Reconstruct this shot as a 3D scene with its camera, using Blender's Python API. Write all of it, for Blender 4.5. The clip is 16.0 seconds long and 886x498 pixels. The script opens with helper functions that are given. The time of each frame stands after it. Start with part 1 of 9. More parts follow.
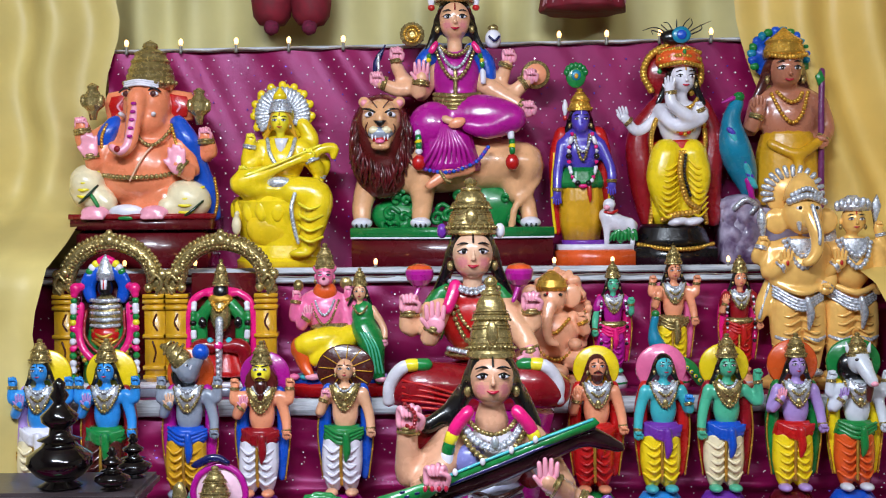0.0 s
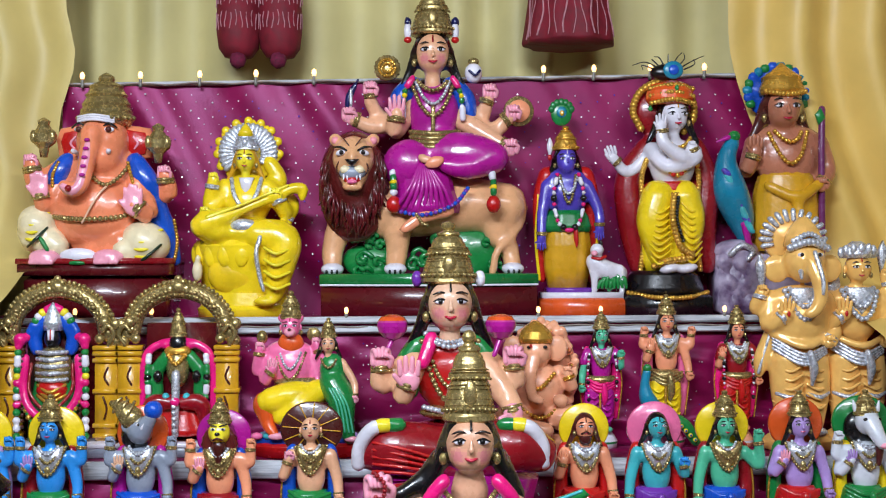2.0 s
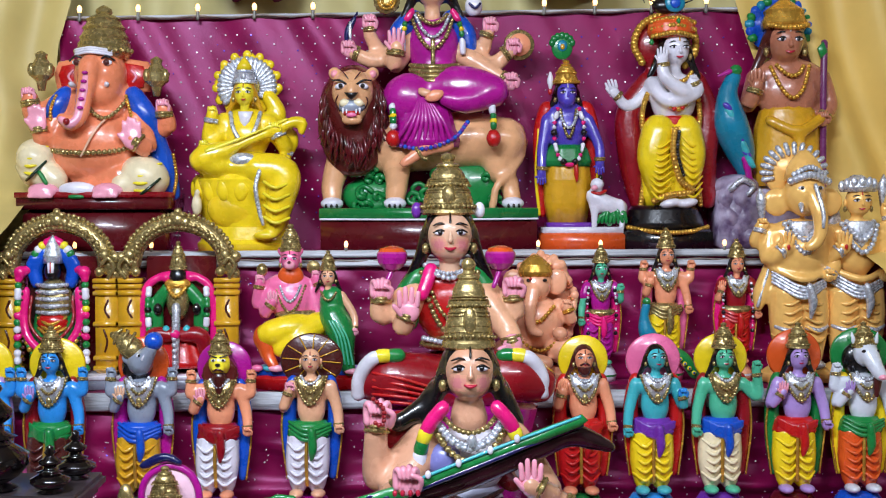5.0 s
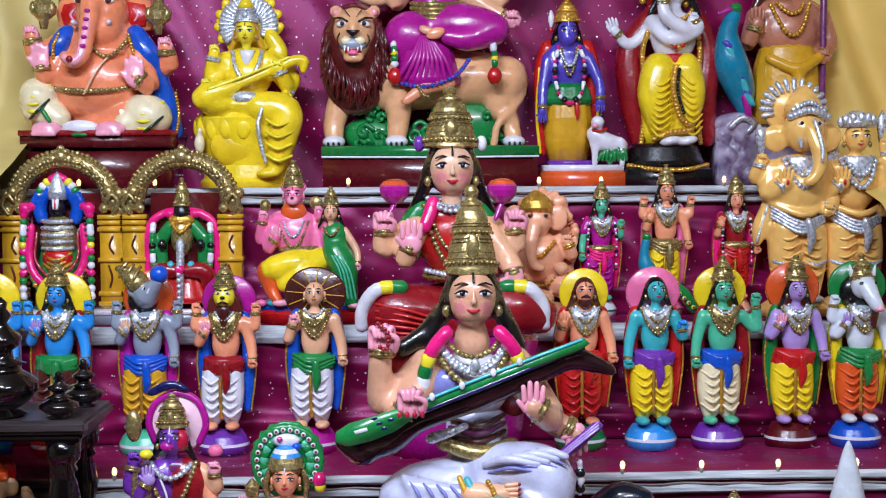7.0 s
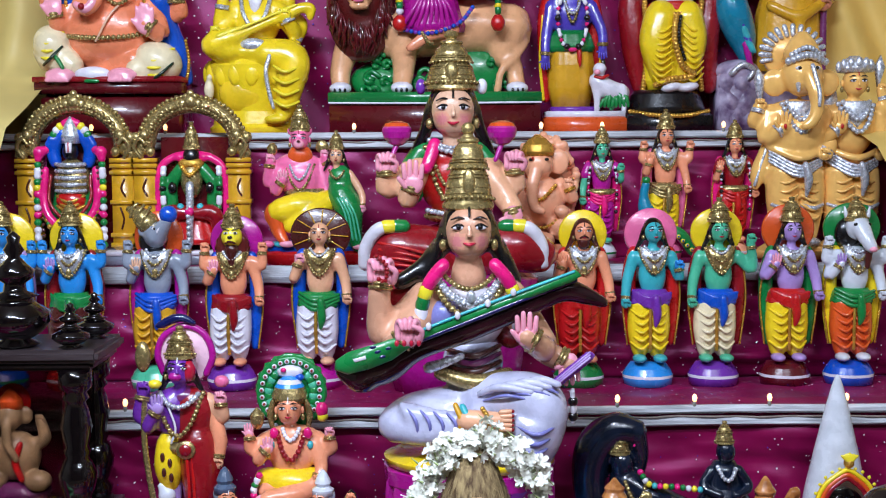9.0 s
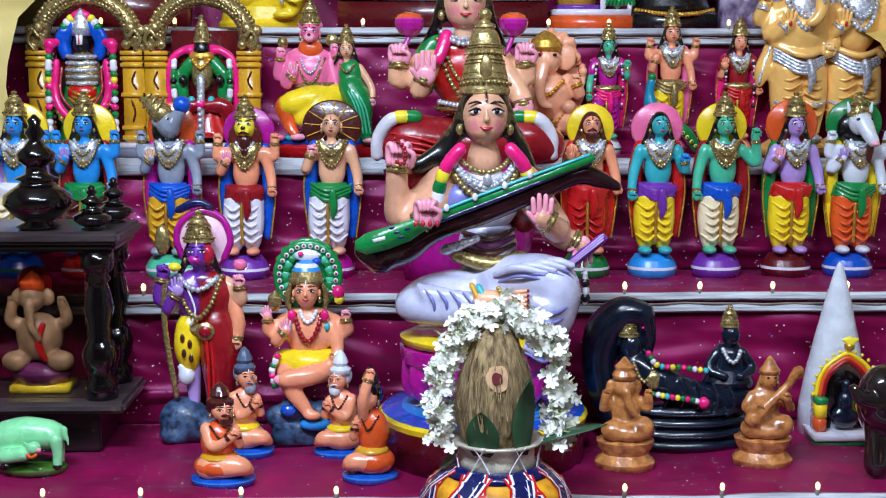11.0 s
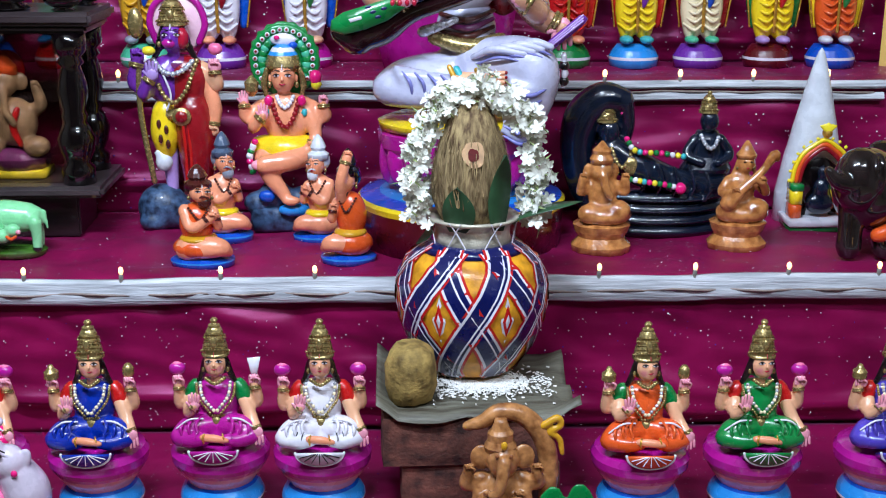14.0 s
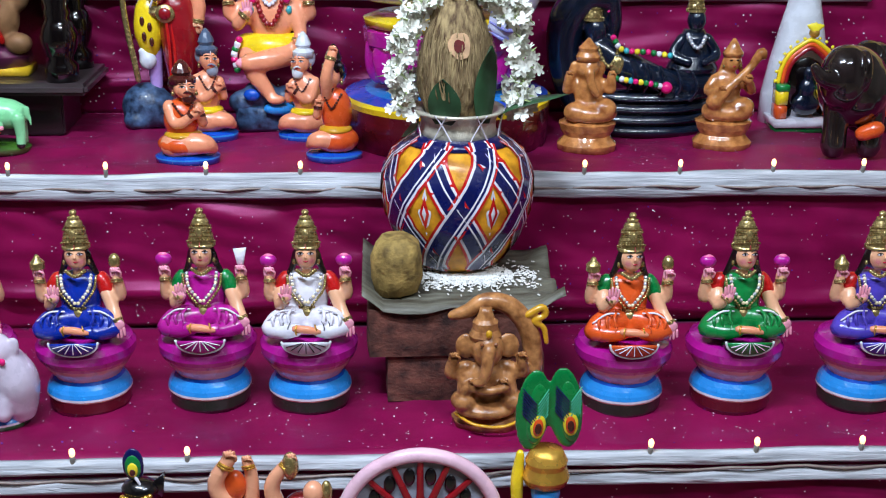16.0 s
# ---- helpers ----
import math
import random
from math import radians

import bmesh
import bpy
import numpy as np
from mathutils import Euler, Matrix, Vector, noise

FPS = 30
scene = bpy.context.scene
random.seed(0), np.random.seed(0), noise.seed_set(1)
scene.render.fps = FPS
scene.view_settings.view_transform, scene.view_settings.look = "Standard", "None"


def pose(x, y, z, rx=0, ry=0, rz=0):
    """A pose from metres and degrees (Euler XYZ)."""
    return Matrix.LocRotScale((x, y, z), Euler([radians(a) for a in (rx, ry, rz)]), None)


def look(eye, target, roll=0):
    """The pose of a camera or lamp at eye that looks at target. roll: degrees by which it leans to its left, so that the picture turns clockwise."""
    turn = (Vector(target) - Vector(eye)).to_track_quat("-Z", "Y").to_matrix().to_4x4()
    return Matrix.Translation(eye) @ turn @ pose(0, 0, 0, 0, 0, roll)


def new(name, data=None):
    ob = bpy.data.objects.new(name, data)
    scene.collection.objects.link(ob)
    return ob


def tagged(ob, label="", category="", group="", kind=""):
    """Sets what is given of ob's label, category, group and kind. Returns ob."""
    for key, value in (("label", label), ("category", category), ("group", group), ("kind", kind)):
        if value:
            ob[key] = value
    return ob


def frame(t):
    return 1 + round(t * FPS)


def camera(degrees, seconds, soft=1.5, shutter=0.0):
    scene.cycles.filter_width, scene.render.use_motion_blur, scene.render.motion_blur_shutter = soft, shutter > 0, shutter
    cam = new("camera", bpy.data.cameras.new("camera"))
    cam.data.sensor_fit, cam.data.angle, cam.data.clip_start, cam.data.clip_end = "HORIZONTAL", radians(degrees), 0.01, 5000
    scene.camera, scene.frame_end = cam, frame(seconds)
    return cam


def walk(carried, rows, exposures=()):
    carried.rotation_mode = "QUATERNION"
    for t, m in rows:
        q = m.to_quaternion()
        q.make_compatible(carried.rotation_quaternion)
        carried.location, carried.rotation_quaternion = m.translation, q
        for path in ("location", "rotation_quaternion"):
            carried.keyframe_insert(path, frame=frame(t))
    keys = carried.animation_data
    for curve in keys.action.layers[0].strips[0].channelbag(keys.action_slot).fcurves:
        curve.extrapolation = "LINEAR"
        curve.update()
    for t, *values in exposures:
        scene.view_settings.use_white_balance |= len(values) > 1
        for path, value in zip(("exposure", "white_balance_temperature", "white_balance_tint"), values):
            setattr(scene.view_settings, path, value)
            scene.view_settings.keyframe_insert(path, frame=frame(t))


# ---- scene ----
cam = camera(39.7, 16.0, soft=1.1)
PATH = [
    (0, (-0.011, -0.245, 1.357), (0.023, 1.754, 1.317), -0.4),
    (0.5, (-0.009, -0.013, 1.351), (0.021, 1.986, 1.331), -0.5),
    (1, (0.001, -0.028, 1.368), (0.043, 1.971, 1.375), -0.3),
    (1.5, (0.007, -0.038, 1.376), (0.053, 1.961, 1.398), -0.3),
    (2, (0.007, -0.04, 1.373), (0.07, 1.959, 1.397), -0.2),
    (2.5, (0.006, -0.038, 1.369), (0.071, 1.961, 1.391), -0.1),
    (3, (0.001, -0.036, 1.357), (0.07, 1.963, 1.371), -0.1),
    (3.5, (0.002, -0.036, 1.349), (0.068, 1.963, 1.347), -0.1),
    (4, (0.003, -0.036, 1.342), (0.07, 1.963, 1.328), -0.1),
    (6.3, (0.015, -0.05, 1.3), (0.069, 1.946, 1.203), -0.3),
    (6.5, (0.002, -0.056, 1.289), (0.067, 1.941, 1.192), -0.3),
    (7, (-0.001, -0.061, 1.274), (0.064, 1.935, 1.159), -0.3),
    (7.5, (0.009, -0.077, 1.273), (0.069, 1.918, 1.148), -0.3),
    (8, (0.027, -0.091, 1.256), (0.083, 1.904, 1.128), -0.3),
    (8.5, (0.054, -0.1, 1.232), (0.091, 1.894, 1.087), -0.3),
    (9, (0.039, -0.127, 1.223), (0.068, 1.866, 1.055), -0.3),
    (9.2, (0.028, -0.136, 1.217), (0.06, 1.855, 1.03), -0.2),
    (11.3, (-0.026, -0.179, 1.149), (0.035, 1.795, 0.829), 0.1),
    (11.5, (-0.011, -0.176, 1.16), (0.041, 1.793, 0.812), 0.0),
    (12, (-0.006, -0.179, 1.15), (0.056, 1.783, 0.765), 0.1),
    (12.5, (-0.012, -0.181, 1.135), (0.066, 1.771, 0.704), 0.1),
    (13, (-0.015, -0.18, 1.115), (0.065, 1.761, 0.643), 0.1),
    (13.5, (-0.019, -0.18, 1.098), (0.066, 1.747, 0.569), 0.2),
    (14, (-0.011, -0.189, 1.082), (0.071, 1.728, 0.517), 0.3),
    (14.5, (-0.003, -0.193, 1.066), (0.076, 1.712, 0.463), 0.3),
    (15, (0.0, -0.198, 1.054), (0.088, 1.701, 0.43), 0.4),
    (15.5, (-0.009, -0.203, 1.041), (0.088, 1.688, 0.397), 0.5),
    (16, (-0.011, -0.209, 1.031), (0.093, 1.671, 0.356), 0.6),
]
BALANCE = [(0, -0.03, 6450, 10), (4, -0.05, 6450, 11), (7, -0.05, 6120, 14), (9, -0.06, 6080, 13), (12, 0.0, 5900, 10), (16, 0.06, 6100, 9)]
walk(cam, [(t, look(eye, target, roll)) for t, eye, target, roll in PATH], BALANCE)

# ---- world and lamps ----
world = bpy.data.worlds.new("room_world")
scene.world = world
world.use_nodes = True
world.node_tree.nodes["Background"].inputs[0].default_value = (0.9, 0.92, 1.0, 1)
world.node_tree.nodes["Background"].inputs[1].default_value = 0.02
scene.view_settings.exposure = 0.0

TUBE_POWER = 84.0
BULB_GLOW = 3.6


# ---- materials ----
def lin(h):
    """Linear colour of a six-digit hex colour."""
    c = [int(h[i:i + 2], 16) / 255 for i in (0, 2, 4)]
    return tuple(v / 12.92 if v < 0.04045 else ((v + 0.055) / 1.055) ** 2.4 for v in c)


def surface(name, rgb, rough=0.3, metal=0.0, vary=0.25, scale=60.0, bump=0.15, bump_scale=250.0, coat=0.0, dirt=None, stretch=(1, 1, 1)):
    """A procedural surface: colour varied at two scales, gloss and fine relief."""
    m = bpy.data.materials.new(name)
    m.use_nodes = True
    nt = m.node_tree
    b = nt.nodes["Principled BSDF"]
    tc = nt.nodes.new("ShaderNodeTexCoord")
    mp = nt.nodes.new("ShaderNodeMapping")
    mp.inputs["Scale"].default_value = stretch
    nt.links.new(tc.outputs["Object"], mp.inputs["Vector"])
    n1 = nt.nodes.new("ShaderNodeTexNoise")
    n1.inputs["Scale"].default_value = scale
    n1.inputs["Detail"].default_value = 6
    n2 = nt.nodes.new("ShaderNodeTexNoise")
    n2.inputs["Scale"].default_value = bump_scale
    n2.inputs["Detail"].default_value = 3
    for n in (n1, n2):
        nt.links.new(mp.outputs[0], n.inputs["Vector"])
    ramp = nt.nodes.new("ShaderNodeValToRGB")
    ramp.color_ramp.elements[0].position, ramp.color_ramp.elements[1].position = 0.32, 0.68
    lo = dirt if dirt else tuple(c * (1 - vary) for c in rgb)
    hi = tuple(min(1.0, c * (1 + vary * 0.5)) for c in rgb)
    ramp.color_ramp.elements[0].color = (*lo, 1)
    ramp.color_ramp.elements[1].color = (*hi, 1)
    nt.links.new(n1.outputs[0], ramp.inputs[0])
    nt.links.new(ramp.outputs[0], b.inputs["Base Color"])
    r = nt.nodes.new("ShaderNodeMapRange")
    r.inputs["To Min"].default_value, r.inputs["To Max"].default_value = rough * 0.75, min(1, rough * 1.35)
    nt.links.new(n1.outputs[0], r.inputs["Value"])
    nt.links.new(r.outputs[0], b.inputs["Roughness"])
    bp = nt.nodes.new("ShaderNodeBump")
    bp.inputs["Strength"].default_value, bp.inputs["Distance"].default_value = bump, 0.002
    nt.links.new(n2.outputs[0], bp.inputs["Height"])
    nt.links.new(bp.outputs[0], b.inputs["Normal"])
    b.inputs["Metallic"].default_value = metal
    b.inputs["Coat Weight"].default_value = coat
    b.inputs["Coat Roughness"].default_value = 0.04
    return m


PALETTE = dict(
    skin="f0b48c", skin_pale="e8b898", skin_orange="f29c74", skin_peach="fcb088", palm="f8a4b8", pink="f070a0", hot_pink="e81878",
    magenta="b0148c", crimson="90101c", red="c01818", orange="e05820", yellow="f6d41c", lemon="f4e030", green="107838", leaf="18803c",
    mint="50b890", aqua="40b0b8", sky="3090e0", blue="1050c0", navy="0c1450", violet="5040b0", purple="7030a0", lilac="b090d0",
    white="e6e2ec", cream="f0e0b8", black="0c0a0e", hair="0a080c", brown="4a1c18", mane="5a1a18", oxblood="5c1018", lips="b81838",
    cheek_soft="ecaa8c", cheek_mid="e89c8c", cheek="e48c8c", petal_low="f0b0a0", petal_mid="d87094", petal_high="c03c90", mango="f0c81c", royal="0a2c9c", mauve_white="d4c8d8", rim_pink="f0c4d4", grey="9098a8", slate="506078", silver_white="d8dce4", ochre="d8a020", clay="b87848", clay_dark="8a5230", terracotta="c08048",
    moss="406820", jade="90e0a0", plum="702860", lavender="8080c0", stone_blue="405878", copper_skin="b87458", peacock="1080a0", lion="e8ac7c", coral="f08a60", pine="0a2c1c", mist="c2c2da", tan="d8a080", rose="e8909c")
PAINT = {}


def ink(key):
    """The enamel, metal or lacquer of that name, made once."""
    if key in PAINT:
        return PAINT[key]
    if key == "gold":
        m = surface("old_gold_paint", lin("c0aa74"), 0.25, 0.72, 0.2, 130, 0.4, 320, dirt=lin("94824e"))
    elif key == "brass":
        m = surface("bright_gold_paint", lin("e4b048"), 0.25, 0.65, 0.25, 60, 0.4, 600)
    elif key == "silver":
        m = surface("silver_paint", lin("dce0e8"), 0.26, 0.55, 0.2, 120, 0.5, 340, dirt=lin("b4b6be"))
    elif key == "gold_satin":
        m = surface("satin_gold_enamel", lin("ffc46c"), 0.2, 0.12, 0.12, 50, 0.1, 300, 0.7)
    elif key == "lacquer":
        m = surface("black_lacquer", lin("0a0608"), 0.12, 0, 0.3, 30, 0.03, 200, 0.8)
    elif key == "veena_wood":
        m = surface("dark_maroon_varnish", lin("280c14"), 0.14, 0, 0.5, 30, 0.06, 200, 0.8, dirt=lin("100508"))
    elif key == "wood":
        m = surface("polished_clay_brown", lin("c8884c"), 0.18, 0, 0.3, 60, 0.35, 200, 0.8, dirt=lin("8c5228"))
    elif key == "clay":
        m = surface("terracotta", lin("b8804c"), 0.3, 0, 0.4, 60, 0.4, 220, 0.4, dirt=lin("70401f"))
    elif key == "rock":
        m = surface("painted_rock", lin("405878"), 0.4, 0, 0.6, 70, 0.6, 120, 0.2, dirt=lin("141c30"))
    elif key == "marble":
        m = surface("mottled_mauve_rock", lin("b0a4b8"), 0.4, 0, 0.6, 26, 0.3, 120, 0.2, dirt=lin("5c4468"))
    elif key == "jet":
        m = surface("glossy_black_clay", lin("101a2c"), 0.2, 0, 0.5, 40, 0.2, 200, 0.5)
    elif key == "smoke":
        m = surface("polished_dark_stone", lin("241c1c"), 0.1, 0, 0.5, 30, 0.1, 100, 0.8, dirt=lin("0c0808"))
    elif key == "tan_figure":
        m = surface("aged_ivory_paint", lin("a88c64"), 0.35, 0, 0.4, 45, 0.2, 200, 0.2)
    else:
        m = surface(key + "_enamel", lin(PALETTE[key]), 0.26, 0, 0.16, 26, 0.3, 120, 0.8)
    PAINT[key] = m
    return m


satin = surface("maroon_satin", lin("820a44"), 0.36, 0, 0.3, 9, 0.12, 900)
satin.node_tree.nodes["Principled BSDF"].inputs["Sheen Weight"].default_value = 0.06
satin.node_tree.nodes["Principled BSDF"].inputs["Sheen Tint"].default_value = (1.0, 0.35, 0.8, 1)
satin.node_tree.nodes["Principled BSDF"].inputs["Specular Tint"].default_value = (1.0, 0.38, 0.72, 1)
satin.node_tree.nodes["Principled BSDF"].inputs["Specular IOR Level"].default_value = 0.6
curtain_cream = surface("cream_yellow_curtain", lin("d2bc74"), 0.5, 0, 0.14, 5, 0.1, 700)
curtain_pale = surface("pale_yellow_curtain", lin("d4c88c"), 0.6, 0, 0.12, 5, 0.1, 700)
curtain_gold = surface("golden_curtain", lin("e4c068"), 0.45, 0, 0.14, 5, 0.1, 700)
trim_white = surface("whitewashed_strip", lin("c8cacf"), 0.55, 0, 0.3, 35, 0.9, 70, dirt=lin("94969c"), stretch=(0.25, 1, 4))
wire_mat = surface("grey_wire", lin("8c7c74"), 0.4, 0, 0.3, 60, 0.1, 300)
holder_mat = surface("dull_holder", lin("8c8880"), 0.4, 0.1, 0.4, 120, 0.2, 300)
sequin_mat = surface("sequin_silver", lin("fcf6fc"), 0.25, 0.2, 0.1, 200, 0.0, 300)
sequin_blue = surface("sequin_blue", lin("7058f0"), 0.2, 0.5, 0.2, 200, 0.0, 300)
wall_paint = surface("cream_wall_paint", lin("847c70"), 0.8, 0, 0.08, 3, 0.15, 200)
ceiling_paint = surface("white_ceiling_paint", lin("b8b4ac"), 0.8, 0, 0.05, 3, 0.1, 150)
floor_tile = surface("beige_floor_tile", lin("84745c"), 0.3, 0, 0.2, 6, 0.05, 100)
bandhani = surface("maroon_tie_dye", lin("7a1024"), 0.7, 0, 0.3, 40, 0.3, 500)
pompom = surface("maroon_wool", lin("6c0c34"), 0.9, 0, 0.5, 160, 1.0, 260)
blackwood = surface("dark_lacquered_wood", lin("180e0e"), 0.3, 0, 0.5, 20, 0.2, 140, 0.4, dirt=lin("0a0607"), stretch=(0.3, 3, 3))
blackwood_top = surface("dusty_dark_wood", lin("443a3c"), 0.35, 0, 0.4, 22, 0.15, 160, 0.3, dirt=lin("2c2224"), stretch=(0.3, 3, 3))

glow = bpy.data.materials.new("warm_filament_glow")
glow.use_nodes = True
gb = glow.node_tree.nodes["Principled BSDF"]
gb.inputs["Base Color"].default_value = (1, 0.8, 0.5, 1)
gb.inputs["Emission Color"].default_value = (1, 0.5, 0.16, 1)
gb.inputs["Emission Strength"].default_value = BULB_GLOW
tube_glow = bpy.data.materials.new("tube_glow")
tube_glow.use_nodes = True
tb = tube_glow.node_tree.nodes["Principled BSDF"]
tb.inputs["Emission Color"].default_value = (1, 0.98, 0.95, 1)
tb.inputs["Emission Strength"].default_value = 3.0


# ---- mesh tools ----
def mesh_object(name, verts, faces, mats, index=None, smooth=True):
    me = bpy.data.meshes.new(name)
    me.from_pydata([tuple(v) for v in verts], [], [tuple(f) for f in faces])
    for m in mats:
        me.materials.append(m)
    if index is not None:
        me.polygons.foreach_set("material_index", index)
    if smooth:
        me.polygons.foreach_set("use_smooth", [True] * len(me.polygons))
    me.update()
    return new(name, me)


def part(name, bm, material, parent, label="", smooth=False):
    """Links a bmesh as one mesh object under a thing or under a part."""
    me = bpy.data.meshes.new(name)
    bm.to_mesh(me)
    bm.free()
    me.materials.append(material)
    if smooth:
        me.polygons.foreach_set("use_smooth", [True] * len(me.polygons))
    ob = new(name, me)
    ob.parent = parent
    if label:
        tagged(ob, label)
    return ob


def bm_box(x0, y0, z0, x1, y1, z1, bevel=0.0):
    bm = bmesh.new()
    bmesh.ops.create_cube(bm, size=1.0, matrix=Matrix.Translation(((x0 + x1) / 2, (y0 + y1) / 2, (z0 + z1) / 2)) @ Matrix.Diagonal((x1 - x0, y1 - y0, z1 - z0, 1)))
    if bevel:
        bmesh.ops.bevel(bm, geom=bm.edges[:], offset=bevel, segments=2, affect="EDGES")
    return bm


def bm_lathe(profile, n=28, at=(0, 0, 0)):
    """A turned solid from (radius, height) pairs."""
    bm = bmesh.new()
    rings = []
    for r, z in profile:
        rings.append([bm.verts.new((at[0] + max(r, 1e-4) * math.cos(2 * math.pi * i / n), at[1] + max(r, 1e-4) * math.sin(2 * math.pi * i / n), at[2] + z)) for i in range(n)])
    for a, b in zip(rings, rings[1:]):
        for i in range(n):
            bm.faces.new((a[i], a[(i + 1) % n], b[(i + 1) % n], b[i]))
    bm.faces.new(list(reversed(rings[0])))
    bm.faces.new(rings[-1])
    return bm


def bm_tube(points, radius, n=8):
    bm = bmesh.new()
    pts = [Vector(p) for p in points]
    rings = []
    for i, p in enumerate(pts):
        d = (pts[min(i + 1, len(pts) - 1)] - pts[max(i - 1, 0)]).normalized()
        s = d.cross(Vector((0, 0, 1)))
        s = s.normalized() if s.length > 0.05 else Vector((1, 0, 0))
        u = s.cross(d)
        rings.append([bm.verts.new(p + radius * (s * math.cos(2 * math.pi * k / n) + u * math.sin(2 * math.pi * k / n))) for k in range(n)])
    for a, b in zip(rings, rings[1:]):
        for k in range(n):
            bm.faces.new((a[k], a[(k + 1) % n], b[(k + 1) % n], b[k]))
    bm.faces.new(rings[0])
    bm.faces.new(list(reversed(rings[-1])))
    return bm


def sheet(name, rows, cols, place, mat):
    """A grid of cloth; place(i, j) gives each point for i, j in 0..1."""
    verts = [place(i / rows, j / cols) for i in range(rows + 1) for j in range(cols + 1)]
    w = cols + 1
    faces = [(i * w + j, i * w + j + 1, (i + 1) * w + j + 1, (i + 1) * w + j) for i in range(rows) for j in range(cols)]
    return mesh_object(name, verts, faces, [mat])


# ---- the room ----
def slab(name, box, mat, label, category):
    ob = part(name, bm_box(*box), mat, None)
    return tagged(ob, label, category, kind="structure")


slab("floor", (-2.6, -2.6, -0.44, 2.6, 3.5, -0.34), floor_tile, "beige tiled floor of the room", "floor")
# Ceiling and walls are unseen, added to close the room and bounce light.
slab("ceiling", (-2.6, -2.6, 2.7, 2.6, 3.5, 2.8), ceiling_paint, "unseen white painted ceiling, added to bounce light", "ceiling")
slab("wall_north", (-2.6, 3.4, -0.34, 2.6, 3.5, 2.7), wall_paint, "unseen cream painted wall, added to bounce light behind the curtains", "wall")
slab("wall_south", (-2.6, -2.6, -0.34, 2.6, -2.5, 2.7), wall_paint, "unseen cream painted wall, added to bounce light", "wall")
slab("wall_west", (-2.6, -2.5, -0.34, -2.5, 3.4, 2.7), wall_paint, "unseen cream painted side wall, added to bounce light", "wall")
slab("wall_east", (2.5, -2.5, -0.34, 2.6, 3.4, 2.7), wall_paint, "unseen cream painted side wall, added to bounce light", "wall")


def unseen_tube_lamp(x, y, z, length, power, tint=(0.77, 0.87, 1.0)):
    """An unseen, assumed ceiling tube light: batten, glowing tube and the light that it gives."""
    lamp = new("unseen_tube_light")
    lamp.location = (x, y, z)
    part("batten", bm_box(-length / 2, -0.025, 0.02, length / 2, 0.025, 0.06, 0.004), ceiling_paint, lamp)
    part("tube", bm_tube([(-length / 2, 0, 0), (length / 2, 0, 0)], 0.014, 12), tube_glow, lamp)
    tagged(lamp, "added white fluorescent tube on a slim batten, out of view overhead", "lamp", group="tube lights")
    d = bpy.data.lights.new("unseen_tube_beam", "AREA")
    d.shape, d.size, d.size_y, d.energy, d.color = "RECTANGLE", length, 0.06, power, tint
    o = new("unseen_tube_beam", d)
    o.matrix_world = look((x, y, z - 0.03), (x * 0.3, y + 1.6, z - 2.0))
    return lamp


# Main lamp: unseen, placed high on the left to suit the shadows.
unseen_tube_lamp(-0.55, 0.35, 2.62, 1.2, TUBE_POWER)
# Second lamp: no known source, added as soft fill from behind the camera.
unseen_tube_lamp(0.9, -0.4, 2.62, 1.2, TUBE_POWER * 0.42, (0.86, 0.91, 1.0))

# ---- the stepped stand and its cloth ----
STEPS = [(2.75, 1.245), (2.55, 0.957), (2.229, 0.71), (1.775, 0.452), (1.31, 0.18), (0.95, -0.08)]
HALF = [1.02, 1.06, 1.14, 1.25, 1.3, 1.3]
BACK = 3.0


def low_edge(k):
    """Height at which the cloth of a riser meets the next step."""
    return STEPS[k + 1][1] if k < 5 else -0.34


def riser_fold(x, z, seed):
    """Soft slanting folds of the hanging cloth."""
    n = noise.noise(Vector((x * 4 + z * 7 + seed * 7.3, z * 4 - x * 1.5, seed)))
    m = noise.noise(Vector((x * 7 + z * 24, z * 14 - x * 5, seed + 4)))
    swag = 0.016 * math.exp(-((z - low_edge(seed) - 0.048 - 0.016 * math.sin(x * 3.1 + seed) - 0.008 * math.sin(x * 9)) / 0.013) ** 2)
    return 0.026 * abs(n) + 0.013 * abs(m) + swag


def tread_wave(x, y):
    crease = 1 - abs(noise.noise(Vector((x * 3 + y * 5, y * 13 - x * 2.5, 6.2))))
    return 0.005 * noise.noise(Vector((x * 5, y * 9, 3.1))) + 0.0025 * noise.noise(Vector((x * 22, y * 22, 1.1))) + 0.006 * crease ** 6


profile = []
ys = [s[0] for s in STEPS]
zs = [s[1] for s in STEPS]
for k in range(6):
    back = BACK if k == 0 else ys[k - 1]
    for i in range(25):
        profile.append((back + (ys[k] + 0.006 - back) * i / 24, zs[k], k, 0))
    low = zs[k + 1] if k < 5 else -0.34
    for i in range(1, 29):
        profile.append((ys[k], zs[k] - 0.004 + (low - zs[k] + 0.004) * i / 28, k, 1))


def drape(i, j):
    y, z, k, up = profile[min(len(profile) - 1, round(i * (len(profile) - 1)))]
    x = (j * 2 - 1) * 1.3
    if up:
        f = min(1.0, (zs[k] - z) / 0.06) * min(1.0, (z - (zs[k + 1] if k < 5 else -0.34)) / 0.05)
        return (x, y - riser_fold(x, z, k) * f, z)
    back = BACK if k == 0 else ys[k - 1]
    fade = max(0.0, min(1.0, (back - y) / 0.05, (y - ys[k] - 0.006) / 0.03))
    return (x, y, z + tread_wave(x, y) * fade)


cloth = sheet("step_cloth", len(profile) - 1, 260, drape, satin)
tagged(cloth, "maroon satin cloth draped over the display steps", "cloth", kind="structure")
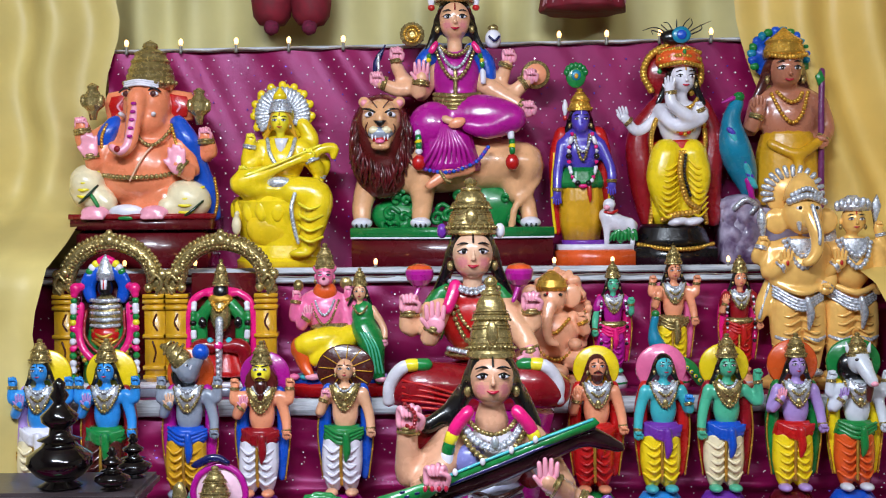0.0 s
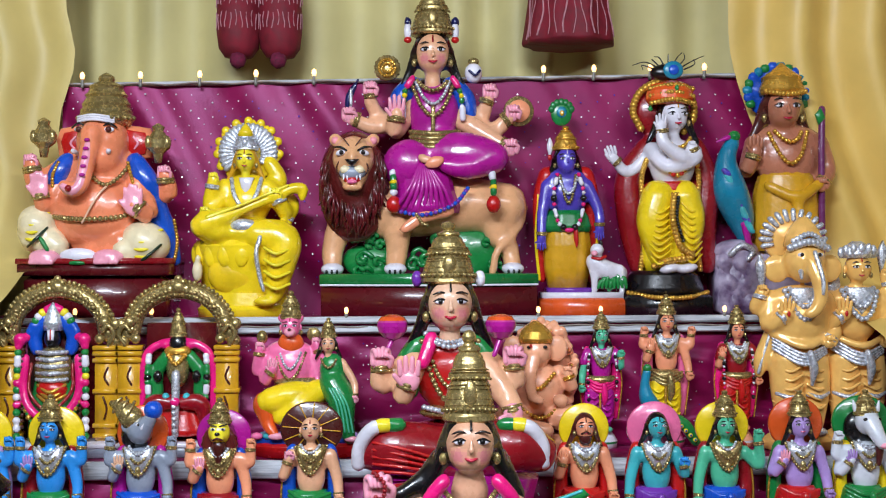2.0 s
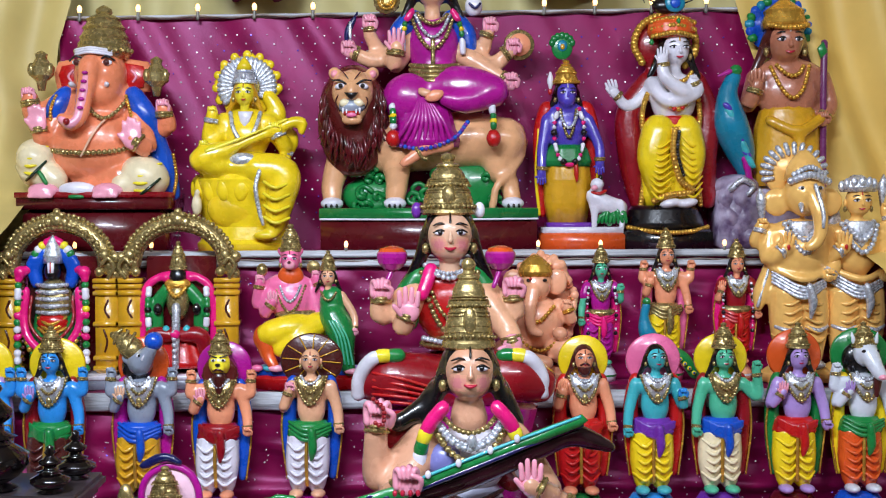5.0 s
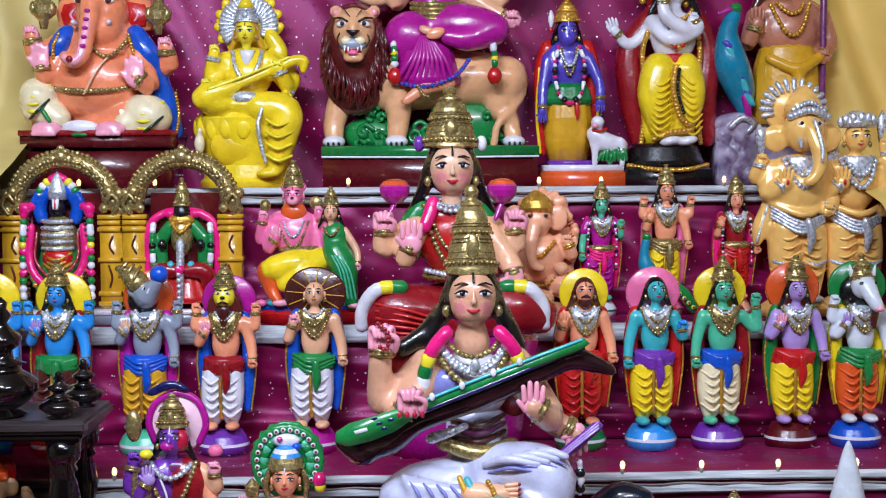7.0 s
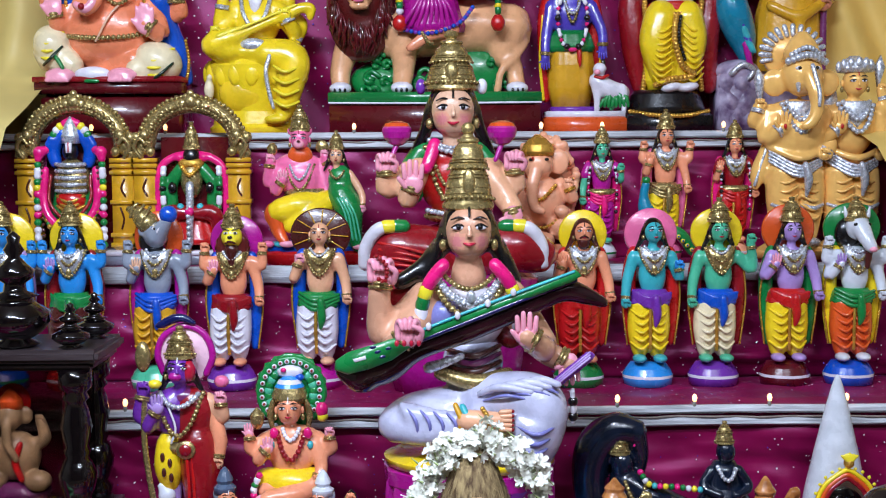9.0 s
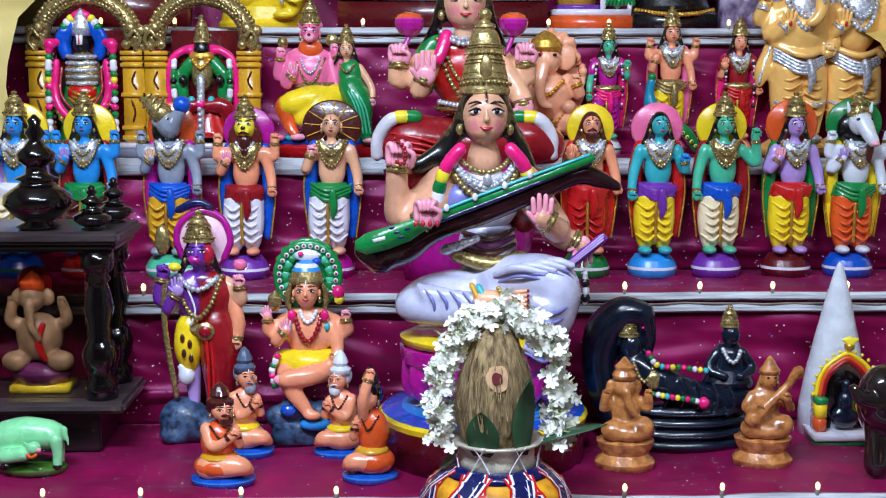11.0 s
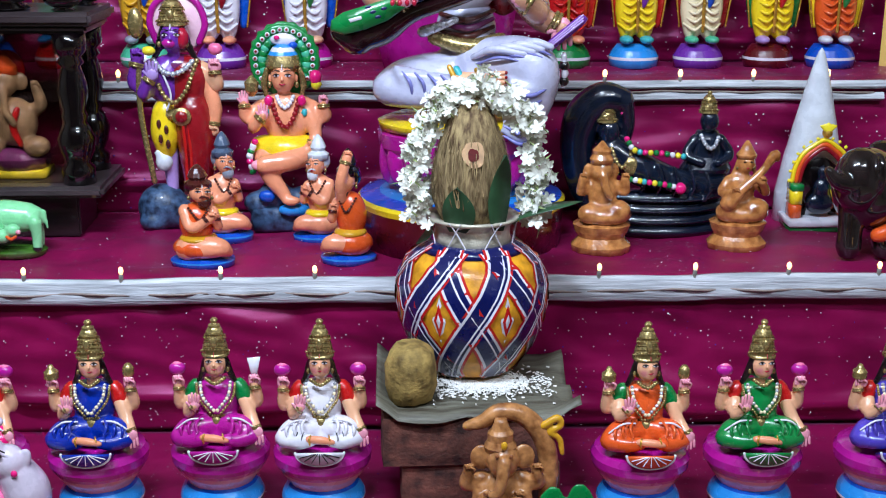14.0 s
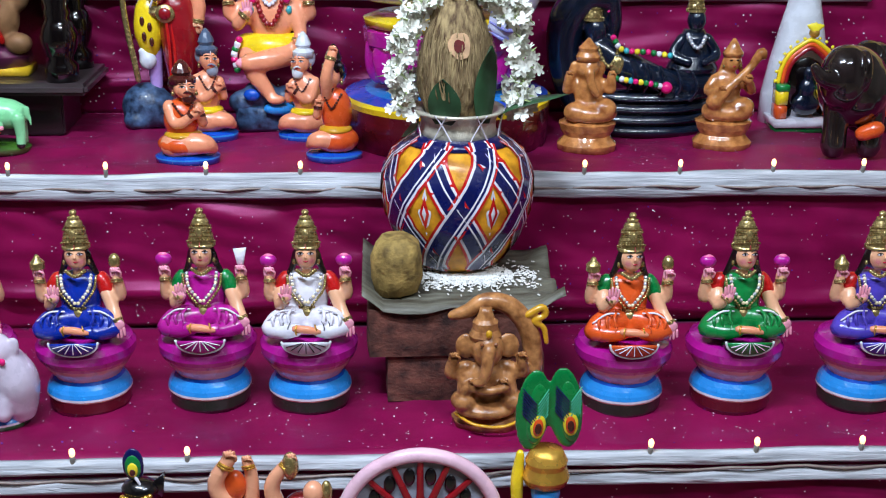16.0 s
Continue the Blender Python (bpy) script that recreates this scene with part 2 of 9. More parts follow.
for k in range(6):
    back = BACK if k == 0 else ys[k - 1] + 0.05
    slab("display_step", (-1.29, ys[k] + 0.03, -0.34, 1.29, back + 0.0, zs[k] - 0.012), blackwood, "dark wooden step under the maroon cloth", "step")


def back_top(x):
    return 1.826 + 0.016 * (x + 0.05)


def back_fold(x, z):
    n = noise.noise(Vector((x * 4.5 + z * 2.8, z * 0.8, 7.7)))
    m = math.sin(x * 44 + z * 22 + 3 * n)
    q = noise.noise(Vector((x * 13 + z * 8, z * 2.2, 2.2)))
    return 0.014 * n + 0.0035 * m + 0.006 * q


sheet("back_cloth", 40, 200, lambda i, j: (-0.83 + 1.72 * j, BACK - 0.01 + back_fold(-0.83 + 1.72 * j, 1.2 + 0.62 * i), 1.235 + (back_top(-0.83 + 1.72 * j) - 1.235) * i), satin)
tagged(bpy.data.objects["back_cloth"], "maroon sequinned satin hung behind the top step", "cloth", kind="structure")

# curtains
sheet("back_curtain", 30, 320, lambda i, j: (-2.3 + 4.6 * j, 3.2 + 0.028 * math.sin((-2.3 + 4.6 * j) * 34 + 3 * noise.noise(Vector((4.6 * j * 2, 0, 0)))) + 0.012 * noise.noise(Vector((4.6 * j * 5, i * 1.5, 2))), -0.33 + 2.95 * i), curtain_pale)
tagged(bpy.data.objects["back_curtain"], "pale yellow curtain hung in soft folds across the wall", "curtain", kind="structure")


def side_curtain(name, edge, side, y0, label, mat):
    """A gathered curtain whose inner edge follows edge(z)."""
    def place(i, j):
        z = -0.33 + 2.9 * i
        x = edge(z) + side * 0.95 * j
        y = y0(z) - 0.1 * j + 0.03 * math.sin(j * 34 + 1.5 * math.sin(z * 2)) * min(1, j * 6 + 0.25) + 0.02 * noise.noise(Vector((j * 6, z * 1.2, side)))
        return (x, y, z)
    ob = sheet(name, 60, 90, place, mat)
    return tagged(ob, label, "curtain", kind="structure")


side_curtain("curtain_left", lambda z: -0.80 - 0.05 * max(0, min(1, (1.9 - z) / 0.5)) + 0.012 * math.sin(z * 21) - 0.01 * max(0, min(1, (1.45 - z) / 0.3)), -1, lambda z: 2.97 - 0.5 * max(0, min(1, (1.42 - z) / 0.16)), "cream yellow curtain gathered beside the steps", curtain_cream)
side_curtain("curtain_right", lambda z: 0.81 + 0.2 * max(0, min(1, (1.93 - z) / 0.5)) ** 1.5 + 0.05 * max(0, min(1, (1.3 - z) / 0.4)), 1, lambda z: 2.965 - 0.5 * max(0, min(1, (1.34 - z) / 0.14)), "golden yellow curtain falling beside the top step", curtain_gold)


# ---- edge strips and string lights ----
def strip(y, z, x0, x1, h, crumple, name):
    n = 160
    verts, faces = [], []
    for i in range(n + 1):
        x = x0 + (x1 - x0) * i / n
        c = crumple * noise.noise(Vector((x * 9, z, 0.3)))
        e = 1.1 * crumple * noise.noise(Vector((x * 38, z, 5.3)))
        for dy, dz in ((0.006, 0.002 + c), (-0.004, 0.003 + c), (-0.009, -0.003 + c), (-0.008 + e, -h * 0.45 + e), (-0.01 - e, -h * 0.55 + e), (-0.009, -h + 0.004 + c), (-0.003, -h + c), (0.006, -h + c)):
            verts.append((x, y - 0.012 + dy, z + dz))
    for i in range(n):
        for k in range(8):
            a, b = i * 8 + k, i * 8 + (k + 1) % 8
            faces.append((a, a + 8, b + 8, b))
    ob = mesh_object(name, verts, faces, [trim_white])
    return ob


def string_lights(label, bulbs, wire, group="string lights"):
    """One string of small warm bulbs: wire, and bulbs with their holders."""
    ob = new("string_lights")
    part("wire", bm_tube(wire, 0.0022, 6), wire_mat, ob, smooth=True)
    for x, y, z in bulbs:
        q = 1.3 if y > 2.9 else 1.05 if y > 2 else 0.9
        b = part("bulb", bm_lathe([(q * r_, q * h_) for r_, h_ in ((0.0008, 0.0135), (0.0036, 0.011), (0.0048, 0.006), (0.0034, 0.0))][::-1], 12, (0, 0, 0)), glow, ob, smooth=True)
        b.location = (x, y, z)
        h = part("holder", bm_lathe([(0.004, -0.022), (0.0048, -0.016), (0.0036, -0.012), (0.004, -0.002), (0.003, 0.0005)], 10), holder_mat, b, smooth=True)
        h.rotation_euler = (0.1, 0.05, 0)
    return tagged(ob, label, "string lights", group=group)


def wavy_wire(y, z, x0, x1, amp):
    return [(x0 + (x1 - x0) * i / 90, y - 0.003 * math.sin(i * 1.3), z + amp * noise.noise(Vector((i * 0.35, z, y)))) for i in range(91)]


tagged(strip(2.748, 1.252, -0.98, 0.985, 0.014, 0.001, "edge_strip"), "white painted strip along a step edge", "strip", kind="structure")
tagged(strip(2.746, 1.230, -0.98, 0.985, 0.014, 0.001, "edge_strip"), "white painted strip along a step edge", "strip", kind="structure")
tagged(strip(2.545, 0.962, -1.02, 1.04, 0.036, 0.002, "edge_strip"), "weathered white wooden strip along a step edge", "strip", kind="structure")
tagged(strip(2.226, 0.716, -1.1, 0.99, 0.014, 0.0015, "edge_strip"), "white painted strip along a step edge", "strip", kind="structure")
tagged(strip(2.224, 0.692, -1.1, 0.97, 0.014, 0.0015, "edge_strip"), "white painted strip along a step edge", "strip", kind="structure")
tagged(strip(1.772, 0.457, -1.2, 1.2, 0.042, 0.004, "edge_strip"), "crumpled whitish strip along a step edge", "strip", kind="structure")
tagged(strip(1.306, 0.186, -1.25, 1.25, 0.018, 0.003, "edge_strip"), "whitish strip along the lowest lit step edge", "strip", kind="structure")
tagged(strip(1.304, 0.157, -1.25, 1.25, 0.018, 0.003, "edge_strip"), "whitish strip along the lowest lit step edge", "strip", kind="structure")

string_lights("warm fairy bulbs on a wire along the top step edge", [(x, 2.732, 1.262) for x in (-0.73, -0.56, -0.124, 0.31, 0.452, 0.735)], wavy_wire(2.728, 1.232, -0.95, 0.93, 0.004))
string_lights("warm fairy bulbs on a wire along the middle step edge", [(x, 2.21, 0.727) for x in (-0.54, 0.409, 0.559, 0.705, 0.855)], wavy_wire(2.206, 0.697, -1.05, 0.95, 0.004))
string_lights("warm fairy bulbs on a wire along the crumpled strip", [(x, 1.756, 0.47) for x in (-0.616, -0.458, -0.295, -0.14, 0.334, 0.496, 0.655, 0.81)], wavy_wire(1.75, 0.436, -1.15, 1.15, 0.005))
string_lights("warm fairy bulbs on a wire along the lowest lit edge", [(x, 1.29, 0.198) for x in (-0.43, -0.275, 0.365, 0.515, 0.665)], wavy_wire(1.285, 0.163, -1.2, 1.2, 0.006))
top_x = (-0.92, -0.777, -0.636, -0.492, -0.355, -0.213, 0.352, 0.477, 0.617, 0.752)
string_lights("warm fairy bulbs on a wire over the back cloth", [(x, 2.975, back_top(x) + 0.012) for x in top_x], [(-0.84 + 0.0172 * i, 2.978, back_top(-0.84 + 0.0172 * i) - 0.002 + 0.002 * math.sin(i * 0.7)) for i in range(101)])
tagged(part("cloth_rail", bm_tube([(-0.84 + 0.0172 * i, 2.992, back_top(-0.84 + 0.0172 * i)) for i in range(101)], 0.006, 8), trim_white, None, smooth=True), "thin white rail holding the back cloth", "rail", kind="structure")

# ---- sequins ----
rng = random.Random(5)
sq_v, sq_f, sq_m = [], [], []


def sequin(p, normal, size=1.0):
    n = (Vector(normal) + Vector((rng.uniform(-.4, .4), rng.uniform(-.4, .4), rng.uniform(-.4, .4)))).normalized()
    a = n.orthogonal().normalized()
    b = n.cross(a)
    r = rng.uniform(0.0010, 0.0019) * size * (0.75 if p[1] < 2.2 else 1.0)
    c = Vector(p) + Vector(normal) * 0.003
    i0 = len(sq_v)
    for k in range(6):
        sq_v.append(c + r * (a * math.cos(k * math.pi / 3) + b * math.sin(k * math.pi / 3)))
    sq_f.append(tuple(range(i0, i0 + 6)))
    sq_m.append(1 if rng.random() < 0.12 else 0)


for k in range(6):
    back = BACK if k == 0 else ys[k - 1]
    low = zs[k + 1] if k < 5 else -0.3
    for _ in range(int(2.4 * (back - ys[k]) * 1300)):
        x, y = rng.uniform(-1.2, 1.2), rng.uniform(ys[k] + 0.01, back - 0.01)
        sequin((x, y, zs[k] + tread_wave(x, y)), (0, 0, 1))
    for _ in range(int(2.4 * (zs[k] - low) * 900)):
        x, z = rng.uniform(-1.2, 1.2), rng.uniform(low + 0.01, zs[k] - 0.05)
        sequin((x, ys[k] - riser_fold(x, z, k) - 0.001, z), (0, -1, 0))
for i in range(30):
    for j in range(48):
        x, z = -0.82 + 1.69 * (j + 0.5 * (i % 2) + rng.uniform(-.15, .15)) / 48, 1.25 + 0.56 * (i + rng.uniform(-.15, .15)) / 30
        if rng.random() < 0.8:
            sequin((x, BACK - 0.012 + back_fold(x, 1.2 + 0.62 * (z - 1.235) / 0.59), z), (0, -1, 0), 1.35)
seq = mesh_object("sequins", sq_v, sq_f, [sequin_mat, sequin_blue], sq_m, smooth=False)
tagged(seq, "tiny silver and blue sequins scattered over the maroon cloth", "sequins", kind="stuff")


# ---- painted figures: each one is a single mesh built from rounded forms ----
def _unit_ball(n, m):
    v = [(0, 0, 1.0)]
    for i in range(1, m):
        a = math.pi * i / m
        v += [(math.sin(a) * math.cos(2 * math.pi * j / n), math.sin(a) * math.sin(2 * math.pi * j / n), math.cos(a)) for j in range(n)]
    v.append((0, 0, -1.0))
    f = [(0, 1 + j, 1 + (j + 1) % n) for j in range(n)]
    for i in range(m - 2):
        for j in range(n):
            a, b = 1 + i * n + j, 1 + i * n + (j + 1) % n
            f.append((a, a + n, b + n, b))
    last, k = len(v) - 1, 1 + (m - 2) * n
    f += [(last, k + (j + 1) % n, k + j) for j in range(n)]
    return np.array(v), f


BALLS = {q: _unit_ball(*q) for q in ((6, 4), (10, 7), (16, 11), (24, 16))}


def glide(points, sub):
    """A smooth line through points of any number of values."""
    p = [np.array(q, float) for q in points]
    if len(p) < 3:
        return [p[0] + (p[-1] - p[0]) * i / sub for i in range(sub + 1)]
    p = [2 * p[0] - p[1]] + p + [2 * p[-1] - p[-2]]
    out = []
    for i in range(1, len(p) - 2):
        for k in range(sub):
            t = k / sub
            out.append(0.5 * (2 * p[i] + (p[i + 1] - p[i - 1]) * t + (2 * p[i - 1] - 5 * p[i] + 4 * p[i + 1] - p[i + 2]) * t * t + (3 * p[i] - p[i - 1] - 3 * p[i + 1] + p[i + 2]) * t ** 3))
    out.append(p[-2])
    return out


METALS = ("gold", "brass", "silver", "black")
APART = 4.0
BLUSHING = ("skin", "skin_pale", "tan")


class Figure:
    """A figure drawn in its own small units: u across, v downwards, w towards the viewer."""

    def __init__(self, name, base, at, s, zs, tilt=0.0):
        self.name, self.base, self.u0, self.v0, self.s, self.zs, self.tilt = name, base, at[0], at[1], s, zs, tilt
        self.V, self.F, self.I, self.mats, self.n = [], [], [], [], 0
        self.soft, self.patches = [], []

    def mat(self, key):
        if key not in self.mats:
            self.mats.append(key)
        return self.mats.index(key)

    def pt(self, u, v, w=0.0):
        return np.array(((u - self.u0) * self.s, -w * self.s, (self.v0 - v) * self.zs + w * self.s * self.tilt))

    def add(self, V, F, key):
        self.V.append(V)
        self.F += [tuple(i + self.n for i in f) for f in F]
        self.I += [self.mat(key)] * len(F)
        self.n += len(V)

    def form(self, V, F, key, size):
        """A rounded form: large ones of one colour are moulded into each other at the end."""
        if key in METALS:
            self.add(V, F, key)
        else:
            self.soft.append((V, F, key, size))

    def mould(self):
        """Melts the large forms of each colour into one smooth skin, as clay would be."""
        if not self.soft:
            return
        lo = min(V[:, 2].min() for V, F, key, size in self.soft)
        hi = max(V[:, 2].max() for V, F, key, size in self.soft)
        grain = max(2.5, (hi - lo) / self.s / 100) * self.s
        keys, verts, faces, n = [], [], [], 0
        for V, F, key, size in self.soft:
            if size * self.s < 1.5 * grain:
                self.add(V, F, key)
                continue
            if key not in keys:
                keys.append(key)
            verts.append(V + np.array((APART * keys.index(key), 0, 0)))
            faces += [tuple(i + n for i in f) for f in F]
            n += len(V)
        if not keys:
            return
        ob = mesh_object("clay_core", np.concatenate(verts), faces, [], None, False)
        m = ob.modifiers.new("moulding", "REMESH")
        m.mode, m.voxel_size = "VOXEL", grain
        bpy.context.view_layer.update()
        me = ob.evaluated_get(bpy.context.evaluated_depsgraph_get()).data
        co = np.empty(len(me.vertices) * 3)
        me.vertices.foreach_get("co", co)
        co = co.reshape(-1, 3)
        ed = np.empty(len(me.edges) * 2, int)
        me.edges.foreach_get("vertices", ed)
        a, b = ed[0::2], ed[1::2]
        count = np.maximum(1, np.bincount(np.concatenate((a, b)), minlength=len(co)))[:, None]
        polys = [tuple(p.vertices) for p in me.polygons]
        old = ob.data
        bpy.data.objects.remove(ob)
        bpy.data.meshes.remove(old)
        for pull in (0.6, 0.6, -0.4, 0.6, 0.6, -0.4, 0.5):
            total = np.stack([np.bincount(a, co[b, k], len(co)) + np.bincount(b, co[a, k], len(co)) for k in range(3)], 1)
            co = co + pull * (total / count - co)
        which = np.round(co[:, 0] / APART).astype(int)
        spots = [(tone, self.pt(*c), size * self.s) for tone, c, size in self.patches]
        for k, key in enumerate(keys):
            pick = np.nonzero(which == k)[0]
            if not len(pick):
                continue
            back = np.full(len(co), -1)
            back[pick] = np.arange(len(pick))
            F = [tuple(back[i] for i in f) for f in polys if which[f[0]] == k]
            P = co[pick] - np.array((APART * k, 0, 0))
            i0 = len(self.I)
            self.add(P, F, key)
            if key in BLUSHING:
                mid = P[np.array([f[:3] for f in F])].mean(1)
                for tone, c, size in spots:
                    near = np.nonzero((np.hypot(mid[:, 0] - c[0], mid[:, 2] - c[2]) < size) & (mid[:, 1] < c[1]))[0]
                    for i in near:
                        self.I[i0 + i] = self.mat(tone)

    def ball(self, key, u, v, ru, rv=None, w=0.0, rw=None, rot=0.0):
        rv, rw = rv or ru, rw or min(ru, rv or ru)
        big = max(ru, rv) * self.s
        q = (6, 4) if big < 0.004 else (10, 7) if big < 0.012 else (16, 11) if big < 0.04 else (24, 16)
        b, f = BALLS[q]
        c, s = math.cos(radians(rot)), math.sin(radians(rot))
        x, y, z = b[:, 0] * ru * self.s, b[:, 1] * rw * self.s, b[:, 2] * rv * self.zs
        self.form(np.stack((x * c + z * s, y, -x * s + z * c), 1) + self.pt(u, v, w), f, key, min(ru, rv, rw))

    def tube(self, key, pts, n=10, sub=5):
        """A limb or cord through (u, v, w, radius) points, with rounded ends."""
        line = glide([(*self.pt(p[0], p[1], p[2]), p[3] * self.s) for p in pts], sub)
        P, R = [q[:3] for q in line], [max(q[3], 1e-5) for q in line]
        d0, d1 = P[0] - P[1], P[-1] - P[-2]
        d0, d1 = d0 / (np.linalg.norm(d0) + 1e-9), d1 / (np.linalg.norm(d1) + 1e-9)
        P = [P[0] + d0 * R[0], P[0] + d0 * R[0] * 0.7] + P + [P[-1] + d1 * R[-1] * 0.7, P[-1] + d1 * R[-1]]
        R = [R[0] * 0.05, R[0] * 0.7] + R + [R[-1] * 0.7, R[-1] * 0.05]
        side = np.array((0.0, 1.0, 0.13))
        V = []
        for i, (p, r) in enumerate(zip(P, R)):
            d = P[min(i + 1, len(P) - 1)] - P[max(i - 1, 0)]
            d = d / (np.linalg.norm(d) + 1e-9)
            a = side - d * side.dot(d)
            if np.linalg.norm(a) < 0.2:
                a = np.array((1.0, 0, 0)) - d * d[0]
            a = a / np.linalg.norm(a)
            b = np.cross(d, a)
            V += [p + r * (a * math.cos(2 * math.pi * k / n) + b * math.sin(2 * math.pi * k / n)) for k in range(n)]
        F = [(i * n + k, i * n + (k + 1) % n, (i + 1) * n + (k + 1) % n, (i + 1) * n + k) for i in range(len(P) - 1) for k in range(n)]
        F += [tuple(reversed(range(n))), tuple(range((len(P) - 1) * n, len(P) * n))]
        self.form(np.array(V), F, key, max(p[3] for p in pts))

    def lathe(self, key, u, prof, w=0.0, flat=1.0, pleat=0.0, folds=0, n=32):
        """A turned form from (v, radius) pairs, bottom first; key may be one name or one for each band."""
        c = self.pt(u, 0, w)
        V = []
        for v, r in prof:
            z = self.pt(u, v, w)[2]
            for k in range(n):
                a = 2 * math.pi * k / n
                q = max(r, 0.01) * self.s * (1 + pleat * math.sin(folds * a))
                V.append((c[0] + q * math.cos(a), c[1] + flat * q * math.sin(a), z))
        V = np.array(V)
        keys = [key] * (len(prof) - 1) if isinstance(key, str) else key
        for i in range(len(prof) - 1):
            band = V[i * n:(i + 2) * n]
            F = [(k, (k + 1) % n, n + (k + 1) % n, n + k) for k in range(n)]
            if i == 0:
                F = F + [tuple(reversed(range(n)))]
            if i == len(prof) - 2:
                F = F + [tuple(range(n, 2 * n))]
            self.add(band, F, keys[i])

    def beads(self, keys, pts, r, gap=1.6):
        """Balls threaded along a line of (u, v, w) points; keys repeat along it."""
        keys = [keys] if isinstance(keys, str) else keys
        line = glide(pts, 14)
        left, i = 0.0, 0
        for a, b in zip(line, line[1:]):
            left -= np.linalg.norm(b - a)
            if left <= 0:
                self.ball(keys[i % len(keys)], b[0], b[1], r, r, b[2], r)
                left, i = r * gap, i + 1

    def plate(self, key, outline, w0, w1, inset=0.0):
        """A thick cut-out with a softened front edge."""
        n = len(outline)
        cu, cv = sum(p[0] for p in outline) / n, sum(p[1] for p in outline) / n
        k = 1 - inset
        V = [self.pt(*p, w0) for p in outline] + [self.pt(*p, w0 + (w1 - w0) * 0.7) for p in outline] + [self.pt(cu + (p[0] - cu) * k, cv + (p[1] - cv) * k, w1) for p in outline]
        F = [(j * n + i, j * n + (i + 1) % n, (j + 1) * n + (i + 1) % n, (j + 1) * n + i) for j in range(2) for i in range(n)]
        F += [tuple(range(2 * n, 3 * n)), tuple(reversed(range(n)))]
        self.add(np.array(V), F, key)

    def disc(self, key, u, v, r, w=0.0, thick=6, rv=None, scallop=0.0, lobes=0):
        rv = rv or r
        self.plate(key, [(u + r * (1 + scallop * math.sin(lobes * a)) * math.cos(a), v + rv * (1 + scallop * math.sin(lobes * a)) * math.sin(a)) for a in (2 * math.pi * i / 40 for i in range(40))], w - thick / 2, w + thick / 2, 0.06)

    def box(self, key, u0, v0, u1, v1, w0, w1):
        c = min(u1 - u0, v1 - v0, w1 - w0) * 0.12
        V, F = [], []
        P = [(u0 + c, v1, w0 + c), (u1 - c, v1, w0 + c), (u1 - c, v1, w1 - c), (u0 + c, v1, w1 - c), (u0, v1 - c, w0), (u1, v1 - c, w0), (u1, v1 - c, w1), (u0, v1 - c, w1),
             (u0, v0 + c, w0), (u1, v0 + c, w0), (u1, v0 + c, w1), (u0, v0 + c, w1), (u0 + c, v0, w0 + c), (u1 - c, v0, w0 + c), (u1 - c, v0, w1 - c), (u0 + c, v0, w1 - c)]
        for u, v, w in P:
            q = self.pt(u, v, 0)
            V.append((q[0], -w * self.s, q[2]))
        F = [(3, 2, 1, 0), (12, 13, 14, 15)] + [(j * 4 + i, j * 4 + (i + 1) % 4, j * 4 + 4 + (i + 1) % 4, j * 4 + 4 + i) for j in range(3) for i in range(4)]
        i0 = len(self.F)
        self.add(np.array(V), F, key)

    # -- features --
    def head(self, skin, u, v, r, w=0.0, turn=0.0, hair="hair", mark="crimson", beard=None, blush=False, detail=True):
        d = turn * r
        if hair:
            self.ball(hair, u, v - 0.16 * r, 1.0 * r, 1.2 * r, w - 0.16 * r, 0.96 * r)
            for k in (-1, 1):
                self.tube(hair, [(u + k * 0.86 * r, v - 0.2 * r, w - 0.1 * r, 0.24 * r), (u + k * 1.08 * r, v + 0.8 * r, w - 0.3 * r, 0.28 * r), (u + k * 1.55 * r, v + 1.7 * r, w - 0.3 * r, 0.2 * r)])
        self.ball(skin, u, v - 0.08 * r, 0.88 * r, 1.0 * r, w + 0.06 * r, 0.94 * r)
        self.ball(skin, u + d * 0.4, v + 0.28 * r, 0.79 * r, 0.74 * r, w + 0.12 * r, 0.84 * r)
        self.tube(skin, [(u, v + 0.9 * r, w - 0.15 * r, 0.4 * r), (u, v + 1.6 * r, w - 0.15 * r, 0.46 * r)])
        for k in (-1, 1):
            self.ball(skin, u + k * 0.88 * r, v + 0.05 * r, 0.13 * r, 0.28 * r, w, 0.16 * r)
            self.ball("gold", u + k * 0.92 * r, v + 0.5 * r, 0.14 * r, 0.22 * r, w + 0.12 * r)
        if not detail:
            self.ball("black", u + d - 0.34 * r, v - 0.1 * r, 0.2 * r, 0.1 * r, w + 0.86 * r, 0.12 * r)
            self.ball("black", u + d + 0.34 * r, v - 0.1 * r, 0.2 * r, 0.1 * r, w + 0.86 * r, 0.12 * r)
            self.ball("lips", u + d, v + 0.56 * r, 0.2 * r, 0.08 * r, w + 0.88 * r, 0.1 * r)
            return
        self.tube(skin, [(u + d, v - 0.1 * r, w + 0.96 * r, 0.05 * r), (u + d, v + 0.1 * r, w + 1.01 * r, 0.08 * r), (u + d, v + 0.22 * r, w + 1.04 * r, 0.11 * r)])
        for k in (-1, 1):
            e = u + d + k * 0.38 * r
            self.ball("white", e, v - 0.06 * r, 0.22 * r, 0.1 * r, w + 0.87 * r, 0.1 * r)
            self.ball("black", e, v - 0.065 * r, 0.1 * r, 0.1 * r, w + 0.93 * r, 0.07 * r)
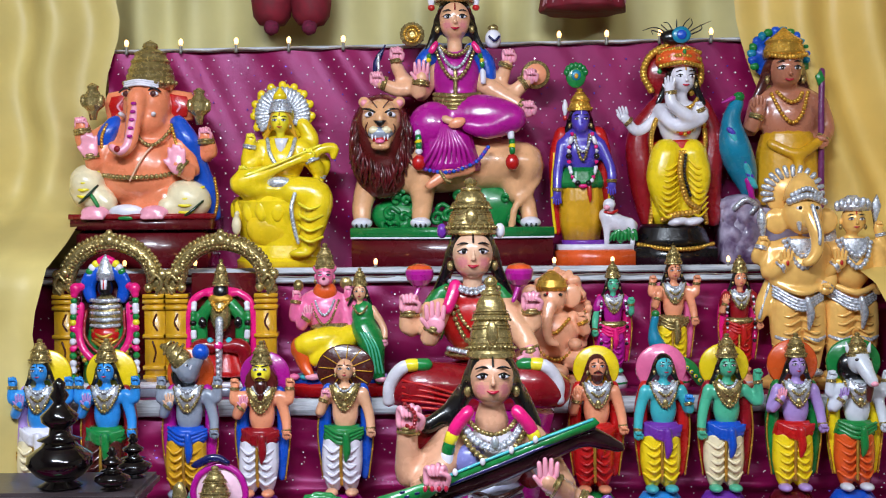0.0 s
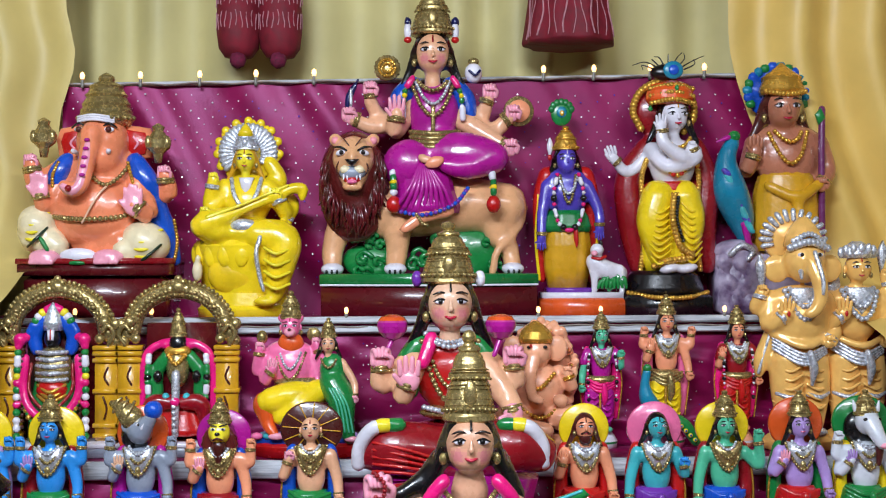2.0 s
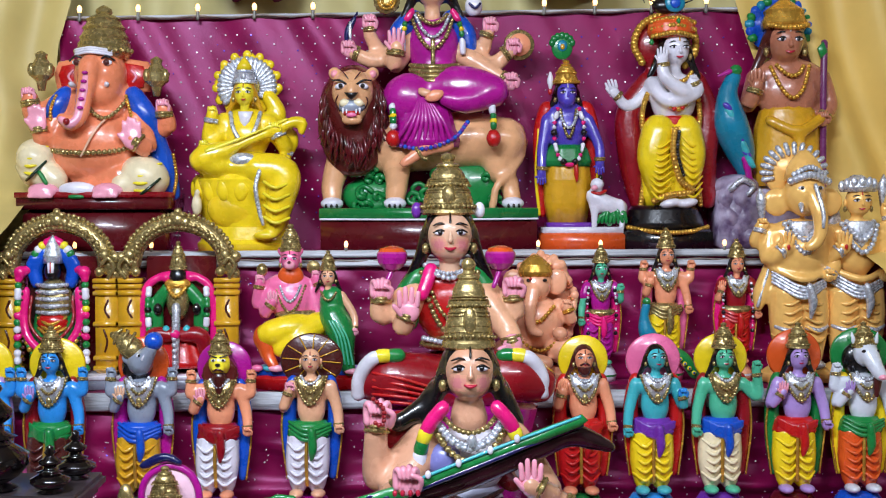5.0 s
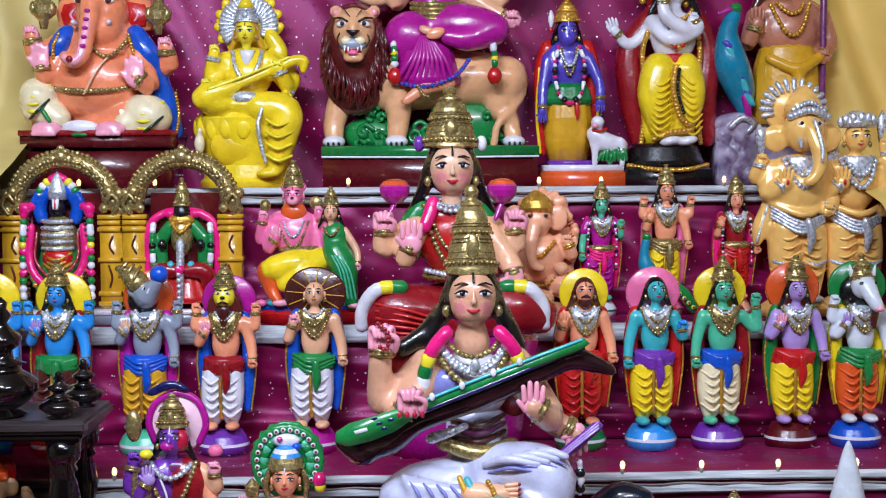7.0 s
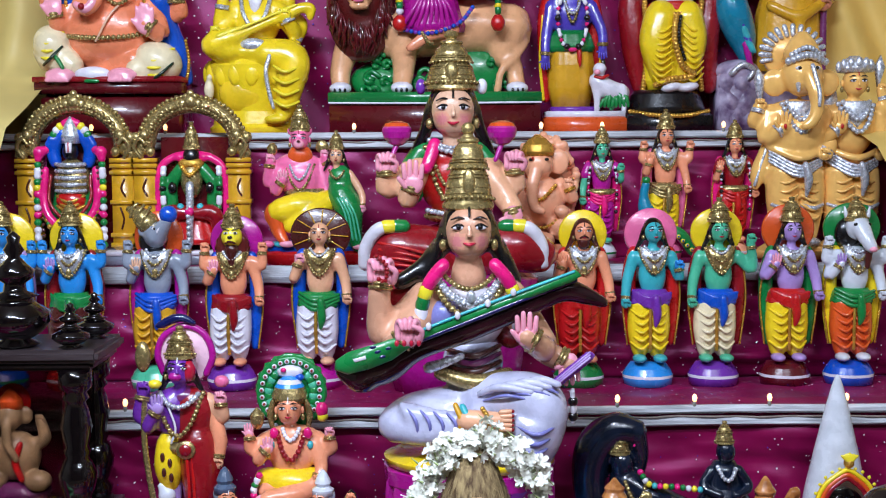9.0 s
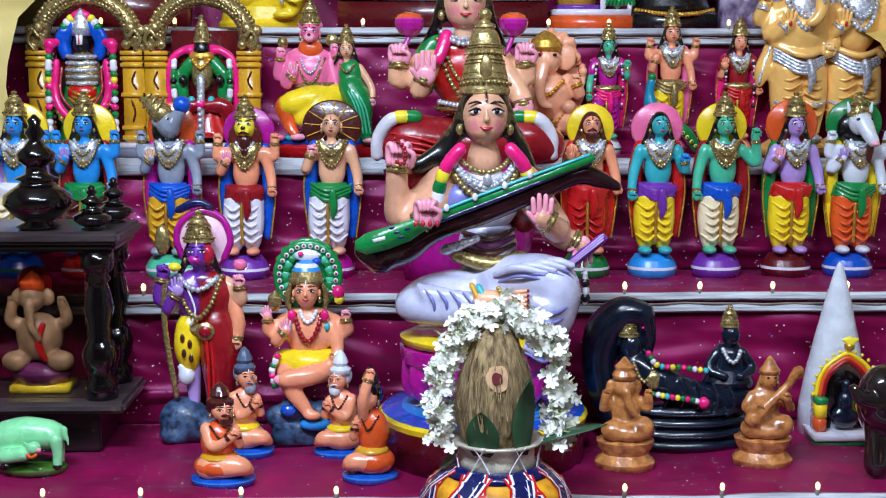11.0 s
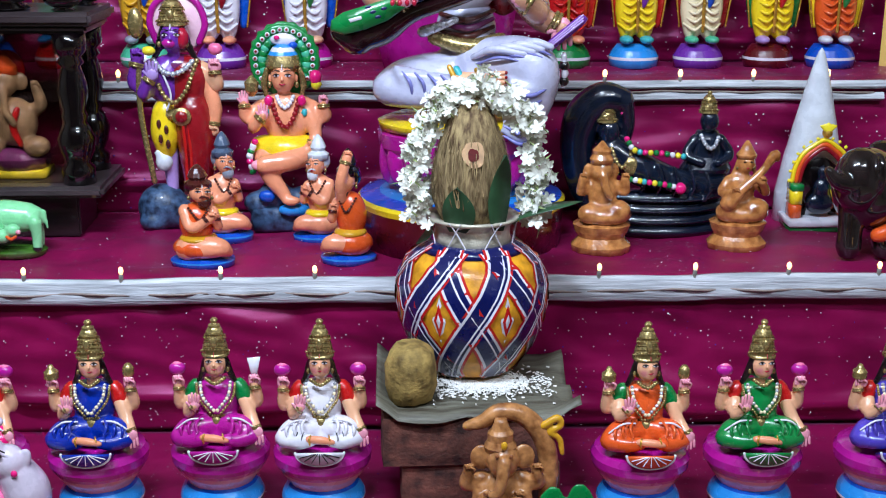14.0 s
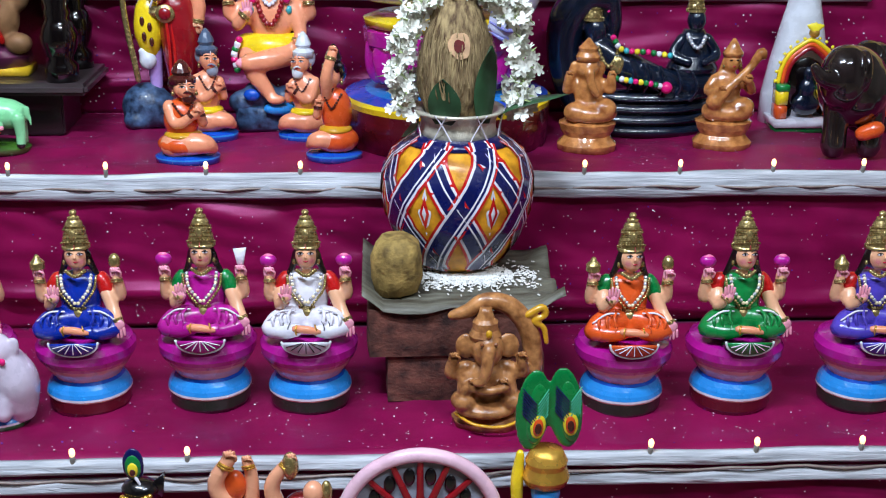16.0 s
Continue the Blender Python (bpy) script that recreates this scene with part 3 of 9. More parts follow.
            self.tube("black", [(e - 0.25 * r, v - 0.07 * r, w + 0.88 * r, 0.025 * r), (e, v - 0.17 * r, w + 0.97 * r, 0.045 * r), (e + 0.25 * r, v - 0.08 * r, w + 0.88 * r, 0.03 * r)], 6, 4)
            self.tube("black", [(e - 0.26 * r, v - 0.34 * r, w + 0.86 * r, 0.025 * r), (e, v - 0.42 * r, w + 0.9 * r, 0.045 * r), (e + 0.26 * r, v - 0.35 * r, w + 0.84 * r, 0.025 * r)], 6, 4)
            if blush:
                for j, tone in enumerate(("cheek_soft", "cheek_mid", "cheek")):
                    size = (0.34 - 0.09 * j) * r
                    self.patches.append((tone, (u + d * 0.6 + k * 0.44 * r, v + 0.36 * r, w + 0.5 * r), size))
        self.tube("lips", [(u + d - 0.2 * r, v + 0.5 * r, w + 0.89 * r, 0.03 * r), (u + d, v + 0.56 * r, w + 0.93 * r, 0.07 * r), (u + d + 0.2 * r, v + 0.5 * r, w + 0.89 * r, 0.03 * r)], 8, 4)
        if mark:
            self.tube(mark, [(u + d * 0.9, v - 0.78 * r, w + 0.76 * r, 0.035 * r), (u + d * 0.9, v - 0.46 * r, w + 0.93 * r, 0.05 * r)], 6, 2)
        if beard:
            self.ball(beard, u + d, v + 0.95 * r, 0.62 * r, 0.7 * r, w + 0.35 * r, 0.5 * r)
            self.tube(beard, [(u + d - 0.36 * r, v + 0.56 * r, w + 0.8 * r, 0.09 * r), (u + d, v + 0.42 * r, w + 1.0 * r, 0.09 * r), (u + d + 0.36 * r, v + 0.56 * r, w + 0.8 * r, 0.09 * r)], 6, 3)

    def crown(self, u, vb, r, h, w=0.0, key="gold", lean=0.0):
        prof = [(0, 1.0), (.03, 1.07), (.08, 1.05), (.11, .98), (.2, .96), (.3, .9), (.4, .8), (.46, .72), (.48, .82), (.52, .82), (.55, .68), (.64, .64), (.71, .54), (.76, .4), (.78, .46), (.81, .44), (.83, .26), (.86, .2), (.89, .27), (.93, .29), (.97, .22), (.99, .12), (1, .02)]
        self.lathe(key, u, [(vb - h * a, r * b) for a, b in prof], w - 0.1 * r, 0.95, 0.012, 16)
        for q, rr_ in ((.17, .96), (.24, .92), (.35, .85), (.39, .82), (.53, .77), (.56, .74)):
            ring = [(u + rr_ * 1.0 * r * math.cos(a), vb - q * h, w - 0.1 * r + 0.95 * rr_ * r * math.sin(a), 0.035 * r) for a in (math.pi * j / 8 for j in range(9))]
            self.tube(key, ring, 5, 2)
        for k in range(14):
            a = math.pi * (k + 0.5) / 14
            self.ball(key, u + 1.06 * r * math.cos(a), vb - 0.12 * h, 0.085 * r, 0.085 * r, w - 0.1 * r + 1.0 * r * math.sin(a))
            self.ball(key, u + 0.84 * r * math.cos(a), vb - 0.46 * h, 0.06 * r, 0.06 * r, w - 0.1 * r + 0.82 * r * math.sin(a))
        self.ball(key, u, vb - 0.28 * h, 0.26 * r, 0.16 * h, w + 0.73 * r, 0.18 * r)

    def hand(self, key, u, v, r, w=0.0, up=1, rot=0.0, open_palm=True):
        """An open palm with fingers, or a fist."""
        self.ball(key, u, v, 0.75 * r, 0.8 * r, w, 0.4 * r, rot)
        if open_palm:
            for i, (dx, ln) in enumerate(((-0.55, 1.25), (-0.2, 1.5), (0.17, 1.45), (0.52, 1.2))):
                c, s = math.cos(radians(rot)), math.sin(radians(rot))
                a = (dx * r, -0.4 * r * up)
                b = (dx * 1.15 * r, -ln * r * up)
                self.tube(key, [(u + a[0] * c - a[1] * s, v + a[0] * s + a[1] * c, w + 0.08 * r, 0.2 * r), (u + b[0] * c - b[1] * s, v + b[0] * s + b[1] * c, w + 0.15 * r, 0.16 * r)], 8, 3)
            self.tube(key, [(u - 0.5 * r, v + 0.2 * r, w + 0.1 * r, 0.2 * r), (u - 0.95 * r, v - 0.35 * r * up, w + 0.25 * r, 0.16 * r)], 8, 3)
        else:
            for i in range(4):
                dx = -0.5 + 0.33 * i
                self.tube(key, [(u + dx * r, v + 0.15 * r, w + 0.2 * r, 0.2 * r), (u + dx * 1.05 * r, v - (0.6 + 0.1 * (i % 3)) * r, w + 0.25 * r, 0.18 * r), (u + dx * 0.8 * r, v - 0.72 * r, w + 0.55 * r, 0.16 * r), (u + dx * 0.6 * r, v - 0.35 * r, w + 0.62 * r, 0.13 * r)], 8, 4)
            self.tube(key, [(u + 0.6 * r, v + 0.3 * r, w + 0.2 * r, 0.2 * r), (u + 0.72 * r, v - 0.2 * r, w + 0.5 * r, 0.17 * r), (u + 0.3 * r, v - 0.45 * r, w + 0.68 * r, 0.14 * r)], 8, 4)

    def arm(self, skin, pts, hand_key=None, hand_r=None, open_palm=False, up=1, bangle="gold", rot=0.0):
        self.tube(skin, pts, 12)
        if bangle:
            p = np.array(pts[-1]) * 0.75 + np.array(pts[-2]) * 0.25
            d = np.array(pts[-1][:2]) - np.array(pts[-2][:2])
            d = d / (np.linalg.norm(d) + 1e-6)
            for k in (0.0, 0.35):
                c = p[:2] - d * k * p[3]
                self.tube(bangle, [(c[0] - d[1] * p[3] * 0.9, c[1] + d[0] * p[3] * 0.9, p[2] + p[3] * 0.4, 0.22 * p[3]), (c[0], c[1], p[2] + p[3] * 1.12, 0.22 * p[3]), (c[0] + d[1] * p[3] * 0.9, c[1] - d[0] * p[3] * 0.9, p[2] + p[3] * 0.4, 0.22 * p[3])], 6, 4)
        if hand_r:
            self.hand(hand_key or skin, pts[-1][0], pts[-1][1], hand_r, pts[-1][2] + 0.2 * hand_r, up, rot, open_palm)

    def necklace(self, key, u, v, ru, rv, w, r):
        self.beads(key, [(u - ru, v, w - ru * 0.3), (u - ru * 0.55, v + rv * 0.7, w + ru * 0.2), (u, v + rv, w + ru * 0.32), (u + ru * 0.55, v + rv * 0.7, w + ru * 0.2), (u + ru, v, w - ru * 0.3)], r, 1.5)

    def done(self, label, category="figurine", group=""):
        self.mould()
        ob = mesh_object(self.name, np.concatenate(self.V), self.F, [ink(k) for k in self.mats], self.I)
        ob.location = self.base
        return tagged(ob, label, category, group)


# ---- top step ----
def orange_elephant_god():
    f = Figure("elephant_headed_figurine", (-0.704, 2.88, 1.246), (170, 517), 0.00132, 0.00133, -0.05)
    f.box("oxblood", 42, 418, 300, 440, -80, 78)
    f.box("oxblood", 50, 440, 292, 517, -72, 66)
    f.box("crimson", 40, 410, 302, 420, -82, 82)
    f.ball("coral", 165, 325, 92, 78, 10, 70)
    f.ball("coral", 170, 258, 78, 58, 5, 55)
    f.tube("coral", [(160, 395, 20, 40), (220, 388, 30, 42)])
    for u, v, e in ((68, 350, 34), (256, 380, 44)):
        f.ball("cream", u, v, e, 36, 45, 40, 24 if u > 100 else -14)
        for k in range(4):
            f.tube("lemon", [(u - 0.7 * e, v - 20 + 13 * k, 66 - 5 * abs(k - 1.5), 2.4), (u, v - 14 + 13 * k, 83 - 3 * (k - 1.5) ** 2, 3), (u + 0.7 * e, v - 22 + 13 * k, 66 - 5 * abs(k - 1.5), 2.4)], 7, 6)
        f.tube("pine", [(u - 0.3 * e, v + 36, 70, 2.5), (u + 0.2 * e, v + 24, 84, 3), (u + 0.7 * e, v + 4, 72, 2.5)], 6, 5)
    f.tube("cream", [(66, 365, 40, 36), (100, 385, 55, 26)])
    f.tube("cream", [(256, 385, 40, 38), (222, 395, 58, 24)])
    f.tube("leaf", [(84, 372, 84, 5), (96, 392, 84, 5)])
    for u in (88, 198):
        f.ball("palm", u, 404, 28, 14, 76, 16)
        for k in range(5):
            f.ball("palm", u - 20 + 9 * k, 412, 5, 6, 88, 6)
    f.ball("white", 145, 402, 34, 14, 72, 12)
    f.ball("leaf", 145, 414, 20, 5, 78, 8)
    f.beads("gold", [(92, 334, 50), (130, 338, 78), (165, 339, 84), (205, 337, 74), (235, 330, 50)], 5, 1.3)
    f.ball("coral", 177, 205, 46, 55, 30, 46)
    f.ball("coral", 177, 232, 40, 36, 36, 42)
    for k, (a, b) in ((-1, (98, 160)), (1, (190, 262))):
        c = 122 if k < 0 else 236
        f.plate("coral", [(c - 30 * k, 172), (c + 22 * k, 180), (c + 30 * k, 200), (c + 24 * k, 232), (c - 20 * k, 236), (c - 34 * k, 215)], 4, 22, 0.1)
        f.plate("red", [(c - 22 * k, 182), (c + 14 * k, 188), (c + 20 * k, 204), (c + 14 * k, 226), (c - 14 * k, 228)], 20, 26, 0.1)
        f.tube("palm", [(c - 6 * k, 196, 26, 2), (c + 2 * k, 206, 27, 2.5), (c - 4 * k, 216, 26, 2)], 6, 3)
    f.tube("coral", [(168, 190, 66, 21), (165, 225, 82, 16), (162, 256, 92, 14), (158, 278, 98, 13), (144, 290, 103, 13), (130, 282, 104, 11)], 14, 6)
    f.tube("palm", [(167, 196, 80, 9), (165, 228, 92, 9), (161, 258, 100, 9), (156, 280, 105, 9), (144, 291, 109, 9), (130, 283, 109, 8)], 12, 6)
    for k in range(5):
        f.ball("magenta", 166 - k, 204 + 15 * k, 5.5, 3.4, 95 + 4.5 * k, 4)
    f.ball("crimson", 140, 287, 6, 6, 118, 4)
    for u, k in ((141, -1), (194, 1)):
        f.tube("white", [(u, 226, 62, 5), (u + 4 * k, 222, 76, 6)], 8, 3)
    for u in (146, 197):
        f.ball("white", u, 185, 11, 6, 68, 6)
        f.ball("brown", u, 185, 5.5, 5.5, 73, 4)
        f.tube("black", [(u - 13, 182, 66, 1.6), (u, 174, 72, 2.2), (u + 13, 181, 66, 1.6)], 6, 3)
    for k in range(3):
        f.tube("white", [(142, 163 + 4 * k, 62, 2.4), (172, 160 + 4 * k, 77, 2.6), (204, 164 + 4 * k, 64, 2.4)], 6, 4)
    f.lathe("gold", 182, [(178, 40), (168, 47), (160, 49), (155, 45), (150, 46), (144, 41), (139, 43), (132, 38), (127, 35), (123, 38), (117, 32), (111, 29), (107, 31), (102, 22), (98, 13), (94, 15), (89, 13), (85, 7), (82, 1)], 22, 0.95, 0.0, 0)
    for k in range(12):
        a = math.pi * (k + 0.5) / 12
        f.ball("gold", 182 + 49 * math.cos(a), 163, 4.5, 4.5, 22 + 47 * math.sin(a))
    for pts, hk in (([(108, 252, 20, 22), (62, 275, 30, 18), (56, 242, 42, 15)], 1), ([(238, 262, 20, 22), (290, 296, 30, 18), (288, 262, 42, 15)], 1)):
        f.arm("coral", pts, "palm", 17, False)
    for u, v in ((78, 196), (277, 206)):
        f.lathe("gold", u, [(v + 36, 6), (v + 20, 9), (v + 10, 20), (v - 4, 22), (v - 12, 14), (v - 20, 9), (v - 27, 11), (v - 33, 2)], 44, 0.7, 0.06, 9)
        f.ball("gold", u - 16, v, 7, 12, 48)
        f.ball("gold", u + 16, v, 7, 12, 48)
    f.arm("coral", [(105, 275, 40, 20), (84, 318, 55, 16), (80, 290, 72, 14)], "palm", 22, True)
    f.arm("coral", [(240, 280, 40, 22), (262, 330, 55, 18), (242, 316, 76, 16)], "palm", 24, True)
    f.tube("blue", [(118, 238, 40, 16), (104, 262, 48, 18), (92, 300, 30, 18), (64, 330, -10, 16)])
    f.tube("blue", [(236, 240, 36, 18), (256, 275, 40, 22), (268, 320, 20, 22), (284, 370, 10, 22), (298, 412, 4, 13)])
    f.beads("brass", [(108, 240, 58), (100, 262, 66), (98, 282, 62)], 3.4, 1.3)
    f.beads("brass", [(226, 240, 54), (234, 268, 60), (240, 290, 56)], 3.4, 1.3)
    f.beads("brass", [(300, 340, 20), (306, 380, 22), (300, 414, 18)], 3.4, 1.3)
    f.necklace("gold", 192, 246, 36, 34, 62, 4)
    f.tube("skin_pale", [(206, 270, 66, 2), (180, 300, 82, 2.4), (156, 345, 88, 2)], 6, 6)
    f.done("large orange glossy elephant-headed seated figurine on dark red plinth")


def yellow_veena_goddess():
    f = Figure("yellow_seated_figurine", (-0.374, 2.9, 1.246), (425, 515), 0.00134, 0.001346, -0.03)
    f.lathe("yellow", 428, [(515, 82), (498, 84), (492, 78), (470, 74), (430, 82), (400, 90), (388, 92), (378, 84), (370, 60)], 0, 0.8, 0.02, 10)
    for k in range(9):
        a = math.pi * (k + 0.5) / 9
        f.ball("yellow", 428 + 84 * math.cos(a), 402, 14, 24, 66 * math.sin(a), 8)
    f.ball("mango", 412, 436, 46, 36, 48, 18)
    f.ball("yellow", 432, 366, 84, 26, 20, 55)
    f.ball("yellow", 385, 362, 38, 24, 45, 36)
    f.tube("yellow", [(450, 368, 50, 30), (500, 376, 55, 30), (496, 420, 60, 26), (484, 470, 62, 18)], 14)
    for k in range(4):
        f.tube("lemon", [(470, 390 + 20 * k, 84, 3), (490, 400 + 20 * k, 92, 3), (512, 392 + 20 * k, 80, 3)], 6, 3)
    f.ball("yellow", 470, 482, 22, 9, 70, 14)
    f.tube("silver", [(462, 372, 80, 4), (456, 400, 86, 4), (462, 440, 84, 4), (468, 462, 84, 3)], 8)
    f.ball("silver", 432, 352, 24, 12, 66, 10)
    f.ball("yellow", 432, 312, 42, 40, 10, 34)
    f.ball("yellow", 432, 290, 48, 30, 6, 30)
    f.plate("white", [(420, 268), (446, 268), (440, 286), (432, 300), (424, 286)], 28, 40, 0.2)
    for k in (-1, 1):
        f.tube("silver", [(432 + 26 * k, 270, 26, 4), (432 + 20 * k, 296, 42, 4), (432 + 6 * k, 322, 48, 4)], 8)
    f.head("lemon", 430, 236, 21, 22, hair="ochre", mark="crimson", blush=False)
    f.disc("yellow", 432, 222, 56, -8, 10, scallop=0.07, lobes=12)
    for k in range(26):
        a = math.pi * (-0.18 + 1.36 * k / 25)
        f.tube("silver", [(432 + 26 * math.cos(a), 224 - 26 * math.sin(a), 4, 4), (432 + 48 * math.cos(a + 0.08), 222 - 48 * math.sin(a + 0.08), 1, 5.5)], 6, 3)
    for k in range(11):
        a = math.pi * (-0.15 + 1.3 * k / 10)
        f.ball("yellow", 432 + 55 * math.cos(a), 221 - 55 * math.sin(a), 8, 8, -4, 5)
    f.crown(430, 220, 21, 46, 20, "silver")
    f.lathe("yellow", 430, [(196, 15), (186, 12), (178, 6), (172, 1)], 20)
    f.arm("yellow", [(392, 282, 14, 15), (368, 318, 26, 14), (376, 270, 36, 11)], "lemon", 12, False, bangle="silver")
    f.arm("yellow", [(396, 290, 14, 15), (366, 335, 40, 13), (366, 330, 66, 11)], "lemon", 12, False, bangle="silver")
    f.arm("yellow", [(470, 284, 14, 16), (502, 330, 30, 15), (488, 300, 62, 12)], "lemon", 13, False, bangle="silver")
    f.arm("yellow", [(468, 290, 10, 15), (512, 312, 20, 13), (500, 350, 30, 11)], "yellow", 12, False, bangle="silver")
    f.tube("yellow", [(362, 352, 62, 24), (392, 340, 64, 20), (430, 324, 62, 9), (480, 304, 60, 9), (515, 288, 56, 10), (534, 288, 54, 9), (532, 304, 54, 7)], 14, 6)
    f.tube("lemon", [(372, 338, 82, 6), (430, 316, 74, 4), (510, 282, 66, 4)], 8)
    f.tube("yellow", [(470, 240, 0, 14), (486, 270, 0, 16), (480, 300, 0, 12)])
    f.ball("cream", 350, 430, 10, 20, 50)
    f.ball("cream", 352, 408, 6, 8, 56)
    f.done("bright yellow seated goddess figurine with veena and silver trim")


def lion_rider_goddess():
    f = Figure("lion_rider_figurine", (0.063, 2.9, 1.246), (757, 515), 0.00136, 0.001354, 0.0)
    f.box("oxblood", 574, 455, 942, 515, -75, 75)
    f.box("green", 572, 438, 944, 458, -78, 78)
    f.tube("white", [(574, 457, 79, 2), (757, 458, 80, 2), (942, 457, 79, 2)], 6, 4)
    rnd = random.Random(11)
    for k in range(26):
        u = rnd.uniform(625, 880)
        v = rnd.uniform(372, 436)
        r = rnd.uniform(8, 16)
        f.tube("green", [(u + r * math.cos(a) * (1 - a / 9), v - r * math.sin(a) * (1 - a / 9), rnd.uniform(20, 34), 4.5) for a in (0.3, 1.5, 2.7, 3.9, 5.1)], 7, 3)
    f.ball("leaf", 660, 415, 55, 34, 5, 24)
    f.ball("leaf", 830, 400, 60, 50, 0, 24)
    # lion
    f.tube("lion", [(670, 325, 0, 56), (740, 322, 0, 52), (830, 318, 0, 50), (892, 322, 0, 44)], 18)
    f.ball("mane", 628, 268, 60, 80, 25, 48)
    f.ball("mane", 634, 320, 56, 60, 20, 46)
    for k in range(34):
        a = 2 * math.pi * k / 34
        u, v = 630 + 48 * math.cos(a), 278 + 78 * math.sin(a)
        f.tube("mane", [(u, v, 42, 8), (u + 10 * math.cos(a), v + 16, 46, 6), (u + 4 * math.cos(a), v + 34, 34, 2)], 6, 3)
    strands = random.Random(21)
    for k in range(90):
        a = strands.uniform(-0.4, math.pi + 0.4)
        rad = strands.uniform(0.75, 1.0)
        u, v = 629 + 54 * rad * math.cos(a), 272 + 84 * rad * math.sin(a)
        d = 44 + 30 * math.sqrt(max(0, 1 - rad * rad)) + 14
        f.tube("oxblood" if k % 3 else "brown", [(u, v - 16, d, 2.2), (u + strands.uniform(-5, 5), v + 4, d + 3, 3), (u + strands.uniform(-8, 8), v + 24, d - 8, 1.4)], 5, 4)
    f.ball("lion", 629, 240, 37, 40, 56, 34)
    f.ball("lion", 629, 268, 26, 26, 66, 26)
    for u in (598, 663):
        f.ball("lion", u, 206, 13, 13, 44, 9)
        f.ball("rose", u, 208, 7, 7, 51, 4)
    f.ball("grey", 628, 266, 25, 15, 80, 18)
    f.ball("cream", 616, 261, 12, 9, 90, 9)
    f.ball("cream", 640, 261, 12, 9, 90, 9)
    f.plate("black", [(616, 244), (640, 244), (634, 252), (628, 256), (622, 252)], 86, 103, 0.2)
    f.tube("lion", [(628, 222, 82, 7), (628, 236, 92, 8), (628, 244, 96, 8)], 10)
    f.ball("red", 628, 278, 18, 9, 84, 12)
    for u in (614, 620, 636, 642):
        f.tube("white", [(u, 271, 92, 2.2), (u, 278, 95, 1.2)], 6, 2)
    for u, k in ((604, -1), (652, 1)):
        f.tube("brown", [(u - 2 * k, 246, 80, 1.2), (u + 3 * k, 258, 78, 1.4), (u - 4 * k, 274, 78, 1)], 5, 4)
    f.ball("pink", 628, 282, 9, 4, 96, 5)
    f.ball("lion", 629, 290, 20, 9, 82, 14)
    for u in (609, 648):
        k = 1 if u > 628 else -1
        f.ball("white", u, 232, 9, 5, 85, 5, 14 * k)
        f.ball("black", u - 1 * k, 232, 4, 4, 89, 3)
        f.tube("black", [(u - 12 * k, 230, 88, 1.8), (u, 223, 89, 2.2), (u + 13 * k, 222, 80, 1.4)], 6, 3)
        f.tube("brown", [(u - 14 * k, 220, 86, 1), (u - 8 * k, 212, 84, 1.2), (u - 3 * k, 206, 80, 1)], 5, 3)
    for pts in ([(608, 345, 18, 26), (592, 395, 26, 20), (592, 428, 34, 17)], [(700, 335, 30, 34), (704, 385, 40, 22), (700, 424, 44, 18)], [(892, 318, 10, 42), (880, 370, 18, 24), (898, 392, 18, 18), (904, 424, 26, 16)], [(800, 330, -20, 34), (790, 380, -20, 22), (790, 426, -20, 18)]):
        f.tube("lion", pts, 14)
        f.ball("white", pts[-1][0], 430, 22, 12, pts[-1][2] + 10, 20)
        for q in range(3):
            f.ball("black", pts[-1][0] - 9 + 9 * q, 435, 2.4, 4, pts[-1][2] + 30, 3)
    f.tube("lion", [(918, 300, 0, 10), (922, 340, 10, 9), (904, 372, 30, 8), (876, 400, 44, 8), (868, 438, 46, 8)], 10)
    # rider
    f.ball("magenta", 768, 155, 46, 55, 8, 34)
    f.ball("magenta", 768, 190, 40, 34, 8, 32)
    f.ball("magenta", 726, 250, 48, 46, 40, 36)
    f.tube("magenta", [(765, 232, 30, 36), (820, 228, 46, 36), (868, 238, 56, 30)], 16)
    f.tube("magenta", [(860, 240, 56, 30), (820, 256, 70, 22), (785, 252, 74, 14)], 14)
    f.lathe("magenta", 752, [(334, 58), (322, 60), (300, 52), (270, 44), (245, 36)], 48, 0.6, 0.06, 18)
    for k in range(9):
        f.tube("magenta", [(742 + 2 * k, 252, 74, 4), (726 + 7 * k, 290, 84, 4), (706 + 11 * k, 328 - 0.5 * abs(k - 4) ** 2, 80, 4)], 6, 4)
    f.beads(["blue", "purple"], [(700, 330, 70), (750, 338, 88), (800, 320, 80), (826, 290, 70)], 4, 1.4)
    f.ball("skin_orange", 768, 248, 20, 12, 86, 8, -20)
    f.tube("skin", [(745, 240, 78, 9), (770, 250, 86, 8)])
    f.tube("skin_orange", [(790, 330, 66, 14), (750, 340, 74, 13), (716, 362, 80, 10)])
    f.beads("gold", [(736, 336, 88), (746, 352, 88), (756, 356, 84)], 3.4, 1.2)
    for k in range(4):
        f.tube("gold", [(728, 192 + 8 * k, 40, 4.6), (768, 197 + 8 * k, 62, 5), (810, 192 + 8 * k, 40, 4.6)], 8, 5)
    f.head("skin", 766, 52, 35, 20, blush=True)
    f.crown(766, 20, 36, 92, 18)
    for u in (723, 806):
        f.ball("white", u, 12, 7, 16, 18)
        f.ball("red", u, 28, 7, 6, 20)
        f.ball("navy", u, -4, 9, 12, 16)
    for k in (-1, 1):
        f.tube("blue", [(766 + 36 * k, 108, 0, 22), (766 + 56 * k, 132, 0, 22), (766 + 62 * k, 160, 4, 18)])
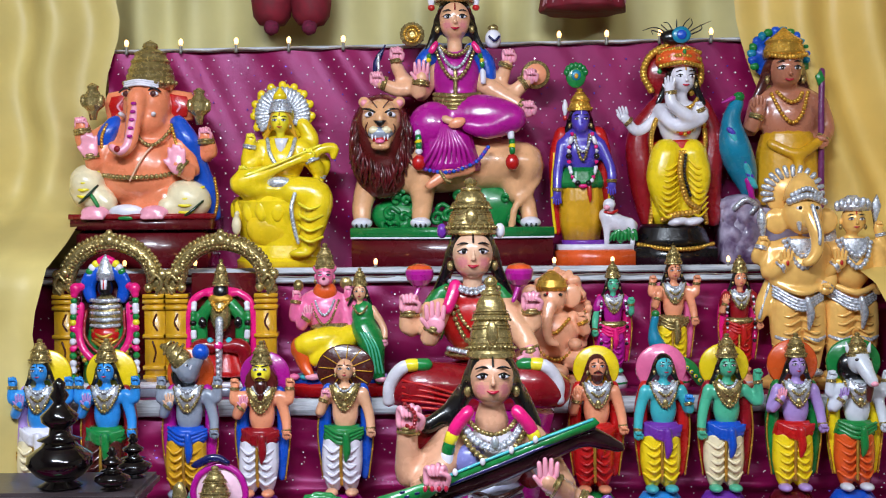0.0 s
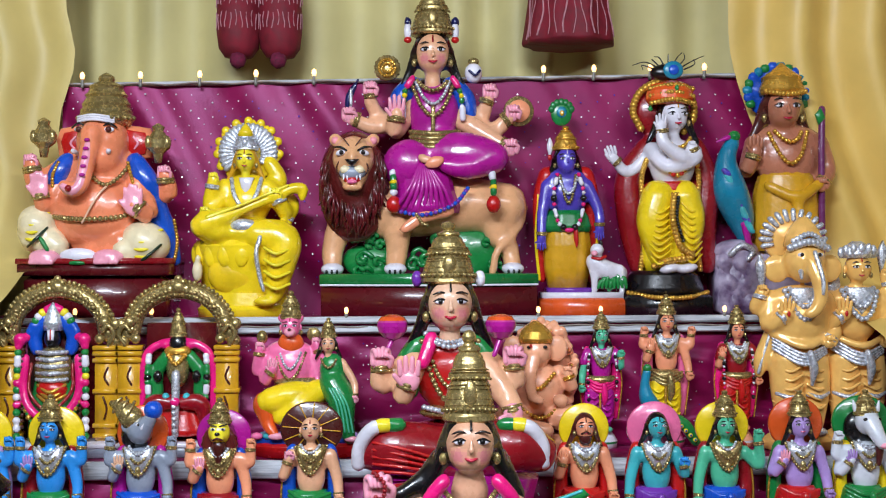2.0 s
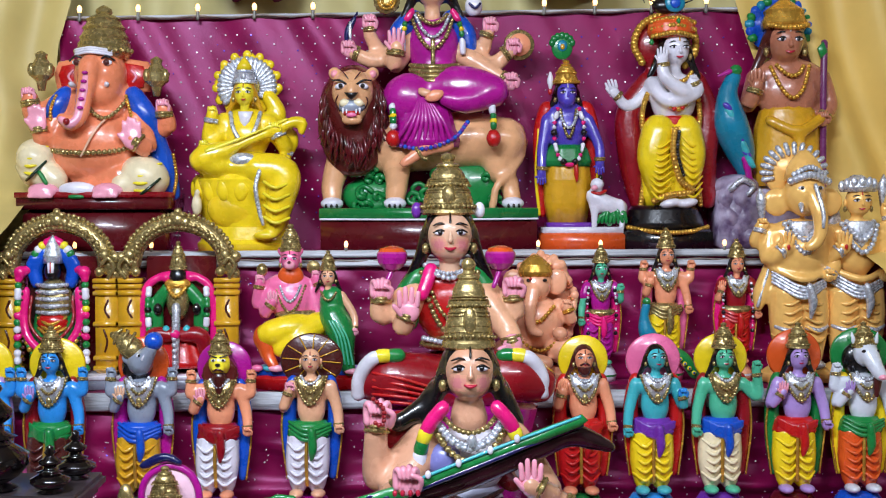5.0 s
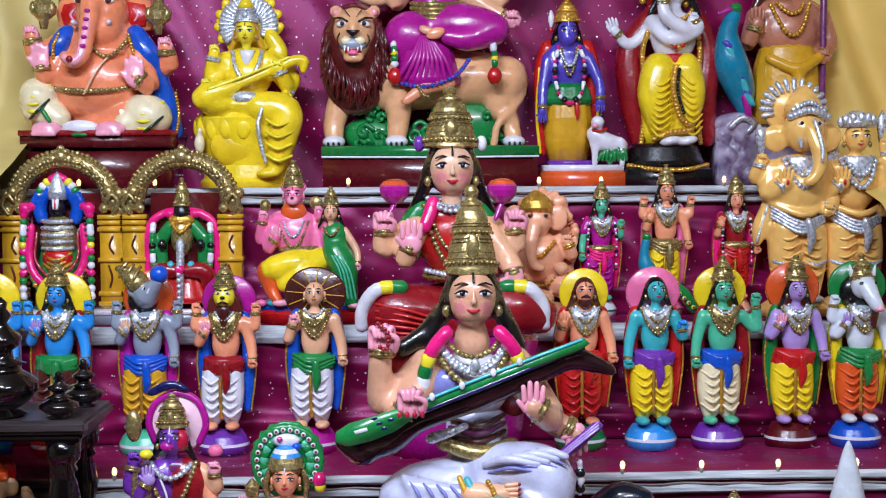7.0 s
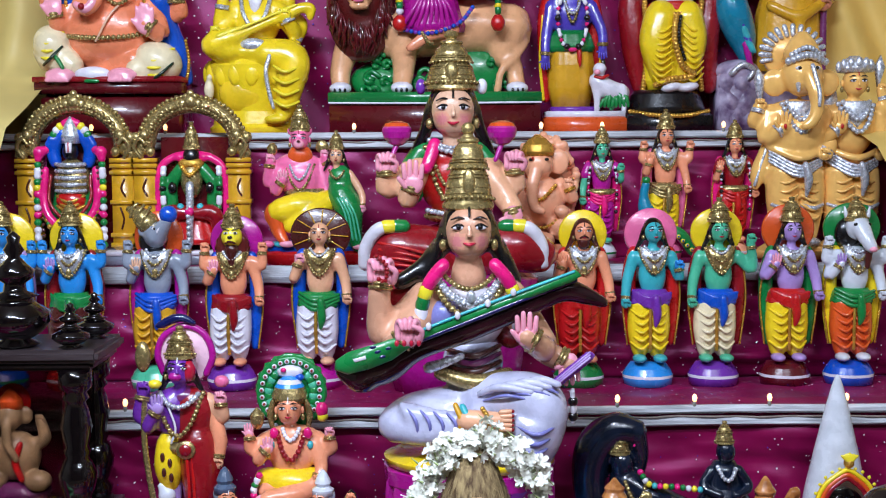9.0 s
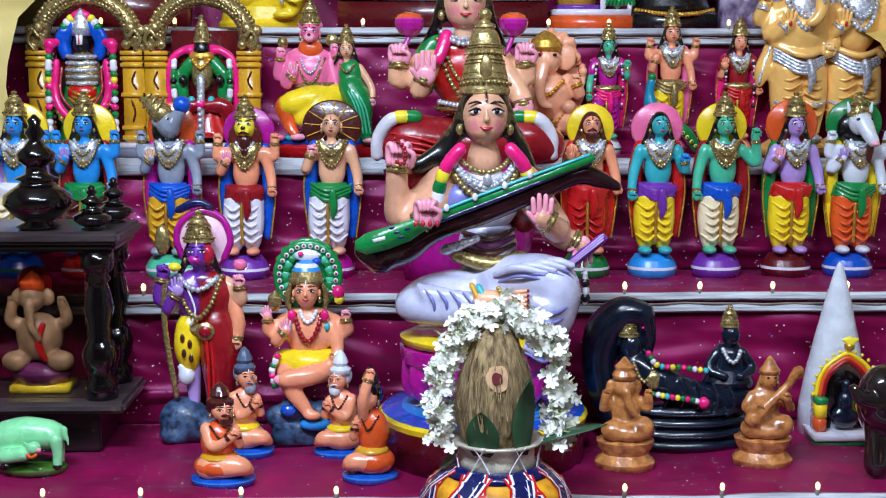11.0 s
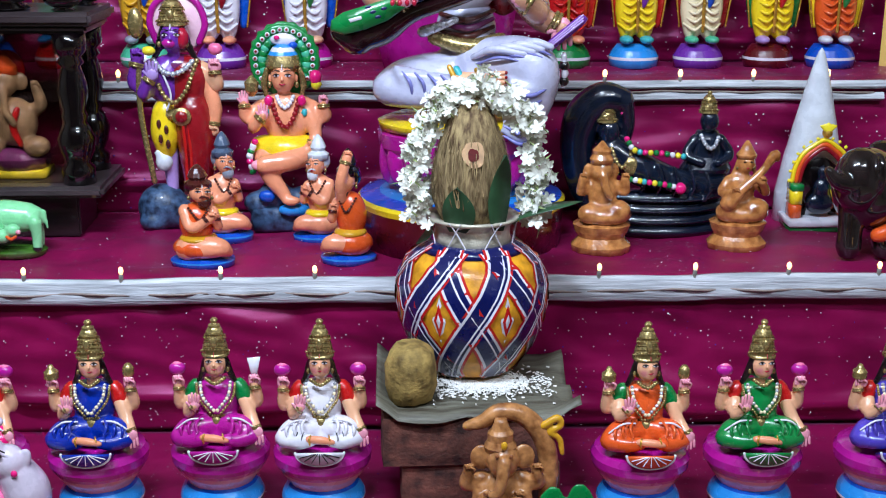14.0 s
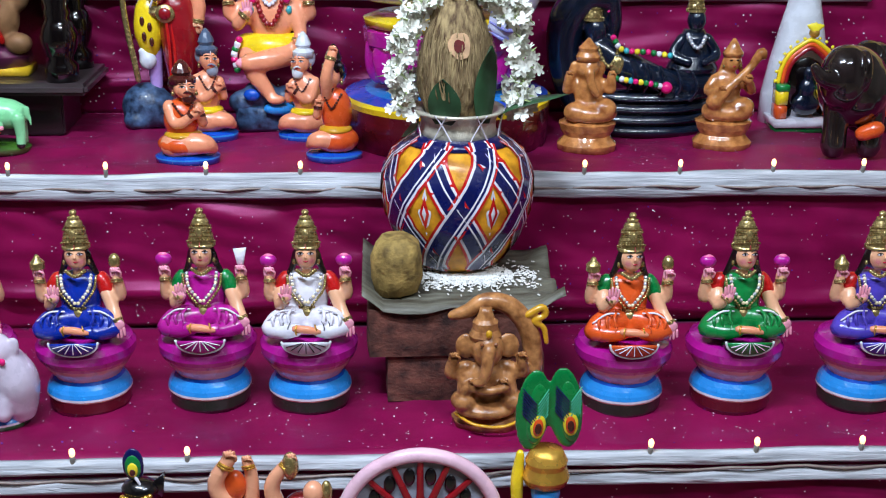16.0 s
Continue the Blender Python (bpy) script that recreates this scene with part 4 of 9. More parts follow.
        f.beads(["hot_pink", "hot_pink", "hot_pink", "green", "yellow", "green", "white", "white", "white", "white"], [(766 + 34 * k, 96, 34), (766 + 48 * k, 122, 36), (766 + 52 * k, 168, 32)], 8, 1.0)
    f.necklace("gold", 766, 100, 28, 20, 36, 4)
    f.necklace("gold", 766, 102, 38, 62, 34, 4)
    f.necklace("silver", 766, 102, 30, 42, 38, 3.4)
    f.tube("gold", [(766, 150, 46, 4), (766, 190, 44, 4)], 6, 4)
    f.arm("skin", [(730, 130, -6, 18), (690, 172, -10, 15), (660, 142, 6, 13), (657, 118, 14, 11)], "palm", 18, False)
    f.arm("skin", [(730, 150, -6, 18), (668, 180, 10, 15), (620, 164, 20, 12)], "palm", 18, False)
    f.arm("skin", [(728, 140, 0, 20), (700, 190, 20, 17), (704, 160, 40, 15)], "palm", 20, True)
    f.arm("skin", [(804, 130, -6, 18), (848, 168, -6, 15), (866, 122, 12, 12)], "palm", 18, False)
    f.arm("skin", [(806, 150, -6, 18), (862, 190, 6, 17), (906, 160, 20, 12)], "palm", 18, False)
    f.arm("skin", [(806, 160, 0, 20), (850, 190, 20, 16), (900, 222, 34, 12)], "palm", 19, False)
    f.disc("gold", 687, 76, 23, 10, 8, scallop=0.05, lobes=16)
    for r in (8, 15):
        f.beads("brass", [(687 + r * math.cos(a), 76 + r * math.sin(a), 16) for a in (0, 1, 2, 3, 4, 5, 6.1)], 3, 1.3)
    f.disc("gold", 918, 152, 27, 6, 8)
    f.disc("skin_orange", 918, 152, 20, 12, 6)
    f.tube("navy", [(616, 150, 24, 6), (622, 126, 24, 8), (638, 96, 24, 4)])
    f.ball("silver", 624, 132, 3, 18, 31, 3)
    f.ball("white", 838, 86, 17, 20, 16)
    f.ball("gold", 838, 66, 10, 8, 16)
    f.tube("navy", [(830, 84, 33, 2.5), (840, 92, 34, 2.5), (848, 84, 32, 2.5)], 6, 3)
    for u, v in ((698, 320), (868, 320)):
        f.beads(["white", "green", "yellow", "green", "white"][::-1] if u < 700 else ["white", "white", "green", "yellow", "green"], [(u - 2, v - 56, 66), (u, v - 34, 74), (u, v - 16, 76)], 9, 0.9)
        f.ball("red", u, v, 14, 17, 76)
    f.done("large goddess figurine in magenta sari riding a lion")


def blue_cowherd():
    f = Figure("blue_standing_figurine", (0.427, 2.9, 1.246), (1025, 515), 0.00136, 0.001357, -0.04)
    f.box("orange", 952, 482, 1098, 515, -45, 48)
    f.box("white", 956, 472, 1096, 484, -42, 44)
    f.box("purple", 966, 464, 1050, 474, -36, 38)
    f.lathe("ochre", 1003, [(464, 34), (430, 40), (390, 42), (360, 38), (340, 32)], 4, 0.7, 0.06, 13)
    f.tube("red", [(1014, 355, 32, 6), (1016, 385, 36, 5), (1014, 392, 36, 3)])
    f.lathe("green", 1003, [(366, 42), (356, 44), (336, 38), (328, 32)], 4, 0.7, 0.05, 9)
    f.ball("violet", 1003, 300, 36, 44, 2, 24)
    f.ball("violet", 1003, 274, 40, 22, 0, 22)
    for k in (-1, 1):
        f.tube("red", [(1003 + 34 * k, 264, -4, 16), (1003 + 46 * k, 310, -6, 14), (1003 + 44 * k, 400, -10, 12), (1003 + 42 * k, 450, -10, 8)])
        f.tube("yellow", [(1003 + 50 * k, 300, 4, 3), (1003 + 54 * k, 380, -2, 3), (1003 + 48 * k, 450, -4, 3)])
    f.arm("violet", [(968, 282, 6, 12), (958, 340, 14, 10), (956, 380, 22, 9)], "violet", 11, True, -1)
    f.arm("violet", [(1038, 282, 6, 12), (1058, 330, 14, 10), (1058, 362, 22, 9)], "violet", 11, True, -1)
    f.head("violet", 1001, 238, 22, 12, blush=False, mark="white")
    f.ball("violet", 1001, 250, 14, 14, 22, 14)
    f.crown(1001, 222, 22, 44, 10, "brass")
    f.ball("leaf", 994, 156, 19, 22, 6, 5)
    for k in range(7):
        a = math.pi * (k + 0.5) / 7
        f.ball("green", 994 + 18 * math.cos(a), 152 - 16 * math.sin(a), 6, 7, 8, 4)
    f.ball("peacock", 994, 154, 9, 10, 11, 3)
    f.ball("ochre", 994, 156, 4, 5, 14, 2)
    f.ball("white", 973, 215, 6, 20, 8)
    f.ball("red", 973, 234, 6, 8, 8)
    for k in (-1, 1):
        f.beads(["hot_pink", "white", "white", "hot_pink", "white", "black"], [(1003 + 18 * k, 262, 26), (1003 + 26 * k, 300, 30), (1003 + 20 * k, 345, 34), (1003 + 4 * k, 362, 38)], 6, 1.2)
    f.necklace("silver", 1003, 264, 18, 34, 26, 3)
    f.necklace("gold", 1003, 264, 14, 50, 26, 3)
    f.tube("white", [(1046, 418, 34, 16), (1068, 432, 32, 18), (1092, 438, 26, 16)])
    f.ball("white", 1050, 396, 13, 12, 44)
    f.ball("palm", 1044, 402, 6, 5, 54)
    f.ball("black", 1056, 386, 4, 7, 44)
    f.tube("red", [(1042, 410, 46, 3), (1054, 412, 50, 3), (1064, 408, 46, 3)])
    for u, v in ((1046, 470), (1094, 472)):
        f.tube("white", [(u - 2, 430, 36, 9), (u, v - 22, 38, 7), (u, v, 40, 6)])
    for k in range(8):
        f.tube("leaf", [(1072, 466, 36, 4), (1060 + 5 * k, 450 - 6 * (k % 3), 40, 5), (1052 + 7 * k, 462, 42, 3)], 6, 3)
    f.done("blue-skinned standing cowherd figurine with white calf, orange base")


def white_flautist():
    f = Figure("white_standing_figurine", (0.632, 2.9, 1.246), (1175, 512), 0.00138, 0.001361, -0.05)
    f.box("black", 1100, 474, 1247, 512, -55, 55)
    f.lathe("black", 1174, [(476, 72), (462, 70), (440, 62), (432, 56)], 0, 0.8)
    f.beads("brass", [(1104, 468, 30), (1140, 474, 56), (1176, 476, 62), (1212, 474, 56), (1246, 468, 30)], 4.5, 1.1)
    f.lathe("yellow", 1180, [(432, 40), (415, 46), (370, 50), (330, 50), (300, 46), (284, 40)], 4, 0.7, 0.05, 11)
    f.tube("yellow", [(1160, 300, 24, 30), (1150, 350, 28, 28), (1164, 410, 26, 20)], 14)
    f.tube("yellow", [(1206, 300, 20, 30), (1216, 350, 24, 26), (1200, 410, 26, 18)], 14)
    for k in range(9):
        f.tube("mango" if k % 2 else "yellow", [(1136 + k, 318 + 11 * k, 44, 1.6), (1156, 330 + 11 * k, 56, 2.6), (1178, 316 + 11 * k, 50, 1.6)], 6, 4)
        f.tube("yellow" if k % 2 else "mango", [(1196, 312 + 11 * k, 48, 1.6), (1214, 328 + 11 * k, 50, 2.6), (1234, 314 + 11 * k, 34, 1.6)], 6, 4)
    f.beads("brass", [(1182, 300, 52), (1178, 340, 60), (1190, 385, 58), (1214, 405, 48), (1170, 412, 54), (1146, 424, 40)], 5.5, 0.9)
    f.beads("black", [(1190, 300, 52), (1186, 340, 59), (1197, 380, 58)], 3.5, 1.2)
    f.lathe("red", 1186, [(298, 47), (290, 49), (280, 46), (276, 42)], 4, 0.72)
    f.beads("brass", [(1142, 290, 24), (1184, 298, 42), (1228, 286, 22)], 4.5, 1.1)
    f.ball("white", 1190, 248, 40, 42, 4, 26)
    f.ball("white", 1190, 222, 44, 24, 2, 24)
    for u in (1176, 1206):
        f.ball("white", u, 426, 20, 9, 44, 16, -12)
    for k, u in ((-1, 1122), (1, 1246)):
        f.tube("crimson", [(1190 + 42 * k, 210, -10, 18), (u + 6 * k, 270, -14, 24), (u, 350, -14, 26), (u + 8, 424, -10, 16)], 12)
        f.beads("brass", [(1190 + 34 * k, 205, 10), (u - 12 * k, 270, 14), (u - 18 * k, 350, 14), (u - 10 * k, 430, 12)], 5, 0.95)
    f.head("white", 1190, 158, 28, 16, 0.12, mark="ochre", blush=False)
    f.ball("crimson", 1176, 150, 52, 50, -14, 20)
    f.beads("brass", [(1176 + 54 * math.cos(a), 148 - 50 * math.sin(a), 2) for a in (-0.9, -0.3, 0.4, 1.1, 1.8, 2.5, 3.2, 3.9)], 7, 0.95)
    f.lathe("orange", 1184, [(140, 36), (130, 42), (116, 40), (104, 32), (98, 18)], 12, 0.85, 0.03, 12)
    for k in range(3):
        f.beads("brass", [(1146, 138 - 13 * k, 30 - 4 * k), (1184, 132 - 13 * k, 50 - 5 * k), (1222, 138 - 13 * k, 30 - 4 * k)], 4.6, 1.2)
    f.ball("leaf", 1146, 148, 6, 8, 34)
    f.ball("leaf", 1190, 112, 6, 7, 46)
    f.ball("black", 1180, 82, 28, 16, 4, 14)
    f.ball("peacock", 1190, 78, 18, 16, 16, 5)
    f.ball("blue", 1190, 78, 9, 9, 21, 3)
    for k in range(9):
        a = radians(18 + 18 * k)
        f.tube("black", [(1184, 86, 4, 2), (1184 + 46 * math.cos(a), 74 - 18 * math.sin(a), 4, 1.2), (1184 + 78 * math.cos(a) * (0.6 + 0.4 * (k % 2)), 66 - 20 * math.sin(a * 1.3), 4, 0.7)], 5, 5)
    f.arm("white", [(1152, 218, 10, 15), (1178, 250, 34, 13), (1222, 234, 44, 12), (1214, 214, 46, 10)], "white", 10, False)
    f.arm("white", [(1228, 222, 10, 15), (1204, 234, 46, 13), (1166, 210, 52, 12), (1161, 178, 48, 10)], "white", 13, True)
    f.arm("white", [(1150, 226, 0, 13), (1112, 258, 4, 11), (1084, 232, 14, 9)], "white", 14, True, rot=-20)
    f.necklace(["brass", "red"], 1190, 212, 34, 52, 28, 4.5)
    f.necklace("brass", 1192, 198, 26, 18, 30, 4)
    f.done("white flute-playing standing figurine in yellow dhoti, black base")


def spear_god_with_peacock():
    f = Figure("copper_standing_figurine", (0.92, 2.92, 1.246), (1380, 513), 0.0014, 0.001374, -0.05)
    f.box("marble", 1264, 400, 1336, 513, -40, 40)
    f.ball("marble", 1300, 400, 40, 22, 10, 36)
    for k in range(7):
        f.ball("marble", 1274 + 9 * k, 420 + 34 * (k % 3), 15, 18, 34, 12)
    f.ball("marble", 1400, 440, 70, 70, -6, 44)
    f.tube("silver", [(1282, 404, 44, 5), (1300, 388, 50, 5), (1320, 398, 46, 5), (1312, 412, 46, 4)])
    f.tube("peacock", [(1294, 206, 20, 13), (1282, 240, 22, 18), (1288, 290, 20, 30), (1308, 340, 10, 26), (1318, 380, 4, 12)], 14)
    for k in range(12):
        f.ball("aqua" if k % 3 else "violet", 1276 + 4 * k, 262 + 9 * k, 14, 7, 44 - k, 8, 45)
    f.ball("leaf", 1295, 198, 13, 12, 24)
    f.tube("magenta", [(1284, 200, 28, 5), (1264, 208, 30, 2)])
    f.tube("magenta", [(1310, 350, 30, 8), (1320, 392, 28, 7)])
    f.ball("copper_skin", 1392, 238, 54, 62, 2, 36)
    f.ball("copper_skin", 1392, 205, 62, 32, 0, 32)
    f.lathe("ochre", 1392, [(400, 60), (350, 60), (300, 58), (268, 50), (262, 44)], 2, 0.72, 0.04, 13)
    f.tube("ochre", [(1350, 285, 36, 10), (1396, 305, 50, 11), (1440, 280, 36, 10)])
    f.tube("ochre", [(1396, 300, 50, 9), (1400, 360, 50, 12)])
    f.head("copper_skin", 1381, 148, 36, 18, mark="white", blush=False, hair="brown")
    f.ball("blue", 1378, 118, 56, 50, -12, 12)
    for k in range(16):
        a = math.pi * (-0.15 + 1.3 * k / 15)
        f.ball(("leaf", "peacock", "blue")[k % 3], 1378 + 52 * math.cos(a), 118 - 46 * math.sin(a), 11, 11, -2, 7)
    f.lathe("brass", 1380, [(126, 36), (116, 38), (100, 32), (94, 34), (84, 20), (76, 10), (68, 2)], 16, 0.9, 0.04, 12)
    f.beads("brass", [(1344, 120, 40), (1380, 126, 54), (1416, 120, 40)], 5, 1.1)
    f.arm("copper_skin", [(1336, 208, 4, 18), (1318, 262, 14, 15), (1330, 222, 30, 13)], "copper_skin", 17, True)
    f.arm("copper_skin", [(1448, 208, 4, 18), (1462, 258, 10, 15), (1442, 284, 32, 12)], "copper_skin", 15, False)
    f.tube("plum", [(1448, 150, 24, 6), (1446, 250, 26, 6), (1446, 400, 26, 6)])
    f.plate("leaf", [(1440, 178), (1434, 160), (1444, 148), (1452, 166)], 26, 32, 0.2)
    f.necklace("brass", 1388, 188, 24, 20, 34, 4)
    f.necklace("brass", 1388, 190, 34, 56, 34, 4)
    f.done("copper-skinned standing god figurine with blue peacock on mauve rock")


orange_elephant_god()
yellow_veena_goddess()
lion_rider_goddess()
blue_cowherd()
white_flautist()
spear_god_with_peacock()


# ---- second step ----
def arch_shrine(u0, base, r_arch, deity):
    """A seated black-faced deity in an ochre pillared, gold arched frame."""
    f = Figure("arched_shrine_figurine", base, (u0, 742), 0.001225, 0.00123, 0.066)
    f.box("grey", u0 - 100, 722, u0 + 100, 742, -45, 50)
    f.box("white", u0 - 102, 716, u0 + 102, 724, -47, 52)
    f.box("oxblood", u0 - 62, 470 + 40, u0 + 62, 716, -30, -18)
    for k in (-1, 1):
        c = u0 + k * 86
        f.box("ochre", c - 19, 560, c + 19, 716, -14, 20)
        for v in (552, 562, 574, 628, 688, 706):
            f.box("ochre", c - 22, v - 4, c + 22, v + 4, -17, 25)
        f.tube("brown", [(c + 4, 588, 21, 2), (c - 2, 604, 21, 2), (c + 5, 618, 21, 2)], 6, 3)
        f.tube("brown", [(c - 4, 640, 21, 2), (c + 2, 660, 21, 2), (c - 2, 678, 21, 2)], 6, 3)
        for j, (du, dv, r) in enumerate(((0, 0, 17), (12 * k, -14, 11), (10 * k, 16, 12), (-14 * k, 12, 9), (-4 * k, -18, 10))):
            f.ball("gold", c + 2 * k + du, 526 + dv, r, r, 8 + 3 * j, r * 0.8)
        f.tube("gold", [(c + 6 * k, 548, 24, 4), (c + 16 * k, 530, 26, 4), (c + 6 * k, 514, 28, 4), (c - 4 * k, 524, 28, 4)], 8)
    arc = [(u0 + r_arch * math.cos(a), 530 - 78 * math.sin(a), 2, 15) for a in (0.05, 0.5, 1.0, 1.57, 2.14, 2.64, 3.09)]
    f.tube("gold", arc, 12, 8)
    for a in range(33):
        t = 0.12 + 2.9 * a / 32
        f.ball("gold", u0 + (r_arch + 7) * math.cos(t), 530 - 85 * math.sin(t), 5, 5, 9)
        f.ball("gold", u0 + (r_arch - 7) * math.cos(t), 530 - 71 * math.sin(t), 4, 4, 13)
        f.ball("gold", u0 + (r_arch + (1 if a % 2 else -3)) * math.cos(t), 530 - 78 * math.sin(t), 6, 4, 17, 4, 40 * (a % 3))
        f.ball("gold", u0 + (r_arch + 16) * math.cos(t), 530 - 94 * math.sin(t), 4 + a % 2, 4 + a % 2, 4)
    for du, dv, r in ((0, 446, 13), (-14, 450, 9), (14, 450, 9), (0, 432, 7), (-8, 438, 6), (8, 438, 6)):
        f.ball("gold", u0 + du, dv, r, r, 14, r * 0.8)
    deity(f, u0)
    f.done("black-faced garlanded deity shrine with ochre pillars and gold arch", "figurine", "arched shrines")


def standing_deity(f, u):
    u -= 8
    f.lathe("leaf", u, [(716, 46), (680, 44), (640, 40), (600, 30)], 4, 0.6, 0.06, 14)
    f.tube("lemon", [(u, 650, 30, 4), (u, 712, 32, 4)], 8)
    f.ball("gold", u, 592, 34, 44, 8, 24)
    f.ball("red", u, 626, 28, 18, 20, 16)
    for k in range(5):
        f.tube("silver", [(u - 26, 560 + 12 * k, 20, 4), (u, 562 + 12 * k, 33, 4.4), (u + 26, 560 + 12 * k, 20, 4)], 7, 4)
    for k in range(3):
        f.tube("brass", [(u - 24, 618 + 9 * k, 22, 3.4), (u, 630 + 9 * k, 37, 3.6), (u + 24, 618 + 9 * k, 22, 3.4)], 7, 5)
    f.tube("hot_pink", [(u - 46, 570, 18, 8), (u - 48, 630, 24, 8), (u - 30, 664, 32, 8), (u, 678, 36, 8), (u + 30, 664, 32, 8), (u + 48, 630, 24, 8), (u + 46, 570, 18, 8)], 10, 7)
    f.tube("crimson", [(u - 36, 580, 20, 4), (u - 36, 630, 30, 4), (u, 662, 40, 4), (u + 36, 630, 30, 4), (u + 36, 580, 20, 4)], 8, 7)
    f.beads(["leaf", "brass"], [(u - 50, 640, 26), (u - 32, 680, 34), (u, 694, 38), (u + 32, 680, 34), (u + 50, 640, 26)], 5, 1.2)
    f.ball("black", u, 536, 15, 19, 14, 14)
    f.plate("white", [(u - 6, 522), (u + 6, 522), (u + 5, 540), (u - 5, 540)], 24, 30, 0.2)
    f.tube("red", [(u, 522, 29, 1.5), (u, 538, 31, 1.5)], 5, 2)
    f.lathe("silver", u, [(522, 17), (508, 17), (496, 13), (486, 10), (476, 4), (472, 1)], 12, 0.9, 0.03, 12)
    for k in (-1, 1):
        f.beads(["hot_pink", "hot_pink", "lemon", "white", "leaf", "blue", "blue"], [(u, 480, 8), (u + 24 * k, 496, 10), (u + 46 * k, 536, 12)], 9, 0.9)
        f.tube("blue", [(u + 16 * k, 500, 4, 12), (u + 34 * k, 530, 4, 14), (u + 30 * k, 556, 6, 12)])
        f.beads(["hot_pink", "leaf", "white", "white", "leaf", "lemon", "hot_pink", "leaf", "white"], [(u + 58 * k, 545, 20), (u + 60 * k, 620, 24), (u + 60 * k, 714, 26)], 8, 1.0)
        f.beads("brown", [(u + 50 * k, 545, 22), (u + 50 * k, 690, 26)], 3.5, 1.6)
        f.ball("hot_pink", u + 56 * k, 538, 12, 12, 18)


def seated_deity(f, u):
    f.plate("oxblood", [(u - 52, 716), (u - 54, 570), (u - 38, 545), (u, 536), (u + 38, 545), (u + 54, 570), (u + 52, 716)], -8, 2)
    f.tube("hot_pink", [(u - 62, 714, 14, 8), (u - 62, 640, 14, 8), (u - 58, 572, 14, 8), (u - 34, 548, 12, 8), (u, 542, 10, 7), (u + 34, 548, 12, 8), (u + 58, 572, 14, 8), (u + 62, 640, 14, 8), (u + 62, 714, 14, 8)], 10, 7)
    f.lathe("red", u, [(706, 58), (696, 54), (670, 40), (650, 34), (636, 26)], 10, 0.6, 0.08, 20)
    for k in (-1, 1):
        f.tube("crimson", [(u + 6 * k, 650, 34, 12), (u + 42 * k, 652, 30, 16), (u + 48 * k, 690, 26, 8)])
        f.tube("leaf", [(u + 18 * k, 568, 12, 13), (u + 38 * k, 596, 12, 13), (u + 36 * k, 632, 14, 11)])
        f.beads(["white", "white", "leaf", "leaf", "black", "leaf"], [(u + 50 * k, 566, 20), (u + 52 * k, 600, 24), (u + 50 * k, 640, 26)], 7, 1.1)
        f.ball("black", u + 34 * k, 604, 8, 11, 26)
        f.ball("aqua", u + 18 * k, 640, 8, 9, 36)
        f.ball("hot_pink", u + 22 * k, 548, 10, 9, 14)
    f.ball("gold", u, 590, 20, 34, 18, 18)
    f.beads("brass", [(u - 16, 566, 28), (u, 582, 40), (u + 16, 566, 28)], 4, 1.2)
    f.tube("silver", [(u, 600, 38, 8), (u, 650, 42, 7), (u, 705, 46, 6)], 8)
    f.beads("silver", [(u - 2, 640, 50), (u, 714, 54)], 5, 1.3)
    f.ball("brass", u, 560, 24, 12, 20, 12)
    f.ball("hot_pink", u, 648, 10, 9, 48)
    f.ball("black", u, 548, 16, 20, 16, 15)
    f.tube("brass", [(u - 9, 560, 28, 2), (u, 564, 32, 2.4), (u + 9, 560, 28, 2)], 6, 3)
    f.crown(u, 535, 15, 52, 14, "gold")


arch_shrine(105, (-0.744, 2.66, 0.96), 84, standing_deity)
arch_shrine(318, (-0.484, 2.66, 0.96), 84, seated_deity)


